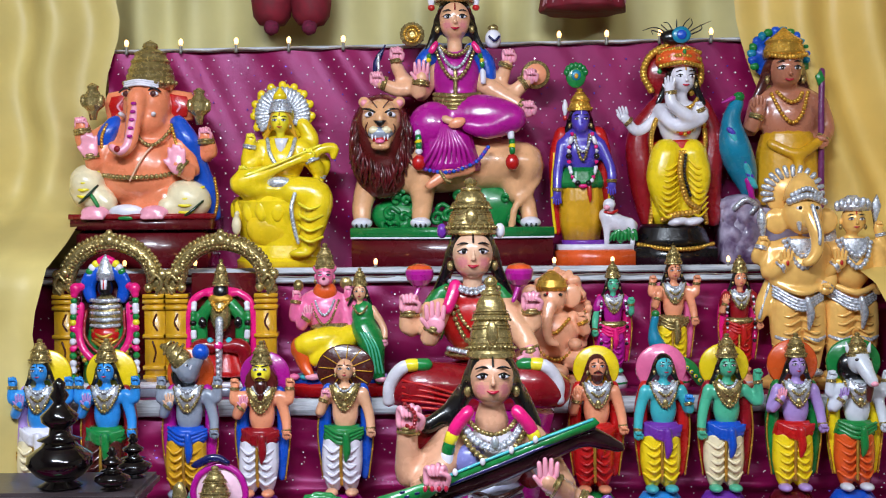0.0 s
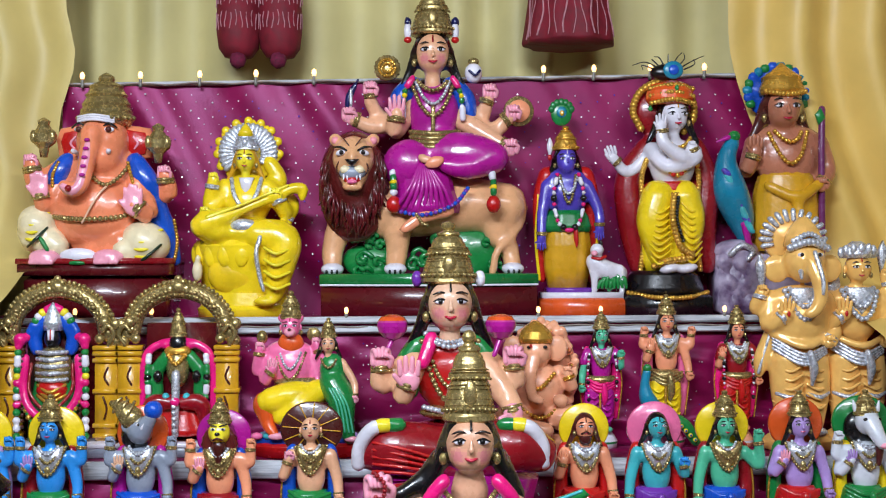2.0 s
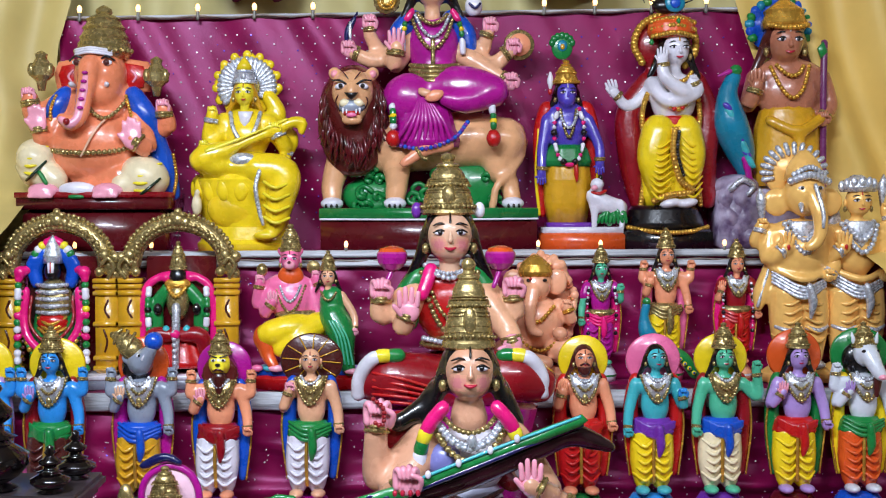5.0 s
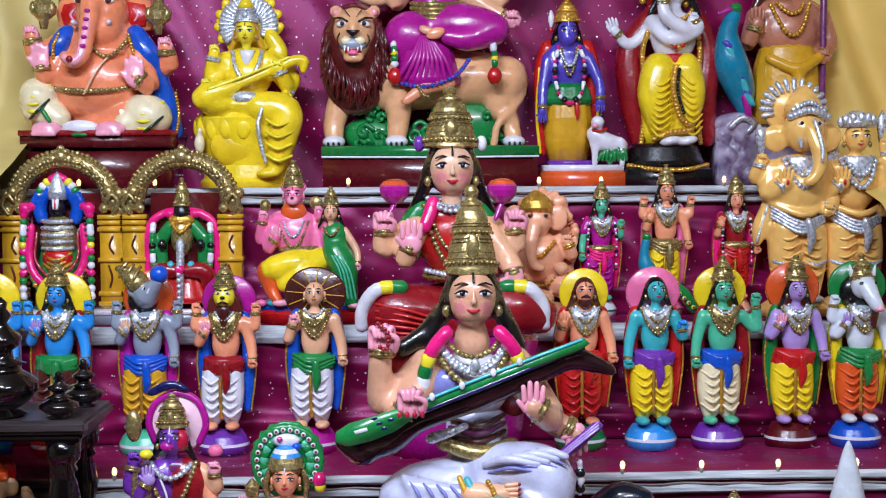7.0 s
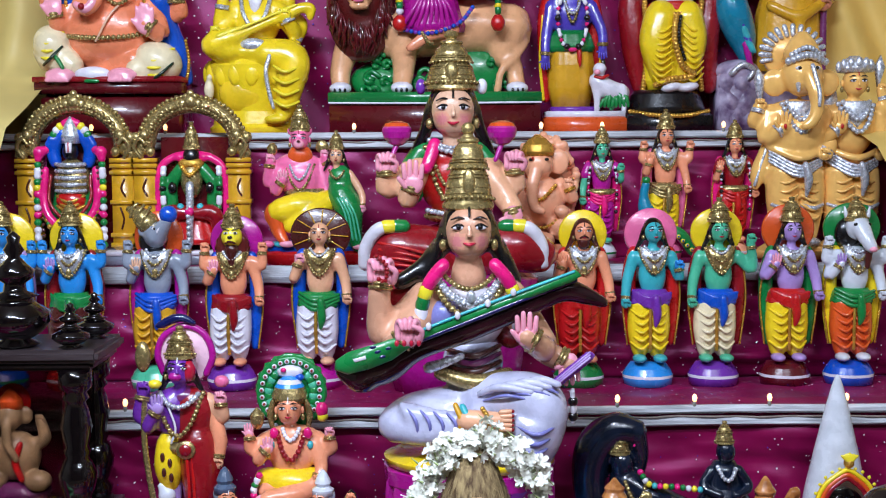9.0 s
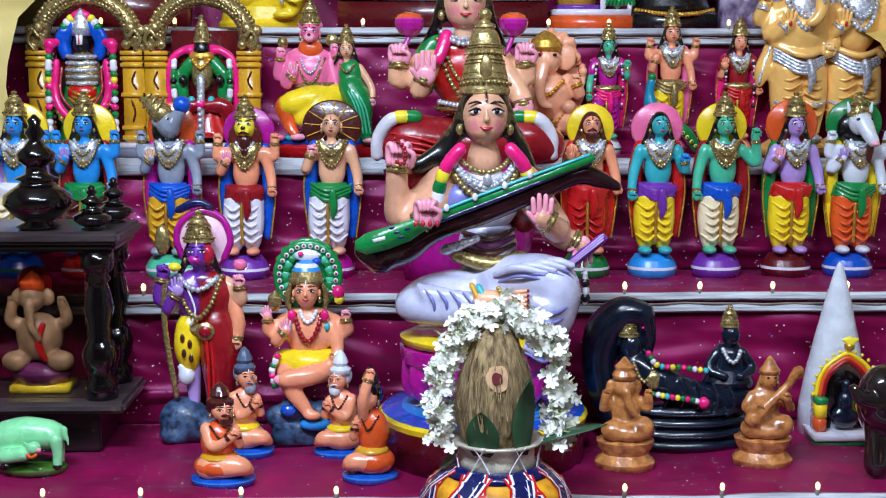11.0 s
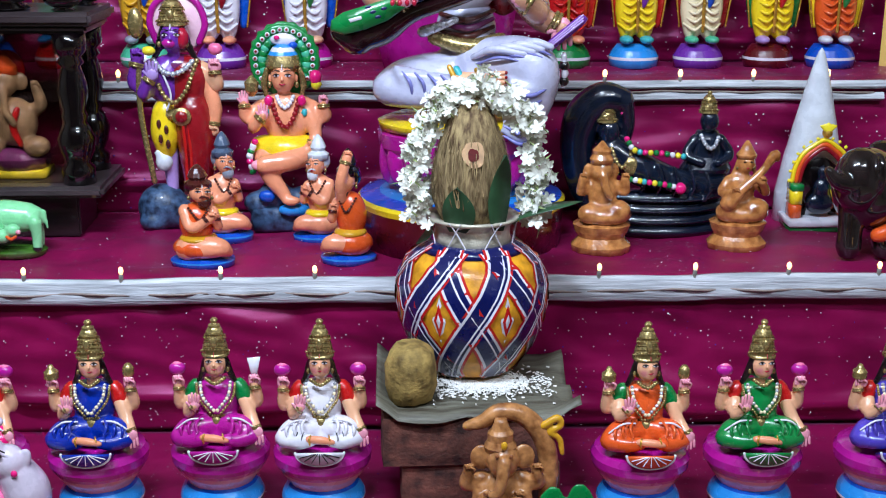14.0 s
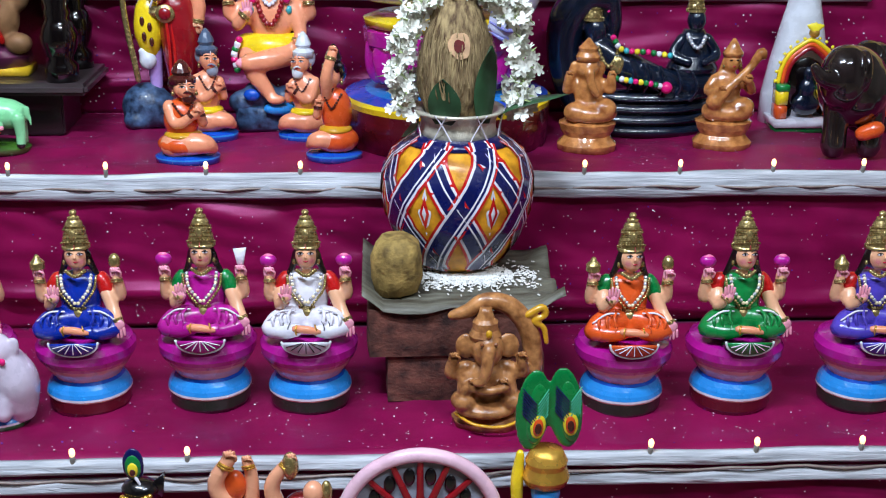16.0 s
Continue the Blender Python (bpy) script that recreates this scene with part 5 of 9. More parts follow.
def lion_god_and_consort():
    f = Figure("seated_pair_figurine", (-0.203, 2.64, 0.96), (545, 757), 0.00122, 0.001228, 0.08)
    f.lathe("red", 545, [(757, 104), (738, 106), (732, 100)], 4, 0.48)
    f.lathe(["blue", "aqua"], 545, [(732, 102), (722, 98), (716, 80)], 4, 0.48, 0.04, 14)
    for k in range(9):
        f.ball(("pink", "aqua", "lilac")[k % 3], 458 + 21 * k, 722, 12, 7, 36, 9)
    f.ball("pink", 516, 602, 40, 40, 8, 28)
    f.ball("pink", 512, 576, 44, 22, 6, 24)
    f.head("pink", 516, 532, 20, 18, hair=None, mark="crimson", blush=False)
    f.ball("palm", 516, 542, 11, 9, 38, 9)
    f.ball("brown", 516, 538, 5, 4, 47, 4)
    for k in (-1, 1):
        f.ball("pink", 516 + 18 * k, 516, 6, 8, 14)
    f.ball("orange", 516, 562, 24, 22, 16, 16)
    f.crown(516, 518, 19, 50, 14)
    f.tube("yellow", [(560, 648, 10, 26), (520, 652, 34, 26), (480, 662, 36, 24)], 14)
    f.tube("yellow", [(560, 645, 20, 24), (530, 670, 44, 20), (500, 690, 46, 14)], 14)
    f.ball("orange", 470, 668, 20, 24, 30, 20)
    f.tube("orange", [(470, 668, 34, 18), (478, 700, 40, 13), (490, 718, 50, 9)])
    f.ball("palm", 494, 722, 16, 7, 54)
    f.lathe("gold", 526, [(634, 38), (628, 42), (620, 38)], 10, 0.7)
    f.arm("pink", [(478, 582, 6, 13), (456, 610, 10, 11), (462, 568, 18, 9)], "palm", 11, False)
    f.arm("pink", [(480, 588, 12, 13), (470, 628, 22, 11), (486, 606, 36, 9)], "palm", 12, True)
    f.arm("pink", [(552, 584, 6, 13), (578, 612, 10, 11), (560, 560, 14, 9)], "palm", 10, False)
    f.arm("pink", [(552, 596, 8, 13), (566, 636, 16, 11), (584, 634, 30, 9)], "palm", 10, False)
    f.ball("gold", 466, 550, 10, 12, 20)
    f.disc("gold", 556, 545, 12, 14, 5)
    f.necklace("gold", 516, 578, 26, 46, 30, 3)
    f.necklace("silver", 516, 578, 18, 28, 32, 3)
    f.head("skin", 583, 563, 15, 30)
    f.crown(583, 552, 14, 36, 28)
    f.ball("leaf", 590, 606, 24, 28, 24, 18)
    f.tube("leaf", [(590, 630, 26, 26), (606, 660, 36, 26), (612, 700, 40, 18), (620, 726, 42, 12)], 14)
    for k in range(4):
        f.tube("mint", [(586 + 5 * k, 640, 56, 2), (600 + 6 * k, 670, 62, 2), (606 + 7 * k, 715, 56, 2)], 6, 4)
    f.arm("skin", [(606, 594, 26, 8), (628, 630, 34, 7), (630, 660, 44, 6)], "palm", 8, False)
    f.necklace("gold", 584, 588, 14, 16, 40, 2.6)
    f.ball("palm", 624, 728, 14, 6, 50)
    f.done("pink lion-faced god seated with green-clad consort, red base")


def peach_elephant_god():
    f = Figure("peach_seated_figurine", (0.307, 2.68, 0.96), (955, 748), 0.00126, 0.001257, 0.08)
    f.lathe("skin_peach", 950, [(748, 70), (730, 74), (718, 64)], 0, 0.6)
    f.disc("skin_peach", 960, 610, 62, -20, 14, 92)
    rnd = random.Random(3)
    for k in range(40):
        a = math.pi * (-0.35 + 1.5 * k / 39)
        f.ball("skin_peach", 958 + rnd.uniform(50, 64) * math.cos(a), 612 - rnd.uniform(76, 92) * math.sin(a), 9, 9, rnd.uniform(-14, 0), 7)
    f.ball("skin_peach", 950, 640, 46, 48, 10, 36)
    f.ball("skin_peach", 945, 575, 28, 30, 26, 26)
    for k in (-1, 1):
        f.ball("skin_peach", 945 + 38 * k, 570, 20, 24, 18, 7)
        f.ball("skin_peach", 948 + 46 * k, 690, 34, 24, 30, 30)
        f.arm("skin_peach", [(948 + 40 * k, 610, 14, 13), (948 + 62 * k, 640, 22, 11), (948 + 50 * k, 612, 34, 10)], "skin_peach", 12, False, bangle="brass")
        f.ball("black", 945 + 14 * k, 568, 4, 3, 50)
    f.tube("skin_peach", [(940, 585, 46, 13), (932, 620, 56, 11), (936, 652, 58, 9), (950, 660, 60, 7)], 12)
    f.tube("skin_peach", [(905, 700, 40, 16), (960, 712, 56, 14)])
    f.ball("skin_peach", 985, 660, 14, 12, 52)
    f.lathe("brass", 945, [(560, 28), (552, 30), (540, 26), (530, 16), (522, 4)], 24, 0.9, 0.04, 12)
    f.beads("brass", [(915, 610, 36), (945, 640, 52), (978, 612, 36)], 4, 1.5)
    f.beads("brass", [(905, 665, 40), (950, 690, 52), (990, 668, 40)], 3.4, 1.5)
    for k in range(13):
        a = math.pi * (-0.3 + 1.4 * k / 12)
        cu, cv = 958 + 54 * math.cos(a), 612 - 78 * math.sin(a)
        f.tube("coral", [(cu + (9 - 1.1 * j) * math.cos(1.1 * j + a), cv + (9 - 1.1 * j) * math.sin(1.1 * j + a), -4 + j, 1.7) for j in range(7)], 6, 4)
        f.ball("brass", cu, cv, 2.2, 2.2, 2)
    f.ball("red", 934, 566, 4, 5, 52)
    f.done("peach seated elephant-headed figurine with gold ornaments and curled frame")


def avatar(f, u, vb, k, skin, halo, sash, dhoti, cape, base, face="human", crown="gold", arms=(), trim="brass", halo_at=(4, -262, 46, 44), legs=None, stripe="white", beard=None, hair="hair", turn=0.0, blouse=None):
    """A slim standing deity on a round stand; sizes are multiples of k."""
    def U(d):
        return u + d * k

    def W(d):
        return vb + d * k
    f.lathe([base, stripe, base, base], u - 6 * k, [(vb, 42 * k), (W(-14), 44 * k), (W(-19), 44 * k), (W(-30), 38 * k), (W(-40), 30 * k)], 0, 0.85)
    if halo:
        f.disc(halo, U(halo_at[0]), W(halo_at[1]), halo_at[2] * k, -16 * k, 8 * k, halo_at[3] * k)
    if halo == "brown":
        for j in range(12):
            a = 2 * math.pi * j / 12 + 0.1
            f.tube("ochre", [(U(halo_at[0] + 8 * math.cos(a)), W(halo_at[1] + 8 * math.sin(a)), -10 * k, 1.0 * k), (U(halo_at[0] + 48 * math.cos(a)), W(halo_at[1] + 43 * math.sin(a)), -10 * k, 1.0 * k)], 6, 3)
    for s in (-1, 1):
        f.ball(skin, U(-6 + 18 * s), W(-46), 13 * k, 8 * k, 22 * k, 20 * k)
        f.tube(legs or dhoti, [(U(-5 + 13 * s), W(-140), 2 * k, 23 * k), (U(-6 + 16 * s), W(-95), 6 * k, 21 * k), (U(-6 + 15 * s), W(-60), 6 * k, 15 * k)], 14)
        for j in range(5):
            f.tube(legs or dhoti, [(U(-6 + 2 * s), W(-128 + 14 * j), 24 * k, 2.4 * k), (U(-6 + 16 * s), W(-118 + 14 * j), 30 * k, 3 * k), (U(-6 + 32 * s), W(-130 + 14 * j), 14 * k, 2.2 * k)], 6, 4)
        if cape:
            f.tube(cape, [(U(31 * s), W(-232), -8 * k, 11 * k), (U(38 * s), W(-190), -12 * k, 13 * k), (U(37 * s), W(-130), -14 * k, 13 * k), (U(34 * s), W(-74), -12 * k, 8 * k)], 10)
            f.tube(trim, [(U(43 * s), W(-215), 1 * k, 1.8 * k), (U(50 * s), W(-150), -5 * k, 1.8 * k), (U(41 * s), W(-70), -5 * k, 1.8 * k)], 6)
    f.tube(trim, [(U(-6), W(-140), 26 * k, 3 * k), (U(-7), W(-100), 28 * k, 3 * k), (U(-6), W(-60), 24 * k, 3 * k)], 8)
    f.lathe(dhoti, u - 5 * k, [(W(-62), 25 * k), (W(-100), 32 * k), (W(-148), 34 * k)], -4 * k, 0.62, 0.04, 12)
    f.lathe(sash, u - 4 * k, [(W(-136), 34 * k), (W(-144), 37 * k), (W(-160), 33 * k), (W(-167), 28 * k)], 2 * k, 0.7, 0.03, 9)
    for j in range(3):
        f.tube(sash, [(U(-35), W(-164 + 7 * j), 12 * k, 3.4 * k), (U(-6), W(-150 + 8 * j), 28 * k, 4 * k), (U(31), W(-160 + 5 * j), 12 * k, 3.4 * k)], 8)
    f.tube(sash, [(U(2), W(-150), 32 * k, 7 * k), (U(4), W(-120), 32 * k, 8 * k), (U(2), W(-102), 30 * k, 4 * k)])
    f.ball(blouse or skin, u, W(-190), 24 * k, 38 * k, 2 * k, 20 * k)
    f.plate("silver" if base not in ("purple", "magenta") else "gold", [(U(d), W(q)) for d, q in ((-24, -240), (-10, -232), (10, -232), (24, -240), (21, -218), (12, -202), (0, -192), (-12, -202), (-21, -218))], 8 * k, 24 * k, 0.25)
    f.ball("gold", u, W(-200), 5 * k, 7 * k, 24 * k, 4 * k)
    f.ball(blouse or skin, u, W(-220), 33 * k, 20 * k, 0, 20 * k)
    if blouse:
        f.lathe("gold", u, [(W(-172), 33 * k), (W(-164), 35 * k), (W(-156), 33 * k)], 2 * k, 0.72)
        for s in (-1, 1):
            f.tube(blouse, [(U(32 * s), W(-226), 2 * k, 13 * k), (U(40 * s), W(-205), 5 * k, 13 * k)])
            f.beads(["white", "black", "white", "hot_pink"], [(U(30 * s), W(-225), 18 * k), (U(34 * s), W(-180), 20 * k), (U(32 * s), W(-110), 22 * k)], 5 * k, 1.1)
    f.necklace("gold", u, W(-238), 20 * k, 26 * k, 19 * k, 3 * k)
    f.necklace("silver", u, W(-240), 16 * k, 14 * k, 20 * k, 3 * k)
    f.necklace("gold", u, W(-238), 26 * k, 46 * k, 18 * k, 3.2 * k)
    for s, elbow, hnd, hw, open_palm, col in arms:
        f.arm(skin, [(U(32 * s), W(-224), 2 * k, 11 * k), (U(elbow[0]), W(elbow[1]), 6 * k, 9.5 * k), (U(hnd[0]), W(hnd[1]), hw * k, 8 * k)], col or skin, 11 * k, open_palm)
    if face == "human":
        f.head(skin, u, W(-265), 19 * k, 8 * k, turn, hair=hair, mark="black" if skin != "skin" else "crimson", blush=False, beard=beard)
    elif face == "boar":
        f.ball("hair", U(-8), W(-258), 26 * k, 28 * k, -6 * k, 20 * k)
        f.ball(skin, U(0), W(-266), 22 * k, 24 * k, 8 * k, 20 * k)
        f.tube(skin, [(U(2), W(-262), 14 * k, 19 * k), (U(16), W(-278), 24 * k, 13 * k), (U(24), W(-287), 30 * k, 10 * k)], 12)
        f.ball("blue", U(26), W(-298), 16 * k, 16 * k, 28 * k)
        f.tube("white", [(U(8), W(-268), 32 * k, 3 * k), (U(16), W(-284), 34 * k, 2 * k)], 6, 3)
        f.ball("white", U(2), W(-274), 5 * k, 3.4 * k, 28 * k, 3 * k)
        f.ball("black", U(3), W(-274), 2.6 * k, 2.6 * k, 31 * k, 2 * k)
        f.ball(skin, U(-24), W(-272), 7 * k, 11 * k, 10 * k, 5 * k)
    elif face == "lion":
        f.ball("mane", u, W(-250), 30 * k, 36 * k, -2 * k, 18 * k)
        for j in range(16):
            a = 2 * math.pi * j / 16
            f.tube("mane", [(U(22 * math.cos(a)), W(-252 - 24 * math.sin(a)), 10 * k, 7 * k), (U(30 * math.cos(a)), W(-246 - 30 * math.sin(a)), 6 * k, 3 * k)], 6, 3)
        f.tube("brown", [(u, W(-244), 18 * k, 14 * k), (u, W(-215), 20 * k, 6 * k)])
        f.ball("lemon", u, W(-266), 19 * k, 21 * k, 12 * k, 18 * k)
        f.ball("lemon", u, W(-258), 12 * k, 9 * k, 28 * k, 8 * k)
        f.ball("black", u, W(-263), 4.5 * k, 3 * k, 36 * k, 3 * k)
        f.tube("brown", [(U(-8), W(-253), 33 * k, 1.6 * k), (u, W(-256), 37 * k, 1.8 * k), (U(8), W(-253), 33 * k, 1.6 * k)], 6, 3)
        for s in (-1, 1):
            f.ball("white", U(8 * s), W(-271), 4.4 * k, 2.6 * k, 27 * k, 2.4 * k)
            f.ball("black", U(8 * s), W(-271), 2.2 * k, 2.2 * k, 29 * k, 1.6 * k)
            f.tube("black", [(U(3 * s), W(-276), 27 * k, 1.2 * k), (U(14 * s), W(-279), 24 * k, 1.2 * k)], 5, 2)
    elif face == "horse":
        f.ball("hair", U(-6), W(-262), 28 * k, 30 * k, -8 * k, 16 * k)
        f.ball(skin, U(2), W(-272), 21 * k, 24 * k, 8 * k, 19 * k)
        f.tube(skin, [(U(4), W(-270), 16 * k, 18 * k), (U(10), W(-248), 32 * k, 13 * k), (U(16), W(-234), 38 * k, 11 * k)], 12)
        f.ball("palm", U(17), W(-230), 9 * k, 6 * k, 46 * k, 6 * k)
        f.tube("brown", [(U(14), W(-226), 30 * k, 8 * k), (U(14), W(-200), 26 * k, 5 * k)])
        for s in (-1, 1):
            f.ball("black", U(4 + 11 * s), W(-274), 4.5 * k, 3 * k, 26 * k, 3 * k)
            f.tube(skin, [(U(2 + 18 * s), W(-290), 4 * k, 6 * k), (U(2 + 22 * s), W(-306), 4 * k, 3 * k)], 8, 3)
    if crown and face != "boar":
        f.crown(u, W(-281), 19 * k, 44 * k, 6 * k, crown)
    elif face == "boar":
        f.tube("gold", [(U(-12), W(-284), 6 * k, 20 * k), (U(-26), W(-298), 4 * k, 16 * k), (U(-36), W(-306), 2 * k, 11 * k), (U(-46), W(-310), 0, 6 * k)], 14)
        for j in range(3):
            f.tube("gold", [(U(-20 - 11 * j), W(-278 - 9 * j), 20 * k - 5 * j, 3 * k), (U(-14 - 11 * j), W(-296 - 8 * j), 22 * k - 5 * j, 3 * k), (U(-8 - 11 * j), W(-312 - 3 * j), 10 * k, 3 * k)], 6, 4)


peach_elephant_god()
lion_god_and_consort()


def small_attendant(u, place, k, label, **kw):
    f = Figure("small_standing_figurine", place, (u, 750), 0.00126, 0.001258, 0.085)
    avatar(f, u, 750, k, **kw)
    f.done(label, "figurine", "small standing figurines")
    return f


RIGHT_UP = (-1, (-44, -182), (-36, -212), 18, True, None)
LEFT_DOWN = (1, (44, -180), (46, -150), 14, False, None)
LEFT_UP = (1, (46, -190), (44, -222), 16, False, None)
RIGHT_DOWN = (-1, (-44, -180), (-48, -140), 14, False, None)
BACK_ARMS = ((-1, (-50, -215), (-48, -246), 6, False, None), (1, (50, -215), (52, -246), 6, False, None))

small_attendant(1065, (0.445, 2.69, 0.96), 0.75, "small green-faced standing goddess figurine in pink sari", skin="mint", blouse="magenta", halo=None, sash="hot_pink", dhoti="magenta", cape="hot_pink", base="white", stripe="green", arms=(LEFT_UP, RIGHT_DOWN))
small_attendant(1180, (0.591, 2.69, 0.96), 0.84, "small four-armed standing god figurine in yellow dhoti", skin="skin_orange", halo=None, sash="gold", dhoti="yellow", cape="pink", base="pink", stripe="green", arms=(RIGHT_UP, LEFT_DOWN, *BACK_ARMS))
small_attendant(1305, (0.75, 2.69, 0.96), 0.78, "small standing goddess figurine in red sari", skin="skin_orange", blouse="crimson", halo=None, sash="red", dhoti="red", cape="hot_pink", base="skin_peach", stripe="white", arms=(RIGHT_UP, LEFT_DOWN))


def small_peacock():
    f = Figure("small_peacock_figurine", (0.591, 2.66, 0.96), (1180, 750), 0.00126, 0.001258, 0.085)
    f.tube("peacock", [(1140, 612, 8, 8), (1136, 635, 8, 9), (1142, 662, 6, 15), (1168, 690, 0, 12)], 12)
    f.ball("leaf", 1140, 606, 9, 8, 10)
    f.tube("leaf", [(1172, 690, 2, 10), (1205, 705, 4, 12), (1226, 735, 4, 10)])
    for j in range(5):
        f.ball("lemon", 1190 + 8 * j, 700 + 8 * j, 4, 4, 16, 3)
        f.ball("blue", 1190 + 8 * j, 700 + 8 * j, 2, 2, 19, 2)
    f.tube("black", [(1150, 680, 4, 3), (1152, 715, 4, 3), (1152, 748, 4, 4)])
    f.done("small blue and green peacock figurine beside the standing god")


small_peacock()


def golden_pair_figure(u, base, vt, elephant, label):
    f = Figure("golden_standing_figurine", base, (u, 745), 0.00128, 0.001255, 0.055)
    f.lathe("gold_satin", u, [(745, 66), (730, 64), (716, 44), (708, 30)], 0, 0.7, 0.05, 7)
    for s in (-1, 1):
        f.tube("gold_satin", [(u + 20 * s, 590, 4, 32), (u + 26 * s, 640, 8, 26), (u + 24 * s, 705, 8, 17)], 14)
        f.ball("silver", u + 25 * s, 716, 18, 9, 20, 20)
        for j in range(5):
            f.tube("gold_satin", [(u + 4 * s, 600 + 16 * j, 34, 2.6), (u + 26 * s, 610 + 16 * j, 36, 3), (u + 48 * s, 598 + 16 * j, 12, 2.4)], 6, 4)
        f.tube("silver", [(u + 6 * s, 650, 32, 4), (u + 26 * s, 655, 36, 4), (u + 44 * s, 648, 22, 4)], 8)
    f.tube("gold_satin", [(u - 44, 540, -4, 14), (u - 62, 590, -4, 16), (u - 68, 615, -2, 8)])
    f.tube("silver", [(u - 52, 545, 8, 3), (u - 72, 612, 8, 3)], 6)
    f.ball("gold_satin", u, 520 if elephant else 510, 52 if elephant else 40, 52, 8, 38 if elephant else 28)
    f.ball("gold_satin", u, 485, 54 if elephant else 46, 28, 4, 28)
    for j in range(4):
        f.tube("silver", [(u - 50, 552 + 6 * j, 20, 2.6), (u - 4, 580 + 6 * j, 44, 3.4), (u + 40, 566 + 4 * j, 26, 2.6)], 7)
    f.tube("gold_satin", [(u - 52, 545, 18, 6), (u, 566, 42, 7), (u + 48, 548, 18, 6)])
    f.tube("silver", [(u + 6, 578, 48, 6), (u + 12, 605, 46, 8), (u + 10, 632, 42, 3)], 8)
    f.necklace("silver", u, 466, 32, 54, 34, 5)
    f.necklace("silver", u, 464, 24, 34, 34, 5)
    f.plate("silver", [(u - 26, 464), (u + 26, 464), (u + 14, 496), (u, 514), (u - 14, 496)], 26, 38, 0.2)
    f.arm("gold_satin", [(u - 46, 482, 6, 16), (u - 58, 530, 16, 14), (u - 32, 510, 40, 12)], "gold_satin", 17, True, bangle="silver")
    f.arm("gold_satin", [(u + 46, 482, 6, 16), (u + 58, 540, 14, 14), (u + 44, 560, 30, 12)], "gold_satin", 14, False, bangle="silver")
    f.ball("red", u - 32, 510, 3, 5, 52, 2)
    if elephant:
        f.arm("gold_satin", [(u - 48, 478, 0, 14), (u - 76, 500, 4, 12), (u - 68, 470, 14, 11)], "gold_satin", 13, False, bangle="silver")
        f.tube("silver", [(u - 68, 460, 18, 4), (u - 70, 425, 18, 9), (u - 72, 408, 18, 3)])
        f.ball("gold_satin", u + 4, 416, 36, 40, 24, 32)
        for s in (-1, 1):
            f.ball("gold_satin", u + 4 + 46 * s, 430, 24, 26, 14, 8, 20 * s)
            f.ball("white", u + 6 + 15 * s, 408, 7, 4, 50, 4)
            f.ball("black", u + 6 + 15 * s, 408, 3.4, 3.4, 53, 3)
            f.tube("silver", [(u + 8 + 18 * s, 436, 48, 5), (u + 8 + 20 * s, 448, 58, 3)], 8, 3)
        f.tube("gold_satin", [(u + 8, 418, 50, 15), (u + 16, 450, 62, 14), (u + 18, 480, 66, 12), (u + 10, 502, 66, 11), (u - 2, 510, 66, 9)], 14)
        f.tube("silver", [(u + 9, 405, 65, 4), (u + 18, 450, 76, 4), (u + 18, 476, 78, 3)], 8)
        f.disc("gold_satin", u - 6, 375, 52, -10, 10, 46)
        for j in range(15):
            a = math.pi * (-0.1 + 1.2 * j / 14)
            f.tube("silver", [(u - 6 + 40 * math.cos(a), 376 - 34 * math.sin(a), -2, 4), (u - 6 + 56 * math.cos(a), 374 - 48 * math.sin(a), -4, 5)], 7, 3)
        f.lathe("gold_satin", u + 4, [(392, 34), (372, 30), (356, 22), (340, 8)], 18, 0.9, 0.03, 10)
        f.beads("silver", [(u - 28, 396, 42), (u + 4, 386, 56), (u + 38, 396, 42)], 7, 1.0)
        f.beads("silver", [(u - 22, 384, 40), (u + 4, 372, 52), (u + 32, 384, 40)], 5, 1.1)
    else:
        f.head("gold_satin", u, 430, 25, 16, mark="red", blush=False, hair=None)
        f.lathe("silver", u, [(412, 27), (404, 30), (394, 27), (388, 16), (382, 8)], 14, 0.9, 0.06, 12)
        for j in range(7):
            a = math.pi * (j + 0.5) / 7
            f.ball("silver", u + 30 * math.cos(a), 404 - 8 * math.sin(a), 6, 10, 14 + 24 * math.sin(a), 5)
        f.arm("gold_satin", [(u + 44, 478, 0, 13), (u + 66, 500, 4, 11), (u + 50, 440, 8, 9)], "gold_satin", 10, False, bangle="silver")
        f.plate("silver", [(u + 44, 440), (u + 38, 400), (u + 48, 380), (u + 56, 402)], 4, 14, 0.2)
        f.disc("silver", u - 40, 460, 14, 4, 8, 26)
    f.done(label, "figurine", "golden standing pair")


golden_pair_figure(1412, (0.88, 2.66, 0.963), 340, True, "golden elephant-headed standing figurine with silver ornaments")
golden_pair_figure(1515, (1.01, 2.67, 0.963), 385, False, "golden standing god figurine with silver crown and sash")


# ---- third step: the row of ten standing figures ----
def row_figure(u, y, label, vb=793, ub=None, **kw):
    f = Figure("standing_deity_figurine", (0.506 + (u - 1135) * 0.001182 - (0.0), y, 0.712), (u, vb), 0.001182, 0.001182, 0.147)
    avatar(f, u, vb, kw.pop("k", 1.04), **kw)
    return f.done(label, "figurine", "row of ten standing deities")


def palms(col):
    return ((-1, (-46, -186), (-30, -208), 24, True, col), LEFT_DOWN)


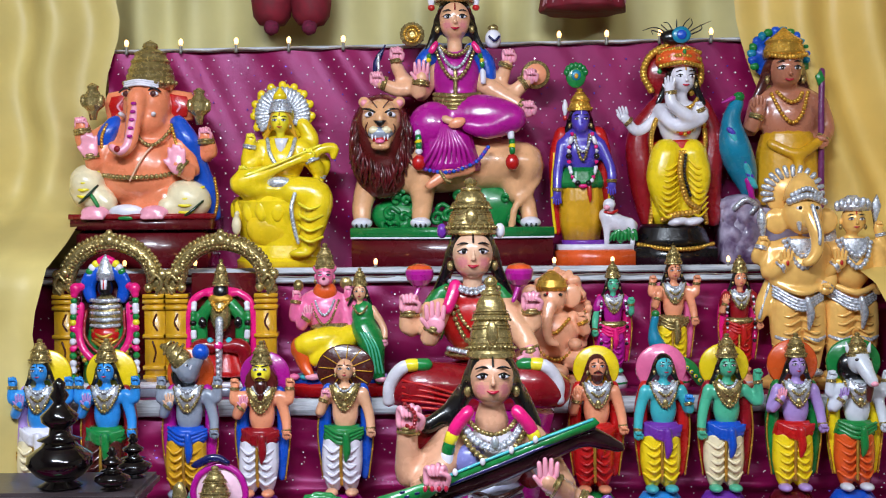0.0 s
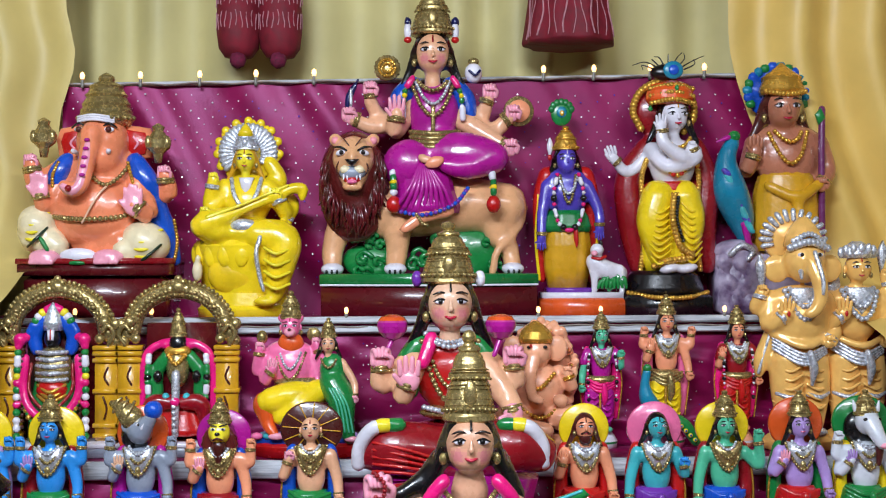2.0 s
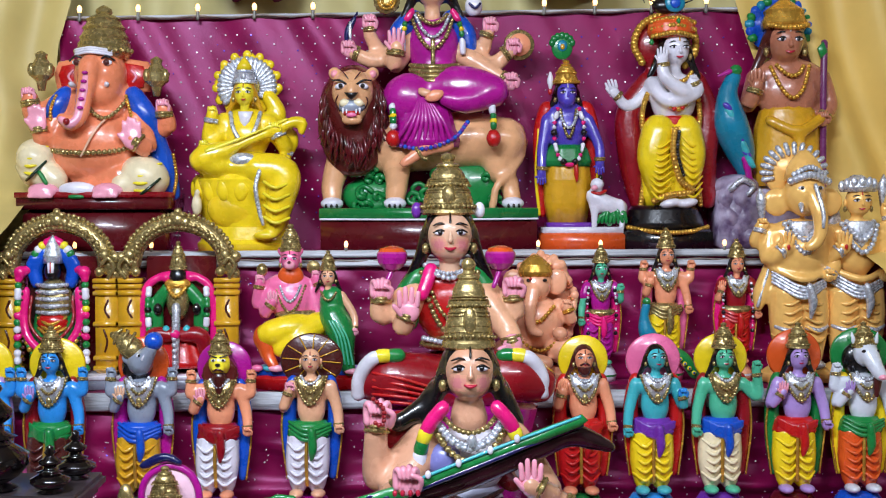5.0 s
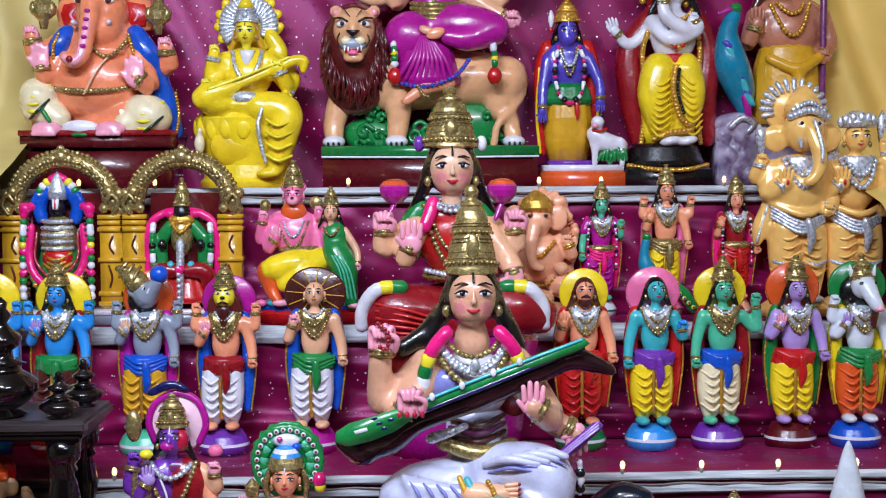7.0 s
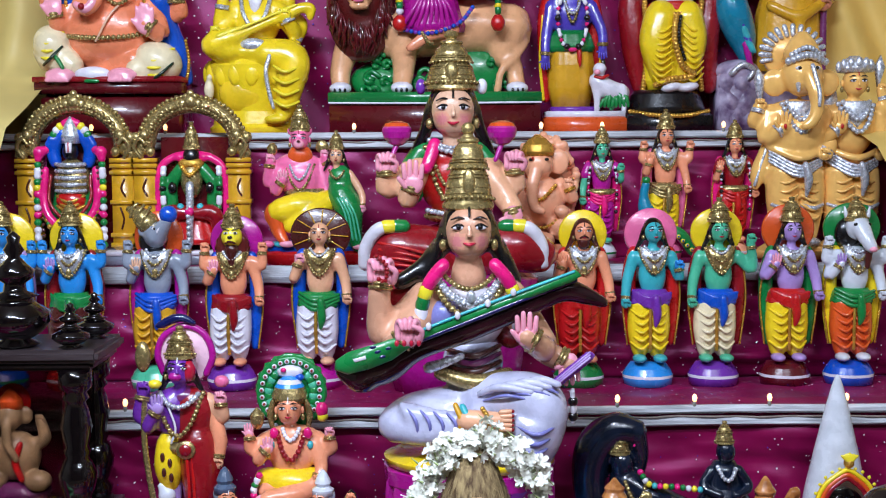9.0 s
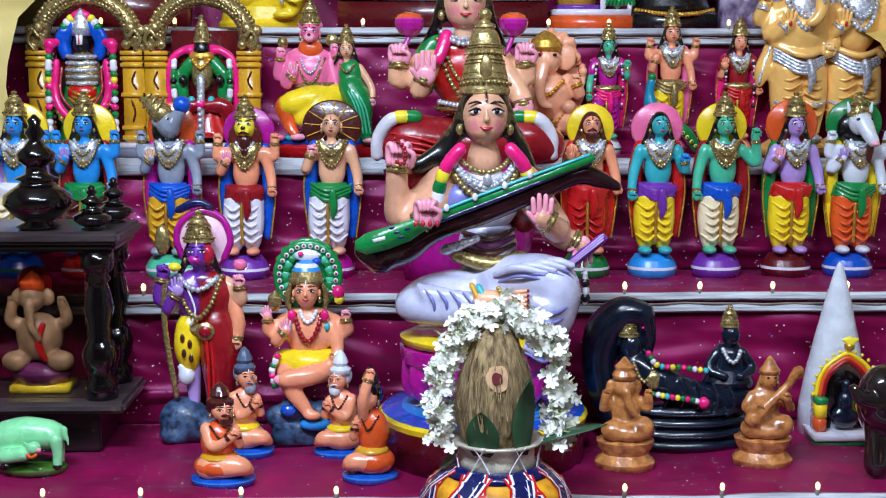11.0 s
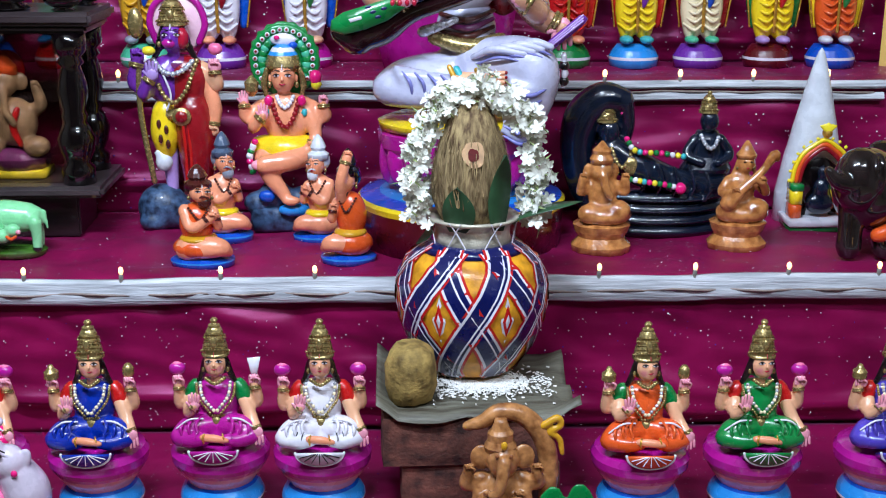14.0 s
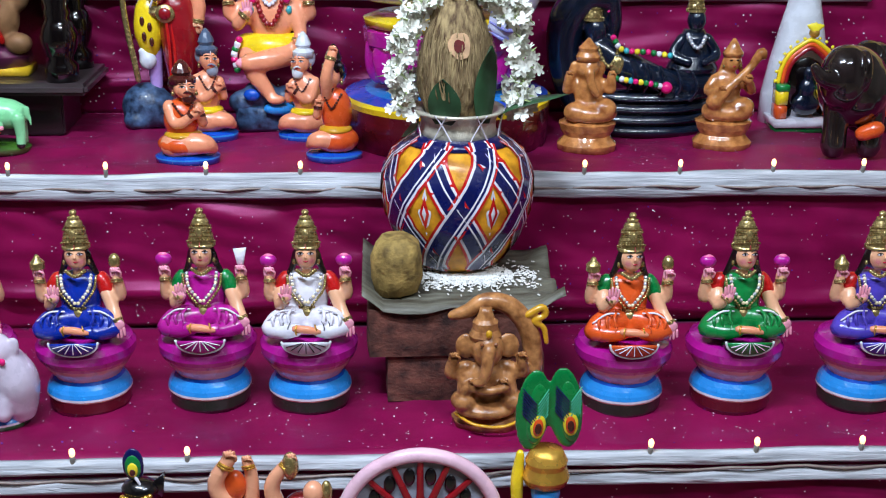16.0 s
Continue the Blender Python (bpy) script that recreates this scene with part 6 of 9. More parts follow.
row_figure(-15, 2.47, "blue standing deity figurine with yellow halo", skin="sky", halo="yellow", sash="white", dhoti="cream", cape="lilac", base="blue", stripe="leaf", arms=(*palms("lilac"), *BACK_ARMS))
row_figure(108, 2.47, "blue four-armed standing deity figurine with green sash", skin="sky", halo="yellow", sash="leaf", dhoti="brown", cape="crimson", base="red", stripe="white", arms=(*palms("lilac"), *BACK_ARMS))
row_figure(262, 2.46, "grey boar-faced standing deity figurine with blue orb", skin="grey", halo="orange", sash="blue", dhoti="ochre", cape="magenta", base="mint", face="boar", crown="gold", arms=(*palms("skin_pale"), *BACK_ARMS), halo_at=(0, -262, 42, 46))
row_figure(397, 2.46, "lion-faced standing deity figurine with magenta halo", skin="skin_orange", halo="magenta", sash="crimson", dhoti="lemon", legs="white", cape="blue", base="purple", face="lion", arms=(*palms("palm"), *BACK_ARMS), k=1.02)
row_figure(552, 2.46, "standing youth figurine under a brown parasol", skin="skin", halo="brown", sash="leaf", dhoti="lilac", legs="white", cape="blue", base="magenta", crown=None, hair=None, arms=((-1, (-46, -186), (-34, -220), 20, False, "palm"), LEFT_DOWN), halo_at=(0, -266, 52, 46))
row_figure(1022, 2.46, "red-robed bearded standing sage figurine with yellow halo", skin="skin_orange", halo="yellow", sash="red", dhoti="red", cape="red", base="green", crown=None, hair="brown", beard="brown", arms=(RIGHT_UP, LEFT_DOWN), halo_at=(2, -264, 42, 42))
row_figure(1147, 2.46, "green-skinned standing prince figurine with pink halo", skin="aqua", halo="pink", sash="purple", dhoti="yellow", cape="red", base="sky", crown=None, arms=(RIGHT_DOWN, (1, (46, -185), (42, -205), 20, False, "sky")), halo_at=(0, -264, 46, 44), turn=0.1)
row_figure(1266, 2.46, "mint-skinned standing deity figurine with blue sash", skin="mint", halo="yellow", sash="blue", dhoti="yellow", legs="cream", cape="crimson", base="purple", arms=(RIGHT_DOWN, (1, (58, -200), (52, -250), 14, False, None)), halo_at=(0, -266, 45, 42))
row_figure(1396, 2.46, "lilac-skinned standing deity figurine with orange halo", skin="lilac", halo="orange", sash="red", dhoti="yellow", cape="green", base="oxblood", arms=(*palms("palm"),), halo_at=(0, -270, 46, 44))
row_figure(1512, 2.46, "white horse-faced standing deity figurine with green halo", skin="silver_white", halo="leaf", sash="leaf", dhoti="orange", cape="yellow", base="blue", face="horse", arms=(*palms("lilac"), *BACK_ARMS), halo_at=(0, -272, 50, 44))


# ---- third step: the red-clad goddess ----
def lotus_goddess():
    f = Figure("red_seated_figurine", (0.097, 2.42, 0.712), (800, 806), 0.00116, 0.00115, 0.06)
    f.lathe("magenta", 805, [(806, 110), (760, 120), (700, 130), (640, 140), (600, 150), (590, 120)], -10, 0.7, 0.04, 12)
    f.ball("crimson", 800, 560, 130, 60, 0, 60)
    f.tube("crimson", [(800, 560, 30, 46), (710, 548, 44, 48), (668, 552, 40, 36)], 16)
    f.tube("crimson", [(800, 560, 30, 46), (900, 545, 44, 48), (945, 556, 40, 38)], 16)
    for k in range(5):
        f.tube("red", [(670, 535 + 12 * k, 78, 3), (720, 545 + 10 * k, 92, 3), (770, 560 + 8 * k, 88, 3)], 6, 4)
    for s in (-1, 1):
        f.beads([c for c in ("leaf", "lemon", "white", "white", "white", "white", "white", "leaf", "lemon") for _ in range(3)], [(800 + 84 * s, 506, 70), (800 + 128 * s, 510, 76), (800 + 152 * s, 540, 66), (800 + 156 * s, 575, 56)], 13, 0.27)
    f.ball("red", 797, 425, 58, 62, 2, 40)
    f.ball("red", 797, 388, 66, 34, 0, 36)
    for s in (-1, 1):
        f.tube("leaf", [(797 + 50 * s, 370, 4, 20), (797 + 70 * s, 410, 4, 24), (797 + 66 * s, 450, 10, 18)])
    f.ball("gold", 797, 488, 50, 14, 8, 42)
    f.beads("silver", [(752, 478, 38), (797, 486, 52), (842, 478, 38)], 5, 1.1)
    f.head("skin_pale", 800, 302, 45, 22, mark="black", blush=True)
    f.crown(798, 266, 45, 108, 18)
    for s in (-1, 1):
        f.ball("purple" if s < 0 else "white", 798 + 54 * s, 258, 11, 16, 14)
    f.arm("skin", [(738, 395, 6, 22), (684, 440, 16, 19), (682, 400, 30, 16)], "palm", 26, False)
    f.arm("skin", [(860, 395, 6, 22), (910, 438, 16, 19), (907, 398, 30, 16)], "palm", 26, False)
    f.arm("skin", [(740, 405, 20, 22), (718, 462, 40, 19), (730, 432, 62, 16)], "palm", 26, True)
    f.arm("skin", [(858, 410, 20, 26), (900, 470, 40, 20), (904, 488, 62, 16)], "palm", 24, True, -1)
    for u in (702, 886):
        f.lathe(["magenta", "magenta", "magenta", "magenta", "petal_high", "orange", "orange"], u, [(364, 5), (360, 14), (350, 23), (340, 26), (333, 26), (330, 24), (324, 20), (320, 8)], 34, 1.0, 0.02, 8)
        f.tube("magenta", [(u, 360, 34, 5), (u - 12, 390, 44, 4)])
    f.tube("hot_pink", [(768, 360, 30, 13), (760, 385, 38, 13), (752, 405, 44, 12)])
    f.necklace("silver", 799, 352, 42, 24, 30, 5)
    f.necklace("silver", 799, 354, 36, 14, 32, 4)
    f.necklace("gold", 800, 360, 50, 110, 34, 5)
    f.necklace("gold", 800, 360, 42, 84, 36, 4)
    f.done("large red-clad four-armed seated goddess figurine with gold crown")


lotus_goddess()


# ---- fourth step: the large goddess with the veena ----
def veena_goddess():
    f = Figure("veena_player_figurine", (0.119, 2.02, 0.454), (835, 1030), 0.001005, 0.000997, 0.15)
    f.lathe(["oxblood", "oxblood", "yellow", "yellow", "blue", "sky"], 832, [(1030, 186), (975, 188), (958, 190), (948, 192), (942, 186), (936, 150), (932, 90)], 0, 0.95)
    f.lathe("magenta", 832, [(940, 100), (900, 118), (850, 150), (825, 152), (812, 120)], 0, 0.8, 0.03, 11)
    for k in range(9):
        a = math.pi * (k + 0.5) / 9
        f.ball("magenta", 832 + 128 * math.cos(a), 878, 26, 52, 104 * math.sin(a), 14)
    f.lathe("yellow", 832, [(818, 150), (806, 152), (798, 130)], 0, 0.8)
    # legs
    f.ball("mist", 825, 738, 124, 50, 0, 70)
    f.tube("mist", [(830, 722, 20, 46), (740, 730, 40, 38), (702, 746, 52, 32)], 18)
    f.tube("mist", [(702, 748, 56, 33), (770, 758, 88, 27), (838, 744, 104, 22)], 18)
    for k in range(5):
        f.tube("mist", [(712 + 22 * k, 710 + 4 * k, 76 + 5 * k, 6), (724 + 22 * k, 728 + 2 * k, 92 + 4 * k, 10), (738 + 20 * k, 764, 92 + 4 * k, 6)], 10, 5)
        f.tube("lavender", [(724 + 22 * k, 720 + 2 * k, 94 + 6 * k, 1.8), (738 + 22 * k, 740 + k, 108 + 5 * k, 3.4), (742 + 21 * k, 772, 98 + 5 * k, 1.6)], 6, 5)
    f.tube("aqua", [(816, 715, 118, 6), (826, 740, 128, 6), (818, 768, 116, 6)], 8)
    f.tube("ochre", [(804, 712, 116, 5), (814, 740, 126, 5), (806, 770, 114, 5)], 8)
    f.tube("skin", [(822, 738, 118, 20), (850, 738, 122, 18), (880, 738, 122, 16)], 12)
    f.beads("brass", [(848, 716, 134), (858, 736, 142), (850, 758, 136)], 4.5, 1.1)
    for k in range(5):
        f.tube("skin", [(880, 724 + 7 * k, 130, 5), (896, 722 + 8 * k, 132, 4)], 6, 3)
        f.ball("crimson", 899, 722 + 8 * k, 3.4, 3.4, 133, 3)
    f.tube("mist", [(850, 704, 40, 42), (920, 702, 80, 46), (950, 718, 92, 46), (944, 765, 90, 44), (934, 802, 84, 36)], 20)
    for k in range(6):
        f.tube("mist", [(900 - k, 738 + 17 * k, 122, 6), (940 - 2 * k, 752 + 17 * k, 136 - 3 * k, 9), (986 - 5 * k, 732 + 17 * k, 112 - 4 * k, 6)], 8, 6)
        f.tube("lavender", [(902 - k, 746 + 17 * k, 125, 2), (940 - 2 * k, 761 + 17 * k, 146 - 3 * k, 3.8), (984 - 5 * k, 741 + 17 * k, 117 - 4 * k, 2)], 6, 6)
    for k in range(4):
        f.tube("mist", [(846 + 24 * k, 694 - 6 * k, 88, 5), (880 + 22 * k, 682 - 4 * k, 116, 8), (930 + 15 * k, 690 - 4 * k, 124, 6)], 8, 5)
        f.tube("lavender", [(852 + 24 * k, 706 - 6 * k, 92, 1.6), (888 + 22 * k, 696 - 4 * k, 124, 3.2), (930 + 15 * k, 704 - 4 * k, 127, 1.6)], 6, 5)
    # body
    f.ball("white", 830, 560, 66, 62, 10, 46)
    f.ball("mist", 838, 640, 54, 60, 8, 42)
    for k in range(4):
        f.tube("plum" if k % 2 else "brown", [(792, 618 + 15 * k, 34, 4), (838, 630 + 14 * k, 54, 6), (884, 612 + 14 * k, 34, 4)], 8, 5)
    f.ball("lavender", 790, 560, 34, 32, 40, 26)
    f.ball("crimson", 720, 545, 50, 72, -16, 22)
    f.ball("crimson", 905, 560, 40, 60, -18, 24)
    f.tube("gold", [(780, 660, 48, 12), (840, 676, 60, 14), (896, 662, 46, 12)])
    f.tube("silver", [(760, 650, 60, 10), (790, 640, 66, 8), (816, 630, 66, 6)])
    # head
    f.head("tan", 830, 412, 48, 34, mark="black", blush=True)
    f.tube("hair", [(782, 430, 0, 16), (755, 470, 6, 18), (712, 500, 14, 16)], 12)
    f.tube("hair", [(880, 430, 0, 16), (896, 470, 6, 18), (915, 500, 8, 12)], 12)
    f.tube("tan", [(830, 460, 18, 25), (830, 492, 18, 34)], 14)
    f.crown(830, 374, 42, 152, 28)
    # garlands
    for s, e in ((-1, 0), (1, 6)):
        f.beads([c for c in ("hot_pink", "hot_pink", "hot_pink", "lemon", "green", "white", "white", "white", "white", "black") for _ in range(3)], [(830 + 42 * s, 470, 62), (830 + 66 * s, 500, 62), (830 + 80 * s, 540 - e, 56), (830 + 86 * s, 590 - e, 48)], 14, 0.32)
    f.necklace("silver", 830, 490, 60, 50, 58, 6)
    f.necklace("gold", 830, 486, 46, 28, 58, 5)
    f.necklace("gold", 830, 492, 66, 70, 56, 6)
    f.necklace("silver", 830, 494, 52, 40, 60, 4.5)
    f.ball("silver", 832, 528, 8, 12, 82, 6)
    # arms
    f.arm("tan", [(760, 520, 10, 30), (686, 590, 24, 28), (676, 540, 40, 22), (680, 490, 50, 19)], "palm", 34, False)
    f.beads("crimson", [(672, 456, 84), (690, 474, 90), (688, 500, 86), (676, 496, 86)], 4, 1.6)
    f.arm("tan", [(764, 540, 24, 28), (700, 616, 76, 25), (726, 592, 122, 19)], "palm", 31, False)
    for k in range(4):
        f.ball("lips", 708 + 12 * k, 606, 4, 5.5, 150, 4)
    f.arm("tan", [(900, 520, 20, 30), (958, 616, 76, 25), (922, 596, 128, 20)], "palm", 26, True)
    f.arm("tan", [(902, 540, 10, 28), (960, 620, 40, 24), (1000, 642, 66, 18)], "palm", 25, True, -1)
    f.tube("purple", [(968, 684, 92, 11), (1000, 656, 96, 11), (1032, 630, 96, 11)], 12)
    for k in range(3):
        f.tube("lilac", [(966, 678 + 4 * k, 104, 2), (1030, 624 + 5 * k, 108, 2)], 6, 3)
    f.beads(["white", "white", "black"], [(1004, 690, 80), (1006, 720, 76), (1006, 752, 70)], 9, 0.9)
    # veena
    f.tube("veena_wood", [(650, 650, 88, 34), (690, 642, 92, 32), (740, 614, 98, 23), (830, 584, 102, 20), (930, 542, 100, 19), (985, 518, 96, 20), (1022, 526, 90, 17), (1058, 540, 84, 10)], 16, 8)
    f.tube("veena_wood", [(622, 652, 90, 22), (648, 662, 94, 32)], 14)
    f.plate("leaf", [(604, 650), (606, 634), (626, 620), (660, 610), (700, 598), (730, 590), (746, 586), (750, 596), (728, 614), (700, 634), (660, 650), (626, 658)], 118, 134, 0.06)
    f.plate("leaf", [(736, 586), (830, 550), (930, 510), (1004, 484), (1014, 494), (1000, 504), (930, 530), (830, 570), (740, 606)], 108, 128, 0.01)
    f.tube("navy", [(740, 604, 124, 4), (830, 569, 126, 4), (930, 529, 124, 4), (1004, 502, 116, 4)], 8, 5)
    f.tube("aqua", [(744, 586, 128, 3), (860, 540, 129, 3), (1000, 488, 127, 3)], 6, 5)
    f.plate("white", [(634, 632), (656, 626), (658, 632), (638, 638)], 130, 135, 0.1)
    for u, v in ((676, 620), (694, 614), (684, 628), (668, 612)):
        f.ball("navy", u, v, 8, 4, 132, 3, -15)
    for u, v in ((760, 578), (808, 560), (858, 540), (900, 522)):
        f.ball("white", u, v, 5, 7, 133, 3)
    f.done("large white-clad seated goddess figurine playing a black-green veena")


veena_goddess()


# ---- fourth step: dark wooden pavilion ----
def turned_pot(name, x, y, z, h, label):
    """A black lacquered pot with a stacked finial."""
    prof = [(0.16, 0), (0.2, 0.02), (0.12, 0.06), (0.22, 0.12), (0.3, 0.22), (0.29, 0.3), (0.17, 0.38), (0.14, 0.42), (0.2, 0.44), (0.1, 0.48), (0.09, 0.55), (0.16, 0.6), (0.17, 0.66), (0.1, 0.72), (0.05, 0.78), (0.09, 0.84), (0.05, 0.9), (0.06, 0.95), (0.01, 1.0)]
    ob = part(name, bm_lathe([(r * h * (1.4 if h < 0.1 else 1.0), q * h) for r, q in prof], 32), ink("lacquer"), None, smooth=True)
    ob.location = (x, y, z)
    return tagged(ob, label, "pot", "black lacquered pots")


smoked = bpy.data.materials.new("smoked_glass")
smoked.use_nodes = True
sg = smoked.node_tree.nodes["Principled BSDF"]
sg.inputs["Base Color"].default_value = (0.4, 0.32, 0.3, 1)
sg.inputs["Transmission Weight"].default_value = 1.0
sg.inputs["Roughness"].default_value = 0.03
sg.inputs["IOR"].default_value = 1.15


def pavilion():
    p = new("wooden_pavilion")
    p.location = (-0.79, 2.1, 0.454)
    bm = bm_box(-0.255, -0.1, 0.392, 0.255, 0.1, 0.416, 0.007)
    part("top_board", bm, blackwood_top, p, "dusty dark wooden board")
    part("top_moulding", bm_box(-0.243, -0.088, 0.378, 0.243, 0.088, 0.393, 0.005), blackwood, p)
    part("bottom_board", bm_box(-0.255, -0.1, 0.082, 0.255, 0.1, 0.104, 0.007), blackwood_top, p, "dusty dark wooden board")
    part("plinth", bm_box(-0.2, -0.06, 0.0, 0.2, 0.075, 0.083, 0.004), blackwood, p)
    prof = [(0.03, 0), (0.03, 0.03), (0.021, 0.04), (0.03, 0.06), (0.034, 0.085), (0.026, 0.105), (0.02, 0.115), (0.024, 0.125), (0.02, 0.135), (0.028, 0.17), (0.022, 0.2), (0.017, 0.215), (0.024, 0.222), (0.019, 0.232), (0.029, 0.242), (0.03, 0.276)]
    for x in (-0.205, 0.205):
        for y in (-0.062, 0.062):
            q = part("pillar", bm_lathe(prof, 24, (0, 0, 0)), ink("lacquer"), p, smooth=True)
            q.location = (x, y, 0.103)
    part("front_pane", bm_box(-0.18, -0.064, 0.104, 0.18, -0.06, 0.378), smoked, p, "smoked glass pane")
    part("side_pane", bm_box(0.203, -0.036, 0.104, 0.207, 0.036, 0.378), smoked, p, "smoked glass pane")
    part("back_panel", bm_box(-0.18, 0.066, 0.104, 0.18, 0.072, 0.378), smoked, p, "smoked glass pane")
    for pane in p.children:
        if "pane" in pane.name:
            pane.visible_shadow = False
    return tagged(p, "dark lacquered wooden pavilion with turned pillars", "pavilion")


pavilion()
turned_pot("black_finial_pot", -0.69, 2.05, 0.871, 0.205, "tall black lacquered pot with stacked finial")
turned_pot("black_finial_pot", -0.588, 2.03, 0.871, 0.08, "small black lacquered pot with finial")
turned_pot("black_finial_pot", -0.575, 2.14, 0.871, 0.085, "small black lacquered pot with finial")
turned_pot("black_finial_pot", -0.86, 2.04, 0.871, 0.09, "small black lacquered pot with finial")


def pavilion_figure():
    f = Figure("ivory_seated_figurine", (-0.71, 2.1, 0.559), (70, 512), 0.00108, 0.0011, 0.2)
    f.box("lemon", 22, 498, 122, 512, -30, 34)
    f.lathe("plum", 70, [(500, 48), (480, 54), (462, 46)], 0, 0.7, 0.04, 9)
    f.ball("tan_figure", 70, 420, 40, 42, 6, 30)
    for s in (-1, 1):
        f.ball("tan_figure", 70 + 38 * s, 462, 24, 18, 22, 20)
        f.arm("tan_figure", [(70 + 34 * s, 400, 4, 13), (70 + 48 * s, 390, 8, 11), (70 + 42 * s, 360, 12, 9)], "tan_figure", 10, False, bangle=None)
        f.ball("tan_figure", 62 + 24 * s, 352, 14, 16, 8, 6)
    f.ball("tan_figure", 62, 352, 22, 26, 14, 22)
    f.tube("tan_figure", [(62, 365, 34, 9), (66, 400, 42, 8), (80, 425, 44, 6)])
    f.tube("red", [(84, 400, 34, 6), (76, 430, 38, 7), (86, 460, 36, 6)])
    f.disc("red", 62, 330, 30, -4, 8, 32)
    f.lathe("orange", 62, [(340, 22), (326, 20), (312, 8), (306, 1)], 10)
    f.done("aged ivory elephant-headed seated figurine with red halo inside pavilion")


pavilion_figure()


def cow_and_calf():
    f = Figure("green_cow_figurine", (-0.683, 1.93, 0.454), (40, 645), 0.00100, 0.00106, 0.29)
    f.lathe("moss", 40, [(645, 58), (636, 60), (630, 50)], 0, 0.6)
    f.tube("jade", [(-8, 585, 0, 28), (30, 580, 0, 30), (74, 582, 0, 26)], 16)
    for u, w in ((86, 18), (80, -14), (-10, 16), (-16, -14)):
        f.tube("jade", [(u, 590, w, 13), (u + 3, 614, w, 10), (u + 2, 634, w, 9)])
        f.ball("black", u + 2, 636, 8, 5, w + 4)
    f.tube("jade", [(-30, 575, 10, 16), (-50, 560, 16, 13)])
    f.tube("jade", [(2, 618, 38, 14), (40, 614, 40, 13)], 12)
    f.ball("jade", 56, 604, 13, 11, 44)
    f.ball("palm", 66, 608, 6, 5, 50)
    f.tube("jade", [(46, 600, 42, 4), (38, 594, 42, 2)], 6, 3)
    f.tube("orange", [(46, 616, 50, 3), (54, 620, 54, 3), (62, 616, 54, 3)], 6, 3)
    f.ball("black", 6, 634, 8, 4, 44)
    f.tube("jade", [(98, 572, 0, 5), (104, 600, 4, 3)], 8, 3)
    f.done("pale green cow figurine nursing a calf")


cow_and_calf()


def half_and_half_god():
    f = Figure("purple_faced_figurine", (-0.411, 2.12, 0.454), (335, 600), 0.0011, 0.001093, 0.2)
    f.ball("rock", 300, 566, 44, 42, 6, 38)
    f.ball("rock", 340, 578, 48, 30, 0, 36)
    f.ball("rock", 286, 590, 26, 20, 24, 26)
    f.ball("silver_white", 308, 486, 16, 18, 18, 14)
    f.ball("silver_white", 300, 470, 8, 9, 22)
    f.tube("crimson", [(356, 390, 6, 34), (364, 450, 8, 34), (364, 520, 6, 26), (362, 560, 8, 18)], 16)
    for k in range(4):
        f.tube("red", [(346 + 8 * k, 410, 40 - 3 * k, 3), (350 + 8 * k, 470, 42 - 3 * k, 3), (348 + 8 * k, 540, 34 - 3 * k, 3)], 6, 4)
    f.tube("yellow", [(316, 396, 8, 26), (312, 435, 12, 26), (312, 465, 10, 18)], 14)
    for u, v in ((306, 420), (318, 430), (308, 446), (320, 455)):
        f.ball("brown", u, v, 4, 8, 37, 3)
    f.tube("lilac", [(316, 465, 4, 16), (318, 520, 4, 12), (318, 552, 8, 10)])
    f.ball("crimson", 352, 345, 40, 46, 4, 28)
    f.ball("purple", 318, 345, 30, 44, 8, 26)
    f.ball("plum", 335, 318, 46, 20, 2, 24)
    f.head("purple", 334, 272, 25, 16, mark="white", blush=False)
    f.ball("lips", 350, 274, 13, 20, 24, 14)
    f.ball("magenta", 330, 284, 14, 10, 36, 8)
    f.crown(334, 252, 25, 56, 12)
    f.disc("rim_pink", 338, 246, 46, -16, 8, 50)
    f.tube("magenta", [(338 + 46 * math.cos(a), 246 - 50 * math.sin(a), -12, 6) for a in (-0.7, 0, 0.8, 1.57, 2.4, 3.1, 3.8)], 10, 7)
    f.tube("navy", [(296, 196, -6, 8), (330, 182, -6, 9), (356, 192, -6, 6)])
    f.arm("purple", [(296, 320, 4, 16), (266, 352, 14, 14), (276, 306, 28, 11)], "purple", 15, False)
    f.arm("purple", [(300, 330, 14, 16), (280, 372, 26, 13), (302, 336, 44, 10)], "lilac", 14, True)
    f.arm("skin", [(378, 324, 4, 15), (404, 356, 12, 12), (402, 322, 24, 10)], "palm", 14, False)
    f.arm("skin_orange", [(380, 334, 4, 15), (398, 390, 12, 13), (394, 432, 16, 10)], "skin", 12, False)
    f.tube("gold", [(278, 300, 30, 5), (276, 400, 30, 5), (292, 520, 30, 5)])
    f.ball("gold", 276, 250, 13, 26, 28, 10)
    f.ball("lemon", 296, 296, 13, 10, 34)
    f.ball("pink", 404, 292, 14, 12, 22)
    f.lathe("gold", 340, [(408, 44), (400, 46), (390, 42)], 6, 0.7)
    f.disc("gold", 346, 408, 16, 42, 6)
    f.disc("crimson", 346, 408, 10, 46, 5)
    f.necklace("silver", 334, 310, 34, 26, 30, 5)
    f.necklace("gold", 334, 312, 38, 72, 30, 4.5)
    f.tube("white", [(316, 330, 38, 2), (330, 370, 42, 2), (322, 396, 40, 2)], 6, 4)
    f.done("standing half-purple half-red deity figurine on blue rock")


half_and_half_god()


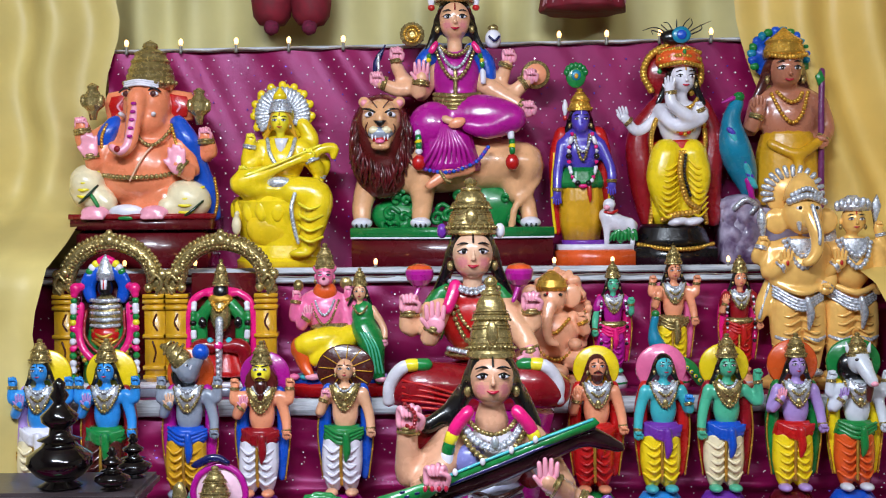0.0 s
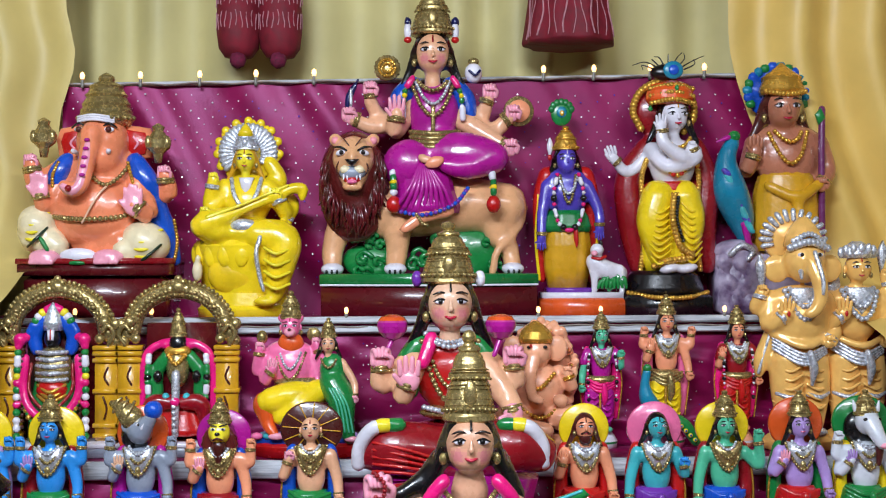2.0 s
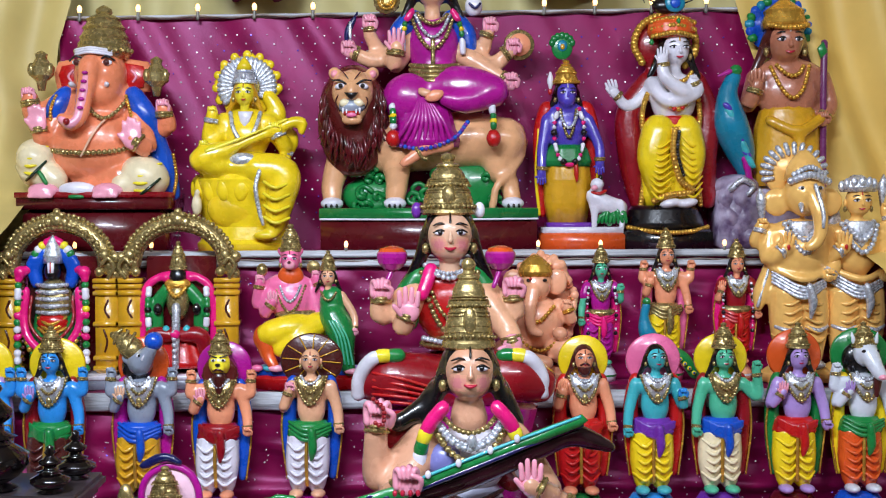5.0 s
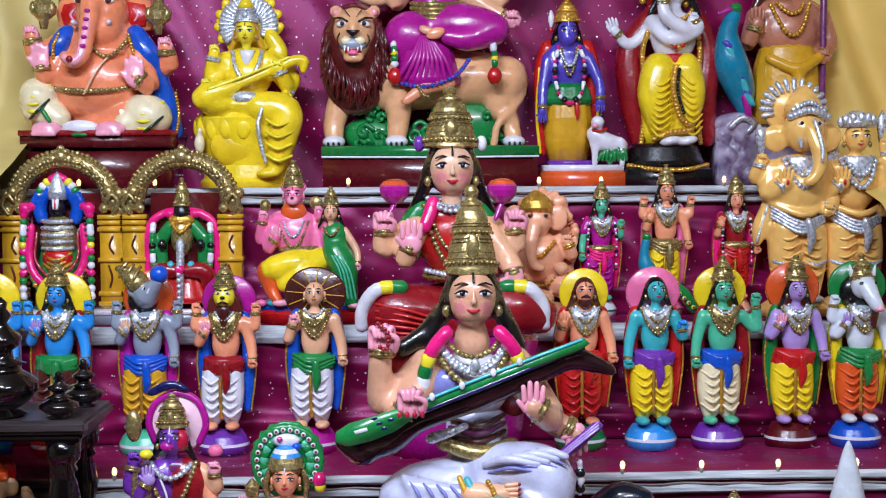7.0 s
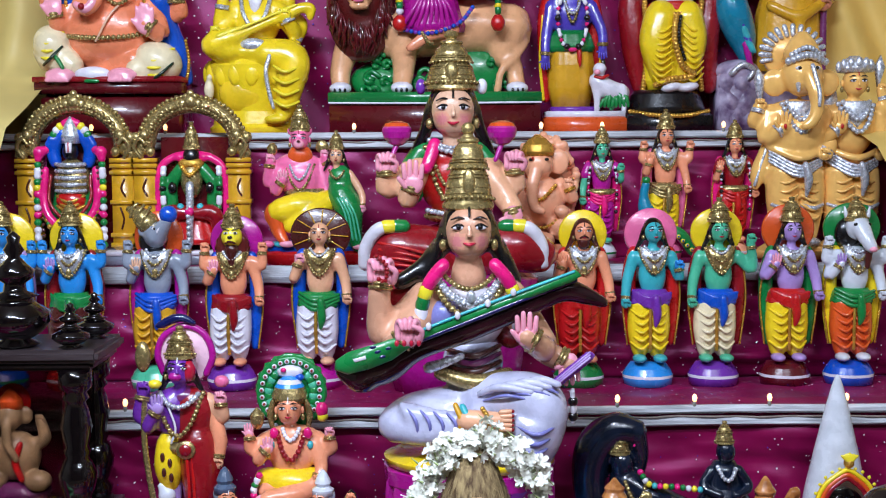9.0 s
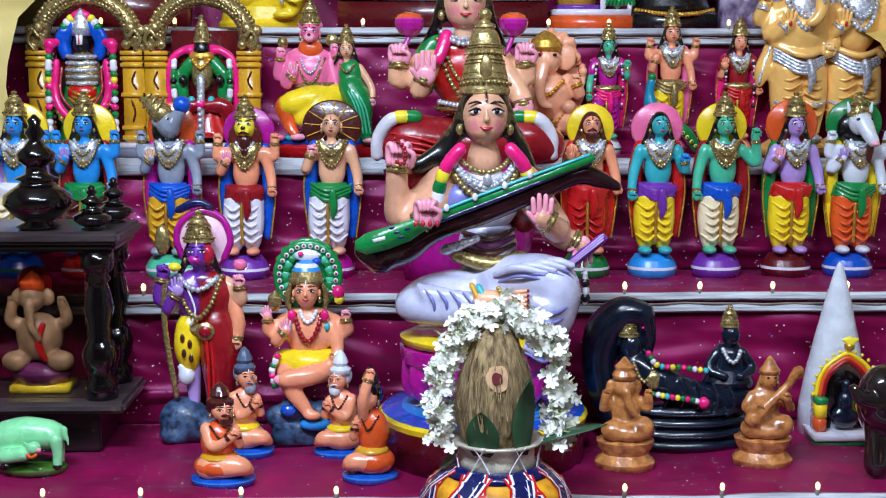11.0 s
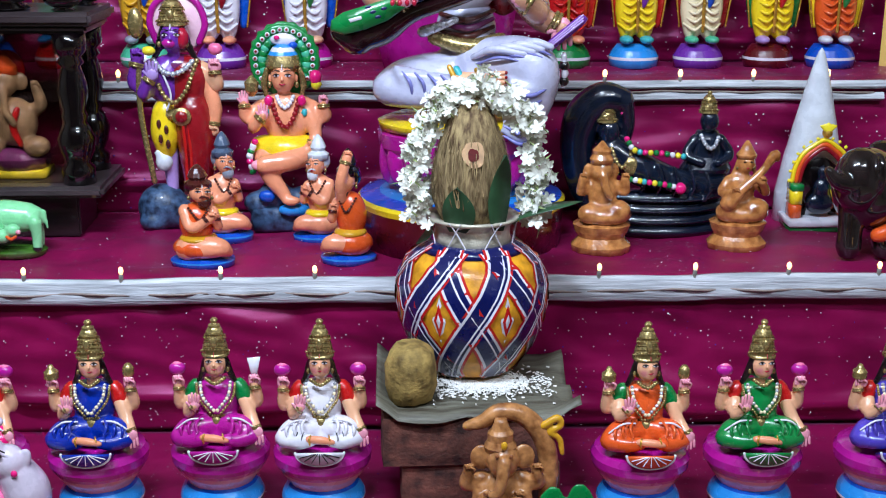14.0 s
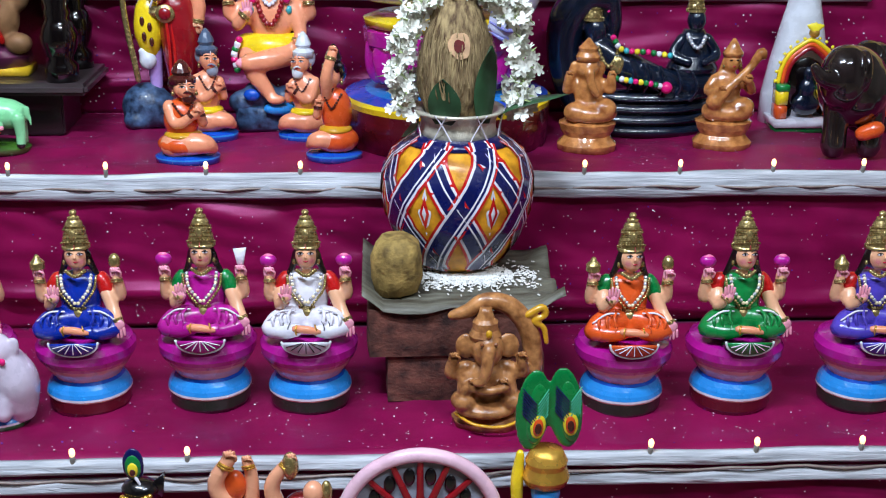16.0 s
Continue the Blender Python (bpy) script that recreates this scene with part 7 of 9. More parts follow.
def teacher_god():
    f = Figure("seated_teacher_figurine", (-0.212, 2.1, 0.454), (518, 605), 0.00109, 0.0011, 0.21)
    f.box("rock", 462, 560, 566, 605, -40, 40)
    for u, v, r in ((470, 560, 26), (500, 545, 30), (545, 555, 30), (480, 590, 26), (540, 588, 28), (510, 580, 26)):
        f.ball("rock", u, v, r, r * 0.8, 20, r * 0.8)
    f.ball("blue", 488, 548, 16, 12, 44, 10)
    f.ball("sky", 534, 572, 30, 12, 46, 12)
    f.disc("leaf", 520, 312, 60, -14, 8, 64, 0.04, 18)
    for k in range(22):
        a = math.pi * (-0.28 + 1.56 * k / 21)
        f.ball("leaf", 520 + 52 * math.cos(a), 314 - 54 * math.sin(a), 10, 10, -8, 7)
        f.ball("white", 520 + 49 * math.cos(a), 314 - 51 * math.sin(a), 4.4, 4.4, -2, 3)
        f.ball("crimson", 520 + 49 * math.cos(a), 314 - 51 * math.sin(a), 2.4, 2.4, 1, 2.4)
        f.ball("mint" if k % 2 else "leaf", 520 + 38 * math.cos(a), 314 - 40 * math.sin(a), 8, 8, -8, 5)
    f.ball("white", 520, 280, 24, 12, 4, 10)
    f.ball("blue", 536, 290, 10, 8, 8)
    f.ball("hot_pink", 510, 278, 5, 4, 14)
    f.head("skin_orange", 519, 344, 25, 14, mark="white", blush=False, hair=None)
    f.lathe(["gold", "gold", "gold", "sky", "white", "sky"], 519, [(332, 27), (322, 30), (314, 28), (305, 25), (299, 21), (292, 17), (286, 5)], 6, 0.9, 0.03, 12)
    for k in (-1, 1):
        f.tube("gold", [(519 + 27 * k, 330, 8, 5), (519 + 33 * k, 352, 4, 6), (519 + 30 * k, 374, 4, 4)], 8)
    f.ball("skin_orange", 522, 415, 40, 44, 4, 28)
    f.ball("skin_orange", 522, 388, 46, 20, 2, 24)
    f.tube("yellow", [(478, 462, 8, 22), (522, 468, 22, 26), (562, 462, 8, 22)], 16)
    f.lathe("gold", 522, [(462, 40), (454, 43), (446, 39)], 4, 0.7)
    f.tube("skin_orange", [(560, 474, 20, 22), (520, 488, 46, 19), (484, 494, 52, 16)], 14)
    f.ball("palm", 476, 494, 14, 10, 54)
    f.tube("skin_orange", [(486, 478, 20, 22), (494, 510, 42, 17), (518, 545, 50, 12)], 14)
    f.ball("skin_orange", 530, 556, 18, 9, 58)
    f.arm("skin_orange", [(480, 392, 2, 14), (454, 412, 10, 12), (452, 384, 20, 9)], "palm", 11, True)
    f.arm("skin_orange", [(564, 392, 2, 14), (588, 412, 10, 12), (586, 384, 20, 9)], "palm", 11, False)
    f.arm("skin_orange", [(484, 402, 10, 14), (466, 430, 24, 12), (486, 408, 38, 10)], "palm", 12, True)
    f.arm("skin_orange", [(560, 402, 10, 14), (572, 440, 20, 12), (566, 462, 34, 9)], "skin_orange", 10, False)
    f.lathe("gold", 466, [(376, 5), (366, 11), (352, 12), (344, 5), (340, 1)], 22)
    f.ball("hot_pink", 574, 344, 12, 14, 22)
    f.ball("lemon", 575, 356, 11, 10, 22)
    f.beads(["hot_pink", "white", "leaf", "white"], [(470, 452, 34), (460, 480, 36), (464, 505, 34)], 8, 1.0)
    for k in (-1, 1):
        f.ball("hot_pink", 522 + 28 * k, 384, 9, 12, 24, 7)
        f.ball("aqua", 522 + 32 * k, 404, 7, 10, 24, 6)
    f.necklace("crimson", 522, 380, 24, 50, 28, 5)
    f.necklace("white", 522, 376, 14, 20, 26, 4)
    f.done("seated orange-skinned teacher deity figurine with green peacock-feather halo")


teacher_god()


def sage(u, vb, place, s, zs, tilt, k, face, bun, hair_col, cloth, label, raised=False):
    """A small kneeling sage on a blue mat, turned towards the teacher by face."""
    f = Figure("kneeling_sage_figurine", place, (u, vb), s, zs, tilt)

    def U(d):
        return u + d * k * face
    f.lathe(["blue", "sky", "blue"], u, [(vb + 2, 48 * k), (vb - 8 * k, 49 * k), (vb - 11 * k, 49 * k), (vb - 16 * k, 40 * k)], 0, 0.7)
    f.ball(cloth, U(-4), vb - 34 * k, 40 * k, 24 * k, 6 * k, 32 * k)
    f.tube("skin_orange", [(U(-20), vb - 30 * k, 14 * k, 20 * k), (U(26), vb - 32 * k, 22 * k, 16 * k), (U(40), vb - 24 * k, 14 * k, 10 * k)], 12)
    f.ball("skin_orange" if cloth != "orange" else cloth, U(-6), vb - 82 * k, 27 * k, 42 * k, 2 * k, 24 * k)
    f.ball("yellow" if cloth != "orange" else "ochre", U(-4), vb - 52 * k, 30 * k, 10 * k, 6 * k, 28 * k)
    f.head("skin_orange", U(2), vb - 140 * k, 19 * k, 8 * k, 0.35 * face, hair=None, mark="white", beard=hair_col, blush=False)
    f.ball(hair_col, U(-5), vb - 150 * k, 20 * k, 20 * k, -2 * k, 18 * k)
    f.lathe(bun, U(-2), [(vb - 152 * k, 20 * k), (vb - 162 * k, 20 * k), (vb - 168 * k, 12 * k), (vb - 174 * k, 15 * k), (vb - 182 * k, 12 * k), (vb - 190 * k, 8 * k), (vb - 197 * k, 2 * k)], 2 * k, 1, 0.04, 9)
    if raised:
        f.arm("skin_orange", [(U(10), vb - 108 * k, 12 * k, 10 * k), (U(10), vb - 140 * k, 26 * k, 10 * k), (U(-2), vb - 182 * k, 20 * k, 9 * k)], "skin_orange", 10 * k, False)
    else:
        f.arm("skin_orange", [(U(-22), vb - 106 * k, 8 * k, 11 * k), (U(-10), vb - 70 * k, 24 * k, 9 * k), (U(22), vb - 92 * k, 30 * k, 7 * k)], "skin_orange", 9 * k, False, bangle="brown")
    f.arm("skin_orange", [(U(18), vb - 104 * k, 4 * k, 10 * k), (U(28), vb - 72 * k, 14 * k, 8 * k), (U(24), vb - 94 * k, 24 * k, 7 * k)], "skin_orange", 9 * k, False, bangle="brown")
    f.beads("brown", [(U(-16), vb - 112 * k, 18 * k), (U(2), vb - 86 * k, 27 * k), (U(16), vb - 112 * k, 18 * k)], 2.4 * k, 1.6)
    f.done(label, "figurine", "kneeling sages")


sage(357, 674, (-0.34, 1.865, 0.454), 0.00116, 0.00091, 0.283, 0.98, 1, "brown", "brown", "orange", "orange-clad kneeling sage figurine with dark top-knot")
sage(410, 622, (-0.318, 2.02, 0.454), 0.00105, 0.00108, 0.262, 0.95, 1, "slate", "grey", "skin_orange", "kneeling sage figurine with grey-blue beard and top-knot")
sage(572, 626, (-0.147, 2.01, 0.454), 0.00105, 0.00108, 0.264, 0.93, -1, "silver_white", "silver_white", "skin_orange", "kneeling sage figurine with white beard and bun")
sage(624, 670, (-0.088, 1.872, 0.454), 0.001, 0.00102, 0.282, 1.0, -1, "hair", "hair", "orange", "kneeling sage figurine with raised arms, black hair", True)


def reclining_god():
    f = Figure("black_reclining_figurine", (0.493, 2.06, 0.454), (1160, 612), 0.00108, 0.00111, 0.24)
    for k in range(4):
        f.lathe("jet", 1165, [(612 - 19 * k, 118 - 3 * k), (604 - 19 * k, 124 - 3 * k), (594 - 19 * k, 118 - 3 * k)], 0, 0.42)
    for k in range(3):
        f.beads("jet", [(1060, 588 - 19 * k, 18), (1110, 596 - 19 * k, 48), (1165, 598 - 19 * k, 54), (1220, 596 - 19 * k, 48), (1270, 588 - 19 * k, 18)], 4, 1.7)
    f.tube("jet", [(1060, 580, 0, 26), (1030, 530, -10, 28), (1016, 470, -12, 30), (1024, 415, -8, 34), (1054, 384, 0, 30), (1086, 386, 6, 24)], 16, 7)
    f.ball("jet", 1054, 410, 52, 48, -14, 18)
    f.tube("jet", [(1088, 390, 6, 22), (1098, 430, 0, 16), (1090, 470, -6, 12)], 12)
    f.ball("jet", 1066, 440, 19, 23, 18, 18)
    f.crown(1062, 424, 17, 36, 16, "gold")
    f.ball("hot_pink", 1088, 416, 7, 8, 12)
    f.tube("jet", [(1070, 468, 14, 26), (1110, 496, 20, 30), (1160, 520, 22, 28), (1220, 534, 20, 22), (1268, 530, 16, 16)], 16)
    for k in range(5):
        f.tube("jet", [(1120 + 28 * k, 492 + 5 * k, 46, 4), (1128 + 28 * k, 520 + 5 * k, 52, 4), (1120 + 28 * k, 545 + 4 * k, 44, 4)], 6, 4)
    f.necklace("gold", 1086, 468, 18, 34, 42, 4)
    f.ball("gold", 1102, 500, 14, 16, 44, 7)
    f.ball("gold", 1128, 508, 18, 8, 44, 6, 30)
    cols = ["hot_pink", "green", "white", "lemon", "aqua", "hot_pink", "lemon", "green"]
    f.beads(cols, [(1092, 452, 40), (1108, 474, 48), (1150, 478, 46), (1196, 484, 38)], 6.5, 1.1)
    f.beads(cols, [(1088, 520, 54), (1120, 526, 60), (1160, 532, 60), (1186, 538, 56)], 6.5, 1.1)
    f.ball("hot_pink", 1186, 538, 11, 11, 58)
    f.lathe("jet", 1243, [(516, 44), (500, 46), (480, 34), (450, 26), (436, 18)], -6, 0.7)
    f.ball("jet", 1243, 422, 17, 20, 4, 16)
    f.crown(1241, 408, 16, 38, 2, "gold")
    for k in (-1, 1):
        f.tube("jet", [(1243 + 22 * k, 452, 0, 10), (1243 + 38 * k, 480, 8, 9), (1243 + 14 * k, 494, 26, 8)], 10)
    f.necklace("silver", 1243, 446, 16, 24, 18, 4)
    f.ball("hot_pink", 1084, 410, 4, 4, 30)
    f.done("glossy black god figurine reclining on a coiled serpent")


reclining_god()


def small_wooden(kind, u, vb, place, label):
    f = Figure("brown_clay_figurine", place, (u, vb), 0.00104, 0.00106, 0.272)
    f.lathe("wood", u, [(vb + 4, 50), (vb - 10, 52), (vb - 18, 44), (vb - 24, 40), (vb - 34, 46), (vb - 46, 50), (vb - 52, 40)], 0, 0.8, 0.02, 12, 48)
    f.ball("wood", u + 4, vb - 62, 46, 20, 10, 34)
    f.ball("wood", u + 24, vb - 68, 22, 18, 22, 20)
    f.ball("wood", u - 24, vb - 62, 22, 18, 20, 20)
    f.ball("wood", u - 2, vb - 100, 26, 36, 4, 22)
    if kind == "elephant":
        f.ball("wood", u - 6, vb - 138, 20, 22, 12, 18)
        for k in (-1, 1):
            f.ball("wood", u - 6 + 22 * k, vb - 136, 10, 15, 8, 5)
            f.arm("wood", [(u - 2 + 26 * k, vb - 112, 6, 10), (u - 2 + 38 * k, vb - 100, 12, 9), (u - 2 + 36 * k, vb - 124, 16, 8)], "wood", 9, False, bangle=None)
        f.tube("wood", [(u - 6, vb - 130, 30, 8), (u - 2, vb - 106, 36, 8), (u + 8, vb - 90, 36, 6)])
        f.lathe("wood", u - 6, [(vb - 150, 20), (vb - 158, 21), (vb - 166, 16), (vb - 172, 17), (vb - 180, 9), (vb - 188, 2)], 10, 0.95, 0.0, 0)
    else:
        f.head("wood", u + 4, vb - 146, 16, 10, hair="wood", mark=None, blush=False, detail=False)
        f.lathe("wood", u + 5, [(vb - 156, 17), (vb - 162, 18), (vb - 170, 12), (vb - 178, 8), (vb - 186, 2)], 8, 0.95, 0.0, 0)
        f.tube("wood", [(u - 28, vb - 78, 34, 16), (u - 8, vb - 100, 40, 9), (u + 26, vb - 132, 36, 7), (u + 46, vb - 160, 32, 9), (u + 52, vb - 152, 30, 6)], 12)
        for k in (-1, 1):
            f.arm("wood", [(u + 2 + 24 * k, vb - 118, 6, 10), (u + 2 + 38 * k, vb - 96, 16, 9), (u + 2 + 22 * k, vb - 104 - 10 * k, 42, 8)], "wood", 9, False, bangle=None)
    f.done(label, "figurine", "brown clay figurines")


small_wooden("elephant", 1066, 640, (0.366, 1.935, 0.454), "small polished brown elephant-headed seated clay figurine")
small_wooden("veena", 1305, 636, (0.617, 1.945, 0.454), "small polished brown clay figurine playing a veena")


def cone_shrine():
    f = Figure("white_cone_shrine", (0.805, 2.08, 0.454), (1434, 602), 0.00112, 0.00112, 0.222)
    f.lathe("silver_white", 1436, [(596, 62), (540, 60), (480, 50), (420, 37), (360, 23), (310, 10), (296, 5), (290, 1)], -40, 0.8)
    f.box("green", 1380, 590, 1488, 603, -30, 40)
    f.box("white", 1378, 580, 1490, 592, -32, 44)
    for k in (-1, 1):
        c = 1436 + 44 * k
        f.box("orange", c - 9, 556, c + 9, 580, 0, 30)
        f.box("yellow", c - 9, 530, c + 9, 556, 0, 30)
        f.box("leaf", c - 10, 520, c + 10, 532, 0, 32)
    # No recess here: black disc and box paint the doorway's dark opening.
    f.disc("lacquer", 1436, 525, 36, 4, 8, 46)
    f.box("lacquer", 1402, 525, 1470, 580, 0, 6)
    for r, col in ((38, "crimson"), (44, "orange"), (51, "yellow")):
        f.tube(col, [(1436 + r * math.cos(a), 522 - (r + 16) * math.sin(a) * (1 if abs(a - 1.57) > 0.2 else 1.08), 16, 5) for a in (0, 0.4, 0.8, 1.2, 1.57, 1.94, 2.34, 2.74, 3.14)], 8, 5)
    for k in range(15):
        a = math.pi * k / 14
        f.ball("lemon", 1436 + 57 * math.cos(a), 520 - 74 * math.sin(a), 4.5, 4.5, 18)
    f.ball("brass", 1438, 438, 9, 9, 18)
    for k in range(5):
        f.tube("lemon", [(1438, 438, 22, 4), (1424 + 7 * k, 422 + 2 * abs(k - 2), 22, 3)], 6, 3)
    f.ball("jet", 1436, 560, 26, 20, 18, 14)
    f.ball("jet", 1436, 535, 15, 20, 18, 12)
    f.ball("jet", 1436, 508, 9, 14, 18, 8)
    f.done("white conical shrine with small arched yellow doorway and black idol", "shrine")


cone_shrine()


def dark_elephant(u, vb, place, k, label):
    f = Figure("dark_elephant_figurine", place, (u, vb), 0.00102, 0.001035, 0.28)
    f.ball("smoke", u, vb - 100 * k, 50 * k, 58 * k, 0, 60 * k)
    f.ball("smoke", u - 26 * k, vb - 110 * k, 36 * k, 46 * k, 34 * k, 34 * k)
    for s in (-1, 1):
        f.tube("smoke", [(u + 24 * s * k, vb - 80 * k, 16 * k, 22 * k), (u + 26 * s * k, vb - 40 * k, 20 * k, 18 * k), (u + 26 * s * k, vb - 12 * k, 20 * k, 19 * k)], 12)
    f.tube("smoke", [(u - 44 * k, vb - 104 * k, 50 * k, 16 * k), (u - 66 * k, vb - 108 * k, 56 * k, 11 * k), (u - 78 * k, vb - 122 * k, 56 * k, 7 * k)], 12)
    f.ball("smoke", u - 6 * k, vb - 118 * k, 10 * k, 30 * k, 50 * k, 22 * k)
    # Orange form puts the amber glow under the belly into colour.
    f.tube("orange", [(u + 10 * k, vb - 30 * k, 34 * k, 12 * k), (u + 26 * k, vb - 36 * k, 40 * k, 13 * k)], 10)
    f.done(label, "figurine", "dark stone elephants")


dark_elephant(1532, 668, (0.825, 1.885, 0.454), 1.2, "glossy dark polished stone elephant figurine")
dark_elephant(1548, 600, (0.935, 2.07, 0.454), 1.05, "glossy dark stone elephant figurine behind another")


# ---- fifth step: seated lotus goddesses ----
def lotus_seat_goddess(u, place, blouse, sari, lap, sleeves, item, label, turn=0.0, base="pine", sash=None):
    f = Figure("lotus_seated_figurine", place, (u, 835), 0.00087, 0.00091, 0.435)
    f.lathe([base, base, "cream", "white", "sky", "sky", "sky", "blue", "petal_low", "petal_low", "petal_low", "petal_mid", "petal_high", "magenta", "magenta", "magenta"], u, [(837, 66), (829, 69), (811, 70), (808, 72), (804, 72), (797, 70), (790, 66), (783, 61), (778, 58), (771, 63), (763, 69), (755, 74), (748, 79), (740, 83), (727, 84), (717, 78), (710, 56)], 0, 0.95, 0.004, 11, 66)
    # crossed legs
    f.ball(lap, u, 692, 50, 22, 4, 40)
    f.tube(lap, [(u - 10, 686, 20, 22), (u - 42, 692, 32, 22), (u - 60, 705, 38, 18)], 14)
    f.tube(lap, [(u + 10, 686, 20, 22), (u + 42, 692, 32, 22), (u + 60, 703, 38, 18)], 14)
    f.tube(lap, [(u - 60, 706, 42, 17), (u - 36, 712, 58, 14), (u - 14, 710, 66, 11)], 12)
    f.tube(lap, [(u + 60, 704, 42, 17), (u + 38, 712, 56, 14), (u + 20, 712, 64, 11)], 12)
    f.tube("skin_orange", [(u - 18, 708, 71, 7), (u + 4, 710, 77, 7.5), (u + 22, 714, 75, 5)], 10)
    for s in (-1, 1):
        for j in range(4):
            f.tube("black" if lap == "white" else lap, [(u + (26 + 11 * j) * s, 696, 64 - 6 * j, 0.8), (u + (30 + 9 * j) * s, 708, 71 - 7 * j, 1.0), (u + (26 + 9 * j) * s, 722, 67 - 6 * j, 0.8)], 5, 4)
    for s in (-1, 1):
        for j in range(3):
            f.tube(lap, [(u + (24 + 13 * j) * s, 672 + 4 * j, 40, 2.4), (u + (30 + 13 * j) * s, 684 + 4 * j, 56, 3), (u + (28 + 13 * j) * s, 698 + 3 * j, 64 - 3 * j, 2.4)], 6, 4)
    fan = [(u + 40 * math.cos(q), 731 + 22 * math.sin(q)) for q in (math.pi * i / 14 for i in range(15))]
    f.plate(lap, fan, 60, 88, 0.06)
    for s in (-1, 1):
        f.tube("white", [(u + 20 * s, 676, 44, 1.6), (u + 42 * s, 677, 50, 1.8), (u + 64 * s, 692, 48, 1.6)], 6, 4)
        f.tube("brass", [(u + 15 * s, 702, 75, 1.5), (u + 17 * s, 710, 79, 1.6), (u + 16 * s, 718, 77, 1.5)], 6, 4)
    for j in range(3):
        f.beads("gold", [(u - 31, 668 + 7 * j, 14), (u, 671 + 7 * j, 33), (u + 31, 668 + 7 * j, 14)], 3.2, 1.2)
    f.tube("white", [(p[0], p[1], 84, 2.4) for p in fan[::2]], 8, 4)
    for k in range(7):
        a = radians(-66 + 22 * k)
        f.tube("white" if lap != "white" else "black", [(u + 8 * math.sin(a), 733, 89, 0.7), (u + 35 * math.sin(a), 732 + 18 * math.cos(a), 89, 0.9)], 5, 3)
    # body
    f.ball(blouse, u, 650, 36, 44, 2, 28)
    f.ball(blouse, u, 622, 42, 20, 0, 24)
    if sari != blouse:
        f.tube(sari, [(u + 34, 616, 18, 15), (u + 8, 650, 28, 20), (u - 16, 684, 26, 16)], 12)
    f.lathe("gold", u, [(684, 34), (678, 36), (672, 33)], 4, 0.75)
    f.ball("gold", u, 684, 12, 12, 32, 6)
    for s in (-1, 1):
        f.tube(sleeves, [(u + 36 * s, 618, 2, 14), (u + 44 * s, 636, 6, 15), (u + 46 * s, 648, 10, 13)], 10)
    f.head("skin", u + turn * 4, 580, 22, 12, turn, blush=True, mark="crimson")
    f.crown(u + turn * 3, 566, 22, 64, 10)
    f.arm("skin", [(u - 40, 628, 0, 12), (u - 62, 650, 6, 11), (u - 62, 612, 16, 9)], "palm", 13, False)
    f.arm("skin", [(u + 42, 628, 0, 12), (u + 66, 648, 6, 11), (u + 64, 612, 16, 9)], "palm", 13, False)
    f.arm("skin", [(u - 42, 640, 14, 12), (u - 46, 664, 30, 11), (u - 32, 652, 48, 9)], "palm", 13, True)
    f.arm("skin", [(u + 44, 640, 10, 12), (u + 58, 676, 26, 11), (u + 70, 700, 48, 9)], "palm", 14, True, -1)
    for s in (-1, 1):
        kind = item[0] if s < 0 else item[1]
        x = u + 63 * s
        if kind == "lotus":
            f.ball("magenta", x, 588, 15, 11, 16)
            f.ball("pink", x, 581, 10, 5, 18)
        elif kind == "pot":
            f.lathe("gold", x, [(606, 5), (600, 12), (590, 12), (584, 6), (578, 3)], 18)
        elif kind == "flag":
            f.plate("white", [(x - 10, 572), (x + 12, 570), (x + 6, 600), (x - 4, 600)], 12, 20, 0.1)
        else:
            f.ball("gold", x, 590, 10, 14, 16)
    for s in (-1, 1):
        f.beads(["silver", "cream"], [(u + 25 * s, 612, 24), (u + 21 * s, 638, 34), (u + 3 * s, 662, 38)], 3.4, 1.35)
        f.beads("gold", [(u + 32 * s, 614, 20), (u + 28 * s, 640, 31), (u + 8 * s, 668, 36)], 2.8, 1.3)
    f.beads("gold", [(u - 16, 606, 26), (u, 616, 32), (u + 16, 606, 26)], 3.6, 1.2)
    f.done(label, "figurine", "row of lotus-seated goddesses")


lotus_seat_goddess(-28, (-0.624, 1.49, 0.182), "red", "red", "hot_pink", "red", ("lotus", "lotus"), "seated goddess figurine in red and pink on lotus")
lotus_seat_goddess(182, (-0.448, 1.49, 0.182), "royal", "royal", "royal", "red", ("pot", "shell"), "seated goddess figurine in deep blue sari on lotus", 0.12, "oxblood")
lotus_seat_goddess(392, (-0.269, 1.495, 0.182), "magenta", "magenta", "magenta", "green", ("lotus", "flag"), "seated goddess figurine in magenta sari on lotus")
lotus_seat_goddess(568, (-0.117, 1.485, 0.182), "white", "white", "white", "red", ("lotus", "lotus"), "seated goddess figurine in white sari on lotus")
lotus_seat_goddess(1118, (0.354, 1.46, 0.182), "orange", "orange", "orange", "green", ("pot", "shell"), "seated goddess figurine in orange sari on lotus", 0.12)
lotus_seat_goddess(1312, (0.524, 1.465, 0.182), "leaf", "leaf", "leaf", "red", ("lotus", "lotus"), "seated goddess figurine in green sari on lotus", 0.1, "oxblood")
lotus_seat_goddess(1540, (0.721, 1.46, 0.182), "violet", "violet", "violet", "red", ("pot", "pot"), "seated goddess figurine in violet sari on lotus", 0.15)


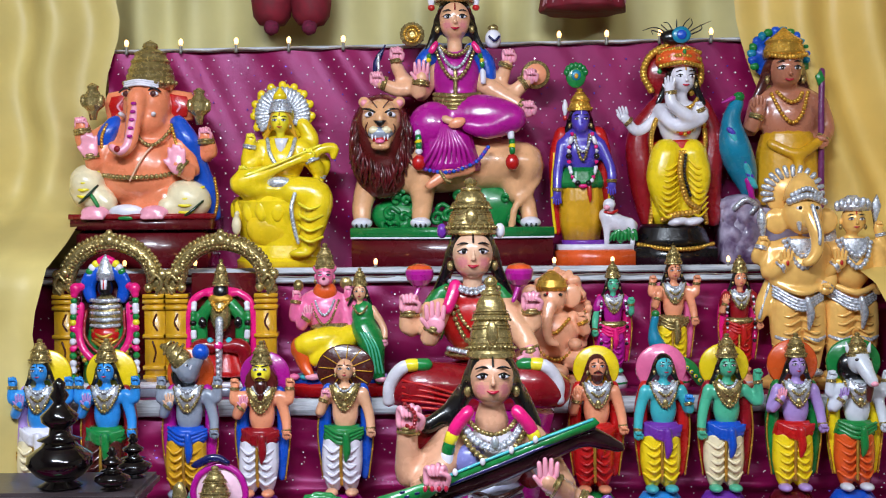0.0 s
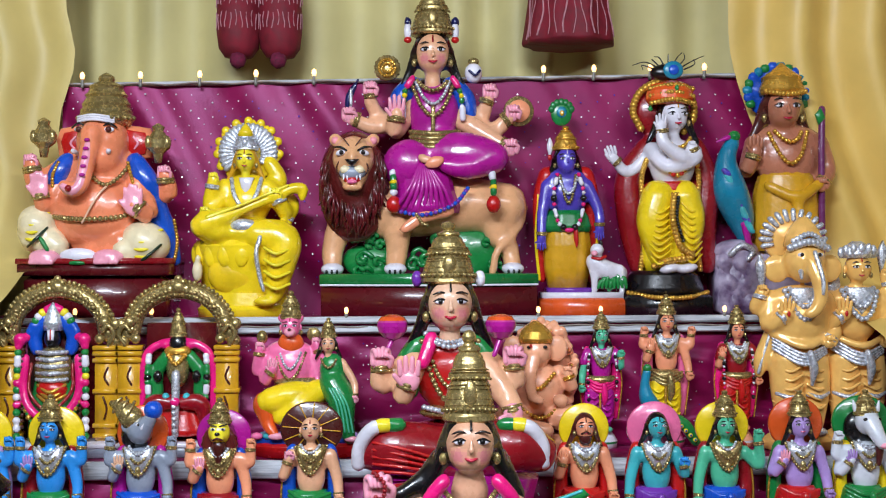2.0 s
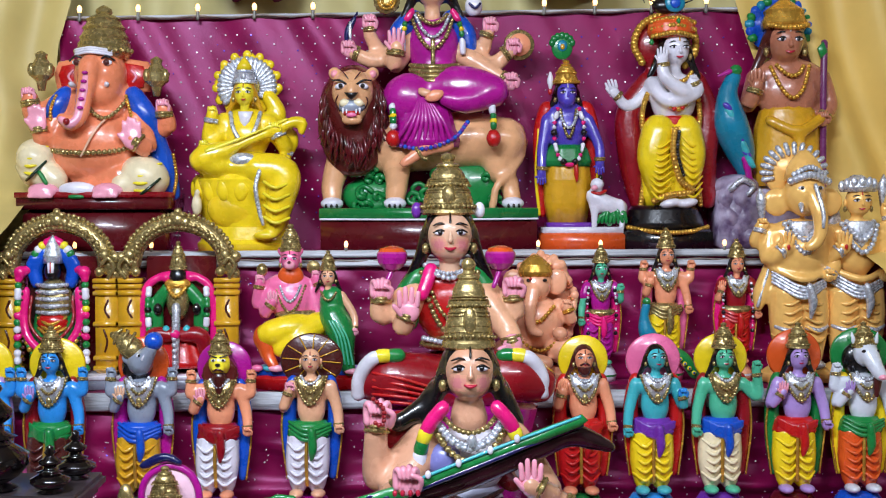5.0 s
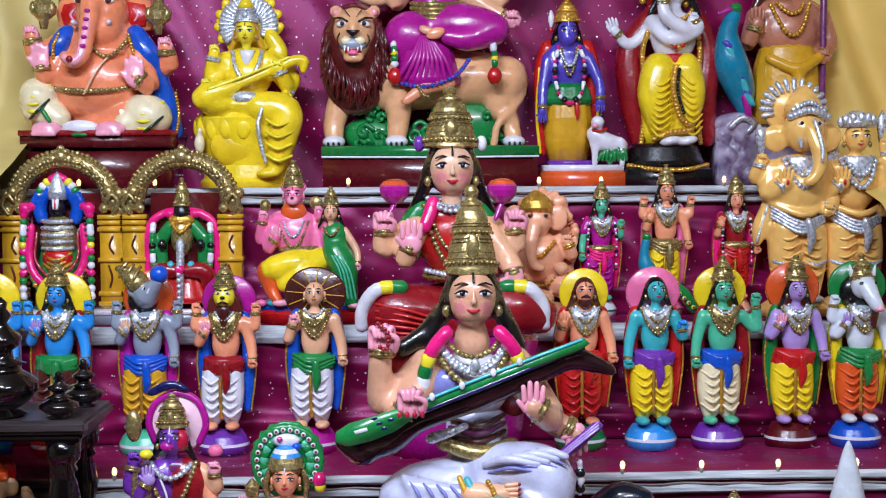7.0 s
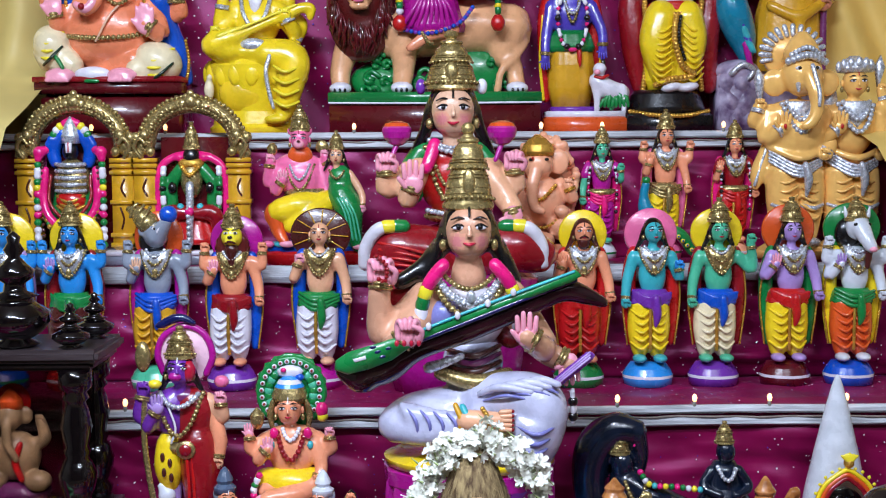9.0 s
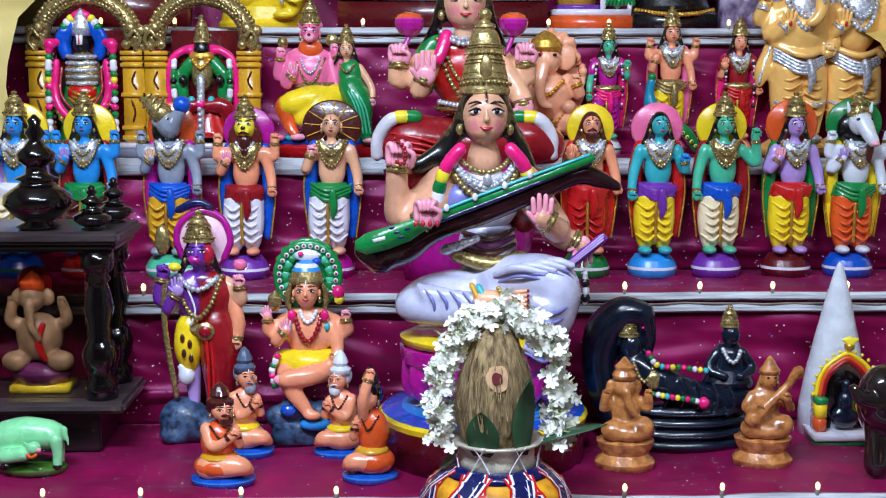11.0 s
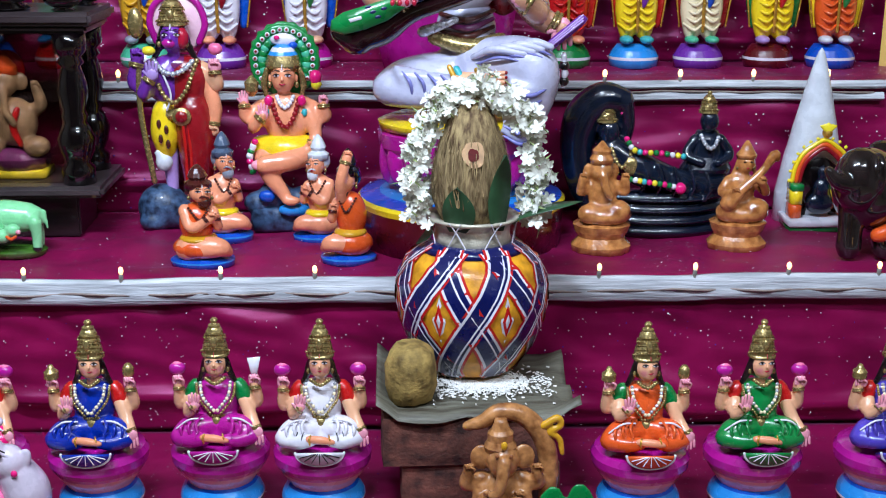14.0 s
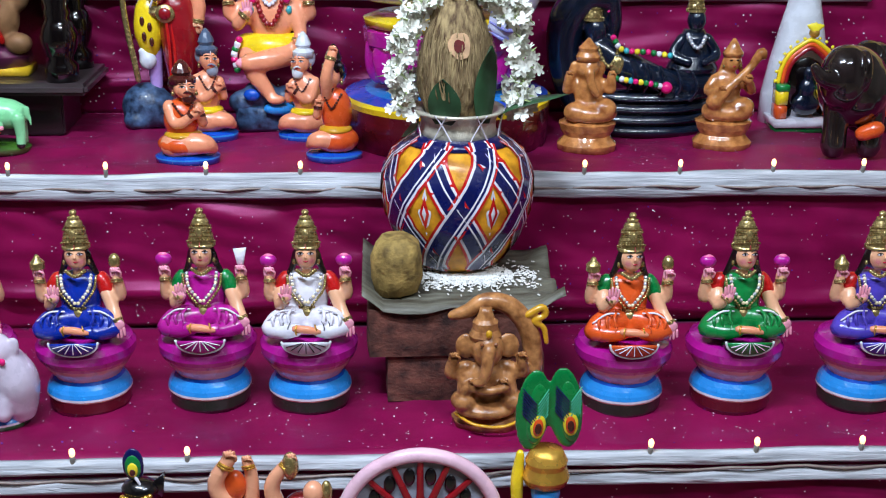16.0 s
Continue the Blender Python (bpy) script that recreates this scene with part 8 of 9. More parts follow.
def white_elephant():
    f = Figure("white_elephant_figurine", (-0.56, 1.43, 0.182), (52, 850), 0.00085, 0.00091, 0.45)
    f.lathe(["green", "white", "sky"], 20, [(856, 72), (846, 74), (842, 74), (826, 60)], 0, 0.6)
    f.tube("mauve_white", [(84, 824, 6, 30), (80, 780, 10, 40), (66, 742, 16, 32)], 18)
    f.ball("mauve_white", 58, 728, 30, 30, 24, 26)
    f.tube("mauve_white", [(48, 722, 30, 20), (34, 690, 34, 15), (38, 664, 36, 11), (54, 660, 38, 9)], 14)
    f.ball("mauve_white", 84, 726, 13, 22, 26, 7, 20)
    f.ball("hot_pink", 74, 748, 7, 7, 48, 5)
    f.ball("black", 54, 718, 4, 3, 50, 3)
    f.tube("black", [(46, 712, 46, 1), (54, 708, 50, 1.4), (62, 712, 48, 1)], 5, 3)
    f.tube("mauve_white", [(70, 790, 30, 17), (66, 818, 36, 15), (64, 838, 38, 15)], 14)
    f.ball("pink", 30, 792, 26, 18, 30, 18)
    f.tube("rose", [(10, 800, 34, 14), (40, 806, 40, 13)], 12)
    f.tube("sky", [(-20, 824, 30, 26), (20, 818, 36, 24), (50, 830, 36, 16)], 12)
    f.done("white and mauve elephant figurine with raised trunk")


white_elephant()


# ---- fifth step: bricks, leaf, pot, coconut and jasmine ----
def rough_brick(lx, ly, lz, seed):
    bm = bm_box(-lx / 2, -ly / 2, 0, lx / 2, ly / 2, lz)
    bmesh.ops.subdivide_edges(bm, edges=bm.edges[:], cuts=5, use_grid_fill=True)
    for v in bm.verts:
        d = noise.noise_vector(v.co * 30 + Vector((seed, 0, 0)))
        edge = sum((abs(abs(v.co.x) - lx / 2) < 1e-4, abs(abs(v.co.y) - ly / 2) < 1e-4, abs(v.co.z - lz) < 1e-4 or v.co.z < 1e-4))
        if edge > 1:
            v.co.x *= 0.985
            v.co.y *= 0.97
        v.co += Vector((d.x, d.y, d.z * 0.3)) * 0.0022
        v.co.z = max(v.co.z, 0.0)
    return bm


brick_mat = surface("dark_fired_brick", lin("6c4034"), 0.85, 0, 0.5, 40, 0.9, 180, dirt=lin("2c1814"))
for x, y, z, rz, sd in ((0.118, 1.528, 0.182, 0.01, 1), (0.125, 1.645, 0.182, -0.02, 2), (0.098, 1.522, 0.259, 0.02, 3), (0.108, 1.64, 0.259, -0.01, 4)):
    b = part("brick", rough_brick(0.24 + 0.016 * (z > 0.2), 0.113, 0.076, sd), brick_mat, None)
    b.location, b.rotation_euler = (x, y, z), (0, 0, rz)
    tagged(b, "dark worn clay brick in a small stack", "brick", "stack of bricks")

leaf_mat = surface("dry_banana_leaf", lin("6c6a5c"), 0.5, 0, 0.4, 14, 0.6, 60, dirt=lin("40382c"), stretch=(1, 6, 1))
fresh_leaf = surface("mango_leaf", lin("2c4c30"), 0.35, 0, 0.4, 18, 0.3, 60, dirt=lin("1c2c1c"))


def leaf_sheet(name, x0, x1, y0, y1, z, label, seed, mat):
    def place(i, j):
        x, y = x0 + (x1 - x0) * j, y0 + (y1 - y0) * i
        d = max(0, (1.472 - y) / 0.03)
        edge = noise.noise(Vector((x * 16, seed, 0)))
        dz = 0.004 * noise.noise(Vector((x * 25, y * 25, seed))) - 0.012 * d * (1 + edge)
        curl = 0.05 * max(0, j - 0.86) / 0.14 * noise.noise(Vector((y * 14, seed, 1))) + 0.025 * max(0, 0.1 - j) / 0.1
        return (x + 0.008 * edge, y - 0.012 * edge * (i == 0), z + 0.006 + dz + curl)
    ob = sheet(name, 14, 40, place, mat)
    m = ob.modifiers.new("thickness", "SOLIDIFY")
    m.thickness = 0.0012
    return tagged(ob, label, "leaf")


leaf_sheet("banana_leaf", -0.035, 0.262, 1.456, 1.7, 0.336, "dried grey-green banana leaf over the bricks", 3, leaf_mat)

rice_mat = surface("raw_rice_grain", lin("e8e6e0"), 0.6, 0, 0.15, 300, 0.2, 500)
rv, rf = [], []
rr = random.Random(9)
for _ in range(2400):
    a, d = rr.uniform(0, 6.28), abs(rr.gauss(0, 1))
    cx, cy = 0.13 + 0.042 * d * math.cos(a) * 1.25, 1.57 + 0.03 * d * math.sin(a)
    if not (0.02 < cx < 0.24 and 1.48 < cy < 1.7):
        continue
    th, ln = rr.uniform(0, 3.14), 0.0026
    c0, s0 = math.cos(th), math.sin(th)
    i0 = len(rv)
    zb = 0.346 + 0.002 * rr.random()
    for q in range(2):
        for ww, zz in ((-0.0011, 0), (0, 0.0016), (0.0011, 0)):
            lx = ln * (q * 2 - 1)
            rv.append((cx + lx * c0 - ww * s0, cy + lx * s0 + ww * c0, zb + zz))
    rf += [(i0, i0 + 1, i0 + 4, i0 + 3), (i0 + 1, i0 + 2, i0 + 5, i0 + 4), (i0, i0 + 2, i0 + 1), (i0 + 3, i0 + 4, i0 + 5)]
tagged(mesh_object("rice_grains", rv, rf, [rice_mat], None, False), "spilled white rice grains under the pot", "rice", kind="stuff")

# the pot with its painted lattice
POT_X, POT_Y, POT_Z = 0.113, 1.64, 0.346
POT = [(0.05, 0.0), (0.072, 0.012), (0.095, 0.045), (0.112, 0.085), (0.119, 0.125), (0.116, 0.155), (0.102, 0.185), (0.08, 0.204), (0.063, 0.214)]


def pot_radius(z):
    return float(np.interp(z, [p[1] for p in POT], [p[0] for p in POT]))


def pot_point(a, z, out=0.0):
    r = pot_radius(z) + out
    return Vector((r * math.cos(a), r * math.sin(a), z))


pot = new("ritual_pot")
pot.location = (POT_X, POT_Y, POT_Z)
pot_yellow = surface("yellow_pot_paint", lin("e8a424"), 0.3, 0.1, 0.3, 40, 0.2, 200, dirt=lin("a86c18"))
pot_red, pot_navy, pot_white = ink("red"), ink("navy"), ink("white")
prof = [(float(np.interp(k / 40 * 0.214, [p[1] for p in POT], [p[0] for p in POT])), k / 40 * 0.214) for k in range(41)]
part("belly", bm_lathe(prof, 64), pot_yellow, pot, "yellow painted pot belly", True)
part("neck", bm_lathe([(0.062, 0.212), (0.058, 0.222), (0.058, 0.236), (0.064, 0.246), (0.072, 0.25), (0.071, 0.254), (0.058, 0.252), (0.05, 0.24)], 48), surface("thread_wound_neck", lin("d0c8b4"), 0.35, 0.35, 0.35, 60, 0.4, 300), pot, "pale thread-wound brass neck and rim", True)


def band(name, a0, a1, z0, z1, width, mat, out):
    """A painted thread band lying on the belly, from one angle and height to another."""
    bm = bmesh.new()
    rows = []
    n = 26
    pts = [pot_point(a0 + (a1 - a0) * i / n, z0 + (z1 - z0) * i / n, out) for i in range(n + 1)]
    for i, p in enumerate(pts):
        d = (pts[min(i + 1, n)] - pts[max(i - 1, 0)]).normalized()
        zz = z0 + (z1 - z0) * i / n
        up = pot_point(a0 + (a1 - a0) * i / n, min(zz + 0.004, 0.214)) - pot_point(a0 + (a1 - a0) * i / n, max(zz - 0.004, 0))
        tang = Vector((-math.sin(a0 + (a1 - a0) * i / n), math.cos(a0 + (a1 - a0) * i / n), 0))
        nrm = tang.cross(up).normalized()
        side = nrm.cross(d).normalized() * width / 2
        rows.append((bm.verts.new(p - side), bm.verts.new(p + nrm * 0.0006), bm.verts.new(p + side)))
    for a, b in zip(rows, rows[1:]):
        bm.faces.new((a[0], a[1], b[1], b[0]))
        bm.faces.new((a[1], a[2], b[2], b[1]))
    return part(name, bm, mat, pot, smooth=True)


for k in range(7):
    a = 2 * math.pi * k / 7 + 0.18
    for s in (-1, 1):
        sweep = s * 2 * math.pi / 7 * 1.15
        band("red_band", a - sweep / 2, a + sweep / 2, 0.012, 0.212, 0.043, pot_red, 0.0008)
        band("white_band", a - sweep / 2, a + sweep / 2, 0.012, 0.212, 0.035, pot_white, 0.0014 + 0.0003 * s)
        band("navy_band", a - sweep / 2, a + sweep / 2, 0.012, 0.212, 0.027, pot_navy, 0.0020 + 0.0003 * s)
        band("thread", a - sweep / 2 + 0.09, a + sweep / 2 + 0.05, 0.012, 0.206, 0.0028, pot_white, 0.0028 + 0.0003 * s)
for k in range(7):
    a = 2 * math.pi * (k + 0.5) / 7 + 0.18
    for zc, h in ((0.115, 0.02), (0.03, 0.008)):
        for r, m, o in ((1.9, pot_white, 0.001), (1.35, pot_red, 0.0016), (0.62, pot_white, 0.0022)):
            bm = bmesh.new()
            q = [bm.verts.new(pot_point(a + da * r, zc + dz * h * r, o)) for da, dz in ((-0.05, 0), (0, -1), (0.05, 0), (0, 1))]
            c = bm.verts.new(pot_point(a, zc, o + 0.001))
            for i in range(4):
                bm.faces.new((q[i], q[(i + 1) % 4], c))
            part("diamond", bm, m, pot)
part("shoulder_wrap", bm_lathe([(0.084, 0.2024), (0.073, 0.2098), (0.0648, 0.2148), (0.062, 0.2146)], 48), pot_navy, pot, "navy thread wound round the shoulder", True)
for k in range(14):
    a = 2 * math.pi * k / 14
    s = 1 if k % 2 else -1
    part("neck_thread", bm_tube([tuple(Vector((math.cos(a + s * 0.35 * i / 8), math.sin(a + s * 0.35 * i / 8), 0)) * (0.0655 - 0.003 * math.sin(i / 8 * 3.14) + 0.007 * (i / 8)) + Vector((0, 0, 0.214 + 0.04 * i / 8))) for i in range(9)], 0.0011, 5), pot_white, pot)
tagged(pot, "yellow pot wound with navy, red and white thread lattice", "pot")

husk = surface("coconut_husk", lin("a08a60"), 0.9, 0, 0.5, 30, 1.0, 90, dirt=lin("543c24"), stretch=(5, 5, 0.6))
bm = bm_lathe([(0.018, -0.03), (0.045, -0.012), (0.058, 0.02), (0.06, 0.05), (0.055, 0.085), (0.045, 0.12), (0.034, 0.15), (0.022, 0.17), (0.006, 0.18)], 72)
bmesh.ops.subdivide_edges(bm, edges=bm.edges[:], cuts=1)
for v in bm.verts:
    a = math.atan2(v.co.y, v.co.x)
    k = 1 + 0.05 * noise.noise(Vector((a * 9, v.co.z * 8, 2))) + 0.03 * noise.noise(Vector((a * 30, v.co.z * 14, 5)))
    v.co.x *= k
    v.co.y *= k
coco = new("coconut")
coco.location = (POT_X - 0.004, POT_Y - 0.004, POT_Z + 0.258)
part("husk", bm, husk, coco, smooth=True)
fib = bmesh.new()
for k in range(420):
    a, z0 = rr.uniform(0, 6.28), rr.uniform(0.0, 0.1)
    r0 = float(np.interp(z0, [-0.012, 0.02, 0.05, 0.085, 0.12], [0.045, 0.058, 0.06, 0.056, 0.045]))
    z1 = z0 + rr.uniform(0.03, 0.07)
    r1 = float(np.interp(z1, [0.02, 0.05, 0.085, 0.12, 0.15, 0.17], [0.058, 0.06, 0.056, 0.045, 0.03, 0.016]))
    b = a + rr.uniform(-.12, .12)
    p, q = Vector((r0 * math.cos(a), r0 * math.sin(a), z0)), Vector(((r1 + 0.003) * math.cos(b), (r1 + 0.003) * math.sin(b), z1))
    mid = (p + q) / 2 * 1.02
    mid.x *= 1.06
    mid.y *= 1.06
    w = Vector((-math.sin(a), math.cos(a), 0)) * 0.0009
    vs = [fib.verts.new(t) for t in (p - w, p + w, mid + w, mid - w, q)]
    fib.faces.new((vs[0], vs[1], vs[2], vs[3]))
    fib.faces.new((vs[3], vs[2], vs[4]))
part("fibre_tuft", fib, husk, coco, "loose brown husk fibre")


def husk_patch(r, out, seed):
    """A ragged flat patch lying on the front of the husk."""
    bm = bmesh.new()
    ring = []
    for i in range(28):
        a = 2 * math.pi * i / 28
        k = r * (1 + 0.22 * noise.noise(Vector((math.cos(a) * 1.6, math.sin(a) * 1.6, seed))))
        z = 0.1 + 1.1 * k * math.sin(a)
        ring.append((k * math.cos(a), -float(np.interp(z, [0.05, 0.085, 0.12, 0.15], [0.062, 0.0575, 0.048, 0.037])) - out, z))
    top = [bm.verts.new(p) for p in ring]
    low = [bm.verts.new((x * 1.05, y + 0.012, z)) for x, y, z in ring]
    bm.faces.new(list(reversed(top)))
    for i in range(28):
        bm.faces.new((top[i], top[(i + 1) % 28], low[(i + 1) % 28], low[i]))
    bmesh.ops.recalc_face_normals(bm, faces=bm.faces[:])
    return bm


ends = husk_patch(0.017, 0.001, 1.3)
e = part("cut_mark", ends, surface("pale_coconut_cut", lin("c8a078"), 0.8, 0, 0.3, 60, 0.3, 200), coco, "pale cut patch with red smear")
ends = husk_patch(0.0085, 0.0022, 7.7)
part("vermilion_mark", ends, surface("vermilion_smear", lin("601818"), 0.9, 0, 0.4, 120, 0.3, 300), coco)
tagged(coco, "husked brown coconut standing in the pot mouth", "coconut")


def pointed_leaf(name, a, length, width, lean, label):
    """A mango leaf tucked between coconut and rim."""
    verts, faces = [], []
    n = 10
    for i in range(n + 1):
        t = i / n
        w = width * math.sin(math.pi * min(1, 0.12 + 0.88 * t)) ** 0.8 * (1 - 0.15 * t)
        r = 0.062 + lean * t * t
        z = -0.01 + length * t
        for s in (-1, 0, 1):
            aa = a + s * w / 0.06
            verts.append((r * math.cos(aa) + 0.006 * abs(s) * math.cos(a), r * math.sin(aa) + 0.006 * abs(s) * math.sin(a), z))
    for i in range(n):
        for s in range(2):
            faces.append((i * 3 + s, i * 3 + s + 1, i * 3 + s + 4, i * 3 + s + 3))
    ob = mesh_object(name, verts, faces, [fresh_leaf])
    ob.location = (POT_X, POT_Y, POT_Z + 0.25)
    m = ob.modifiers.new("thickness", "SOLIDIFY")
    m.thickness = 0.0008
    return tagged(ob, label, "leaf", "mango leaves in the pot")


for a, ln, wd, le in ((-1.98, 0.07, 0.028, 0.004), (-1.02, 0.12, 0.02, 0.016), (-2.95, -0.03, 0.016, 0.022), (-0.2, 0.04, 0.022, 0.1), (1.2, 0.07, 0.02, 0.012), (2.2, 0.07, 0.02, 0.012)):
    pointed_leaf("mango_leaf", a, ln, wd, le, "dark green mango leaf tucked round the coconut")

petal_mat = surface("jasmine_petal", lin("f0f0e4"), 0.55, 0, 0.08, 120, 0.1, 400)
calyx_mat = surface("jasmine_calyx", lin("a4b478"), 0.6, 0, 0.2, 120, 0.1, 400)
jv, jf, ji = [], [], []
for k in range(430):
    t = rr.uniform(-0.03, 1.03)
    a = math.pi * (1.09 - 1.18 * t)
    cx, cz = 0.084 * math.cos(a) * (1 + 0.12 * abs(math.cos(a))), 0.045 + 0.145 * math.sin(a)
    c = Vector((cx + rr.gauss(0, 0.010), -0.016 + rr.gauss(0, 0.014), cz + rr.gauss(0, 0.010)))
    nrm = Vector((rr.uniform(-1, 1), rr.uniform(-1.2, 0.1), rr.uniform(-.6, 1))).normalized()
    u_, v_ = nrm.orthogonal().normalized(), None
    v_ = nrm.cross(u_)
    R = rr.uniform(0.009, 0.0145)
    for p in range(6):
        b = p * math.pi / 3 + rr.uniform(-.2, .2)
        d = u_ * math.cos(b) + v_ * math.sin(b)
        e_ = nrm.cross(d)
        i0 = len(jv)
        lift = rr.uniform(0.25, 0.6) * R
        jv += [c, c + d * R * 0.45 + e_ * R * 0.3 + nrm * lift * 0.6, c + d * R * 0.85 + e_ * R * 0.24 + nrm * lift, c + d * R + nrm * lift * 0.9, c + d * R * 0.85 - e_ * R * 0.24 + nrm * lift, c + d * R * 0.45 - e_ * R * 0.3 + nrm * lift * 0.6]
        jf.append((i0, i0 + 1, i0 + 2, i0 + 3, i0 + 4, i0 + 5))
        ji.append(0)
    i0 = len(jv)
    tail = c - nrm * R * 1.3
    for q_ in range(3):
        b = q_ * 2.1
        jv.append(c + (u_ * math.cos(b) + v_ * math.sin(b)) * 0.0022)
    jv.append(tail)
    jf += [(i0, i0 + 1, i0 + 3), (i0 + 1, i0 + 2, i0 + 3), (i0 + 2, i0, i0 + 3)]
    ji += [1, 1, 1]
gar = mesh_object("jasmine_garland", jv, jf, [petal_mat, calyx_mat], ji, False)
gar.location = (POT_X + 0.004, POT_Y + 0.01, POT_Z + 0.262)
tagged(gar, "white jasmine flower garland looped over the coconut", "garland")

gourd_mat = surface("turmeric_lump", lin("a88c4c"), 0.85, 0, 0.45, 45, 1.0, 160, dirt=lin("5c4820"))
bm = bm_lathe([(0.02, 0), (0.033, 0.006), (0.038, 0.03), (0.038, 0.06), (0.034, 0.082), (0.022, 0.091), (0.006, 0.093)], 32)
for v in bm.verts:
    v.co += noise.noise_vector(v.co * 34) * 0.004 + noise.noise_vector(v.co * 110) * 0.0016
lump = part("turmeric_cone", bm, gourd_mat, None, smooth=True)
lump.location = (0.015, 1.515, 0.342)
tagged(lump, "rough yellow-brown turmeric lump on the leaf", "offering")


def clay_elephant_god():
    f = Figure("terracotta_figurine", (0.15, 1.4, 0.182), (882, 880), 0.00083, 0.00089, 0.48)
    f.lathe("clay", 882, [(880, 66), (868, 68), (856, 52)], 0, 0.7, 0.03, 9)
    f.tube("ochre", [(818, 862, 30, 4), (850, 882, 58, 4), (900, 886, 62, 4), (944, 868, 40, 4)], 8)
    f.ball("clay", 872, 850, 56, 16, 22, 40)
    for k in (-1, 1):
        f.ball("clay", 874 + 42 * k, 838, 24, 17, 34, 22)
        f.ball("clay", 872 + 36 * k, 742, 20, 22, 20, 7)
        f.arm("clay", [(872 + 34 * k, 778, 16, 14), (872 + 62 * k, 790, 20, 12), (872 + 58 * k, 766, 28, 10)], "clay", 13, False, bangle=None)
        f.arm("clay", [(872 + 34 * k, 792, 22, 13), (872 + 42 * k, 822, 36, 11), (872 + 26 * k, 812, 46, 10)], "clay", 12, False, bangle=None)
    f.tube("clay", [(850, 820, 52, 7), (876, 822, 58, 8), (904, 818, 52, 7)])
    f.ball("clay", 872, 800, 38, 38, 14, 32)
    f.ball("clay", 872, 748, 28, 30, 28, 26)
    f.tube("clay", [(872, 752, 52, 12), (868, 782, 62, 11), (862, 804, 62, 9), (850, 808, 62, 7)], 12)
    f.ball("clay_dark", 860, 742, 4, 3, 52)
    f.ball("clay_dark", 884, 742, 4, 3, 52)
    f.ball("ochre", 872, 724, 7, 9, 48, 5)
    f.lathe("clay", 868, [(730, 26), (722, 28), (712, 22), (700, 22), (694, 16), (684, 12), (676, 10)], 20, 0.9, 0.03, 10)
    f.tube("clay", [(812, 688, 0, 9), (840, 680, 2, 13), (868, 664, 0, 15), (910, 672, -2, 17), (944, 712, -2, 18), (955, 770, 0, 17), (950, 830, 4, 14)], 14, 7)
    f.tube("ochre", [(810, 690, 4, 5), (816, 684, 4, 4)], 8, 3)
    f.tube("ochre", [(940, 690, 8, 7), (966, 676, 6, 7), (972, 690, 6, 6), (952, 700, 8, 6), (970, 712, 6, 6), (976, 738, 6, 5)], 10)
    f.done("brown terracotta seated elephant-headed figurine with looped frame")


clay_elephant_god()


# ---- lowest step: tops of figures ----
def feather_figure():
    f = Figure("green_feather_figurine", (0.205, 1.2, -0.078), (970, 1190), 0.00078, 0.00082, 0.3)
    f.lathe("oxblood", 970, [(1190, 70), (1170, 72), (1160, 60)], 0, 0.8)
    f.lathe("ochre", 970, [(1165, 50), (1080, 52), (1010, 44), (960, 38)], 0, 0.8, 0.04, 12)
    f.ball("sky", 970, 930, 40, 46, 0, 26)
    f.ball("sky", 970, 868, 26, 32, 8, 26)
    f.lathe("brass", 970, [(852, 36), (840, 40), (822, 34), (812, 36), (800, 30), (792, 26)], 4, 0.9, 0.04, 16)
    for u, v, rot in ((944, 724, 4), (998, 720, -6)):
        f.ball("green", u, v, 30, 72, 4, 8, rot)
        f.ball("leaf", u + 6, v + 6, 20, 56, 9, 6, rot)
        for k in range(8):
            f.tube("navy", [(u + 4, v + 30 - 6 * k, 15, 1.5), (u - 18, v + 4 - 6 * k, 12, 1.2)], 5, 3)
            f.tube("mint", [(u + 8, v + 30 - 6 * k, 15, 1.5), (u + 24, v + 6 - 6 * k, 11, 1.2)], 5, 3)
        f.ball("lemon", u + 8, v + 26, 13, 22, 13, 4, rot)
        f.ball("orange", u + 8, v + 28, 9, 16, 15, 4, rot)
        f.ball("brown", u + 8, v + 30, 6, 10, 18, 3, rot)
    f.tube("yellow", [(926, 800, 0, 8), (922, 850, 0, 12), (924, 900, 0, 10)])
    f.done("green feather-crowned deity figurine on the lowest step")


feather_figure()


def dark_feather_figure():
    f = Figure("dark_feather_figurine", (-0.325, 1.2, -0.078), (236, 1190), 0.00078, 0.00082, 0.3)
    f.lathe("oxblood", 236, [(1190, 60), (1165, 60), (1155, 40)], 0, 0.8)
    f.lathe("yellow", 236, [(1160, 40), (1060, 42), (980, 34)], 0, 0.8, 0.04, 12)
    f.ball("blue", 236, 945, 36, 44, 0, 24)
    f.ball("blue", 236, 885, 24, 28, 6, 24)
    f.ball("black", 240, 852, 32, 18, 0, 26)
    f.plate("black", [(250, 850), (282, 822), (276, 868)], -4, 6, 0.1)
    f.beads("brass", [(212, 862, 20), (236, 868, 30), (262, 860, 20)], 5, 1.2)
    f.ball("navy", 232, 808, 19, 30, 4, 6)
    f.ball("leaf", 232, 812, 15, 23, 9, 4)
    f.ball("lemon", 232, 816, 9, 13, 12, 3)
    f.ball("brown", 232, 820, 5, 6, 14, 3)
    f.tube("white", [(236, 830, 12, 3), (248, 852, 14, 2)], 6, 3)
    f.done("dark blue deity figurine with a peacock feather crest")


dark_feather_figure()


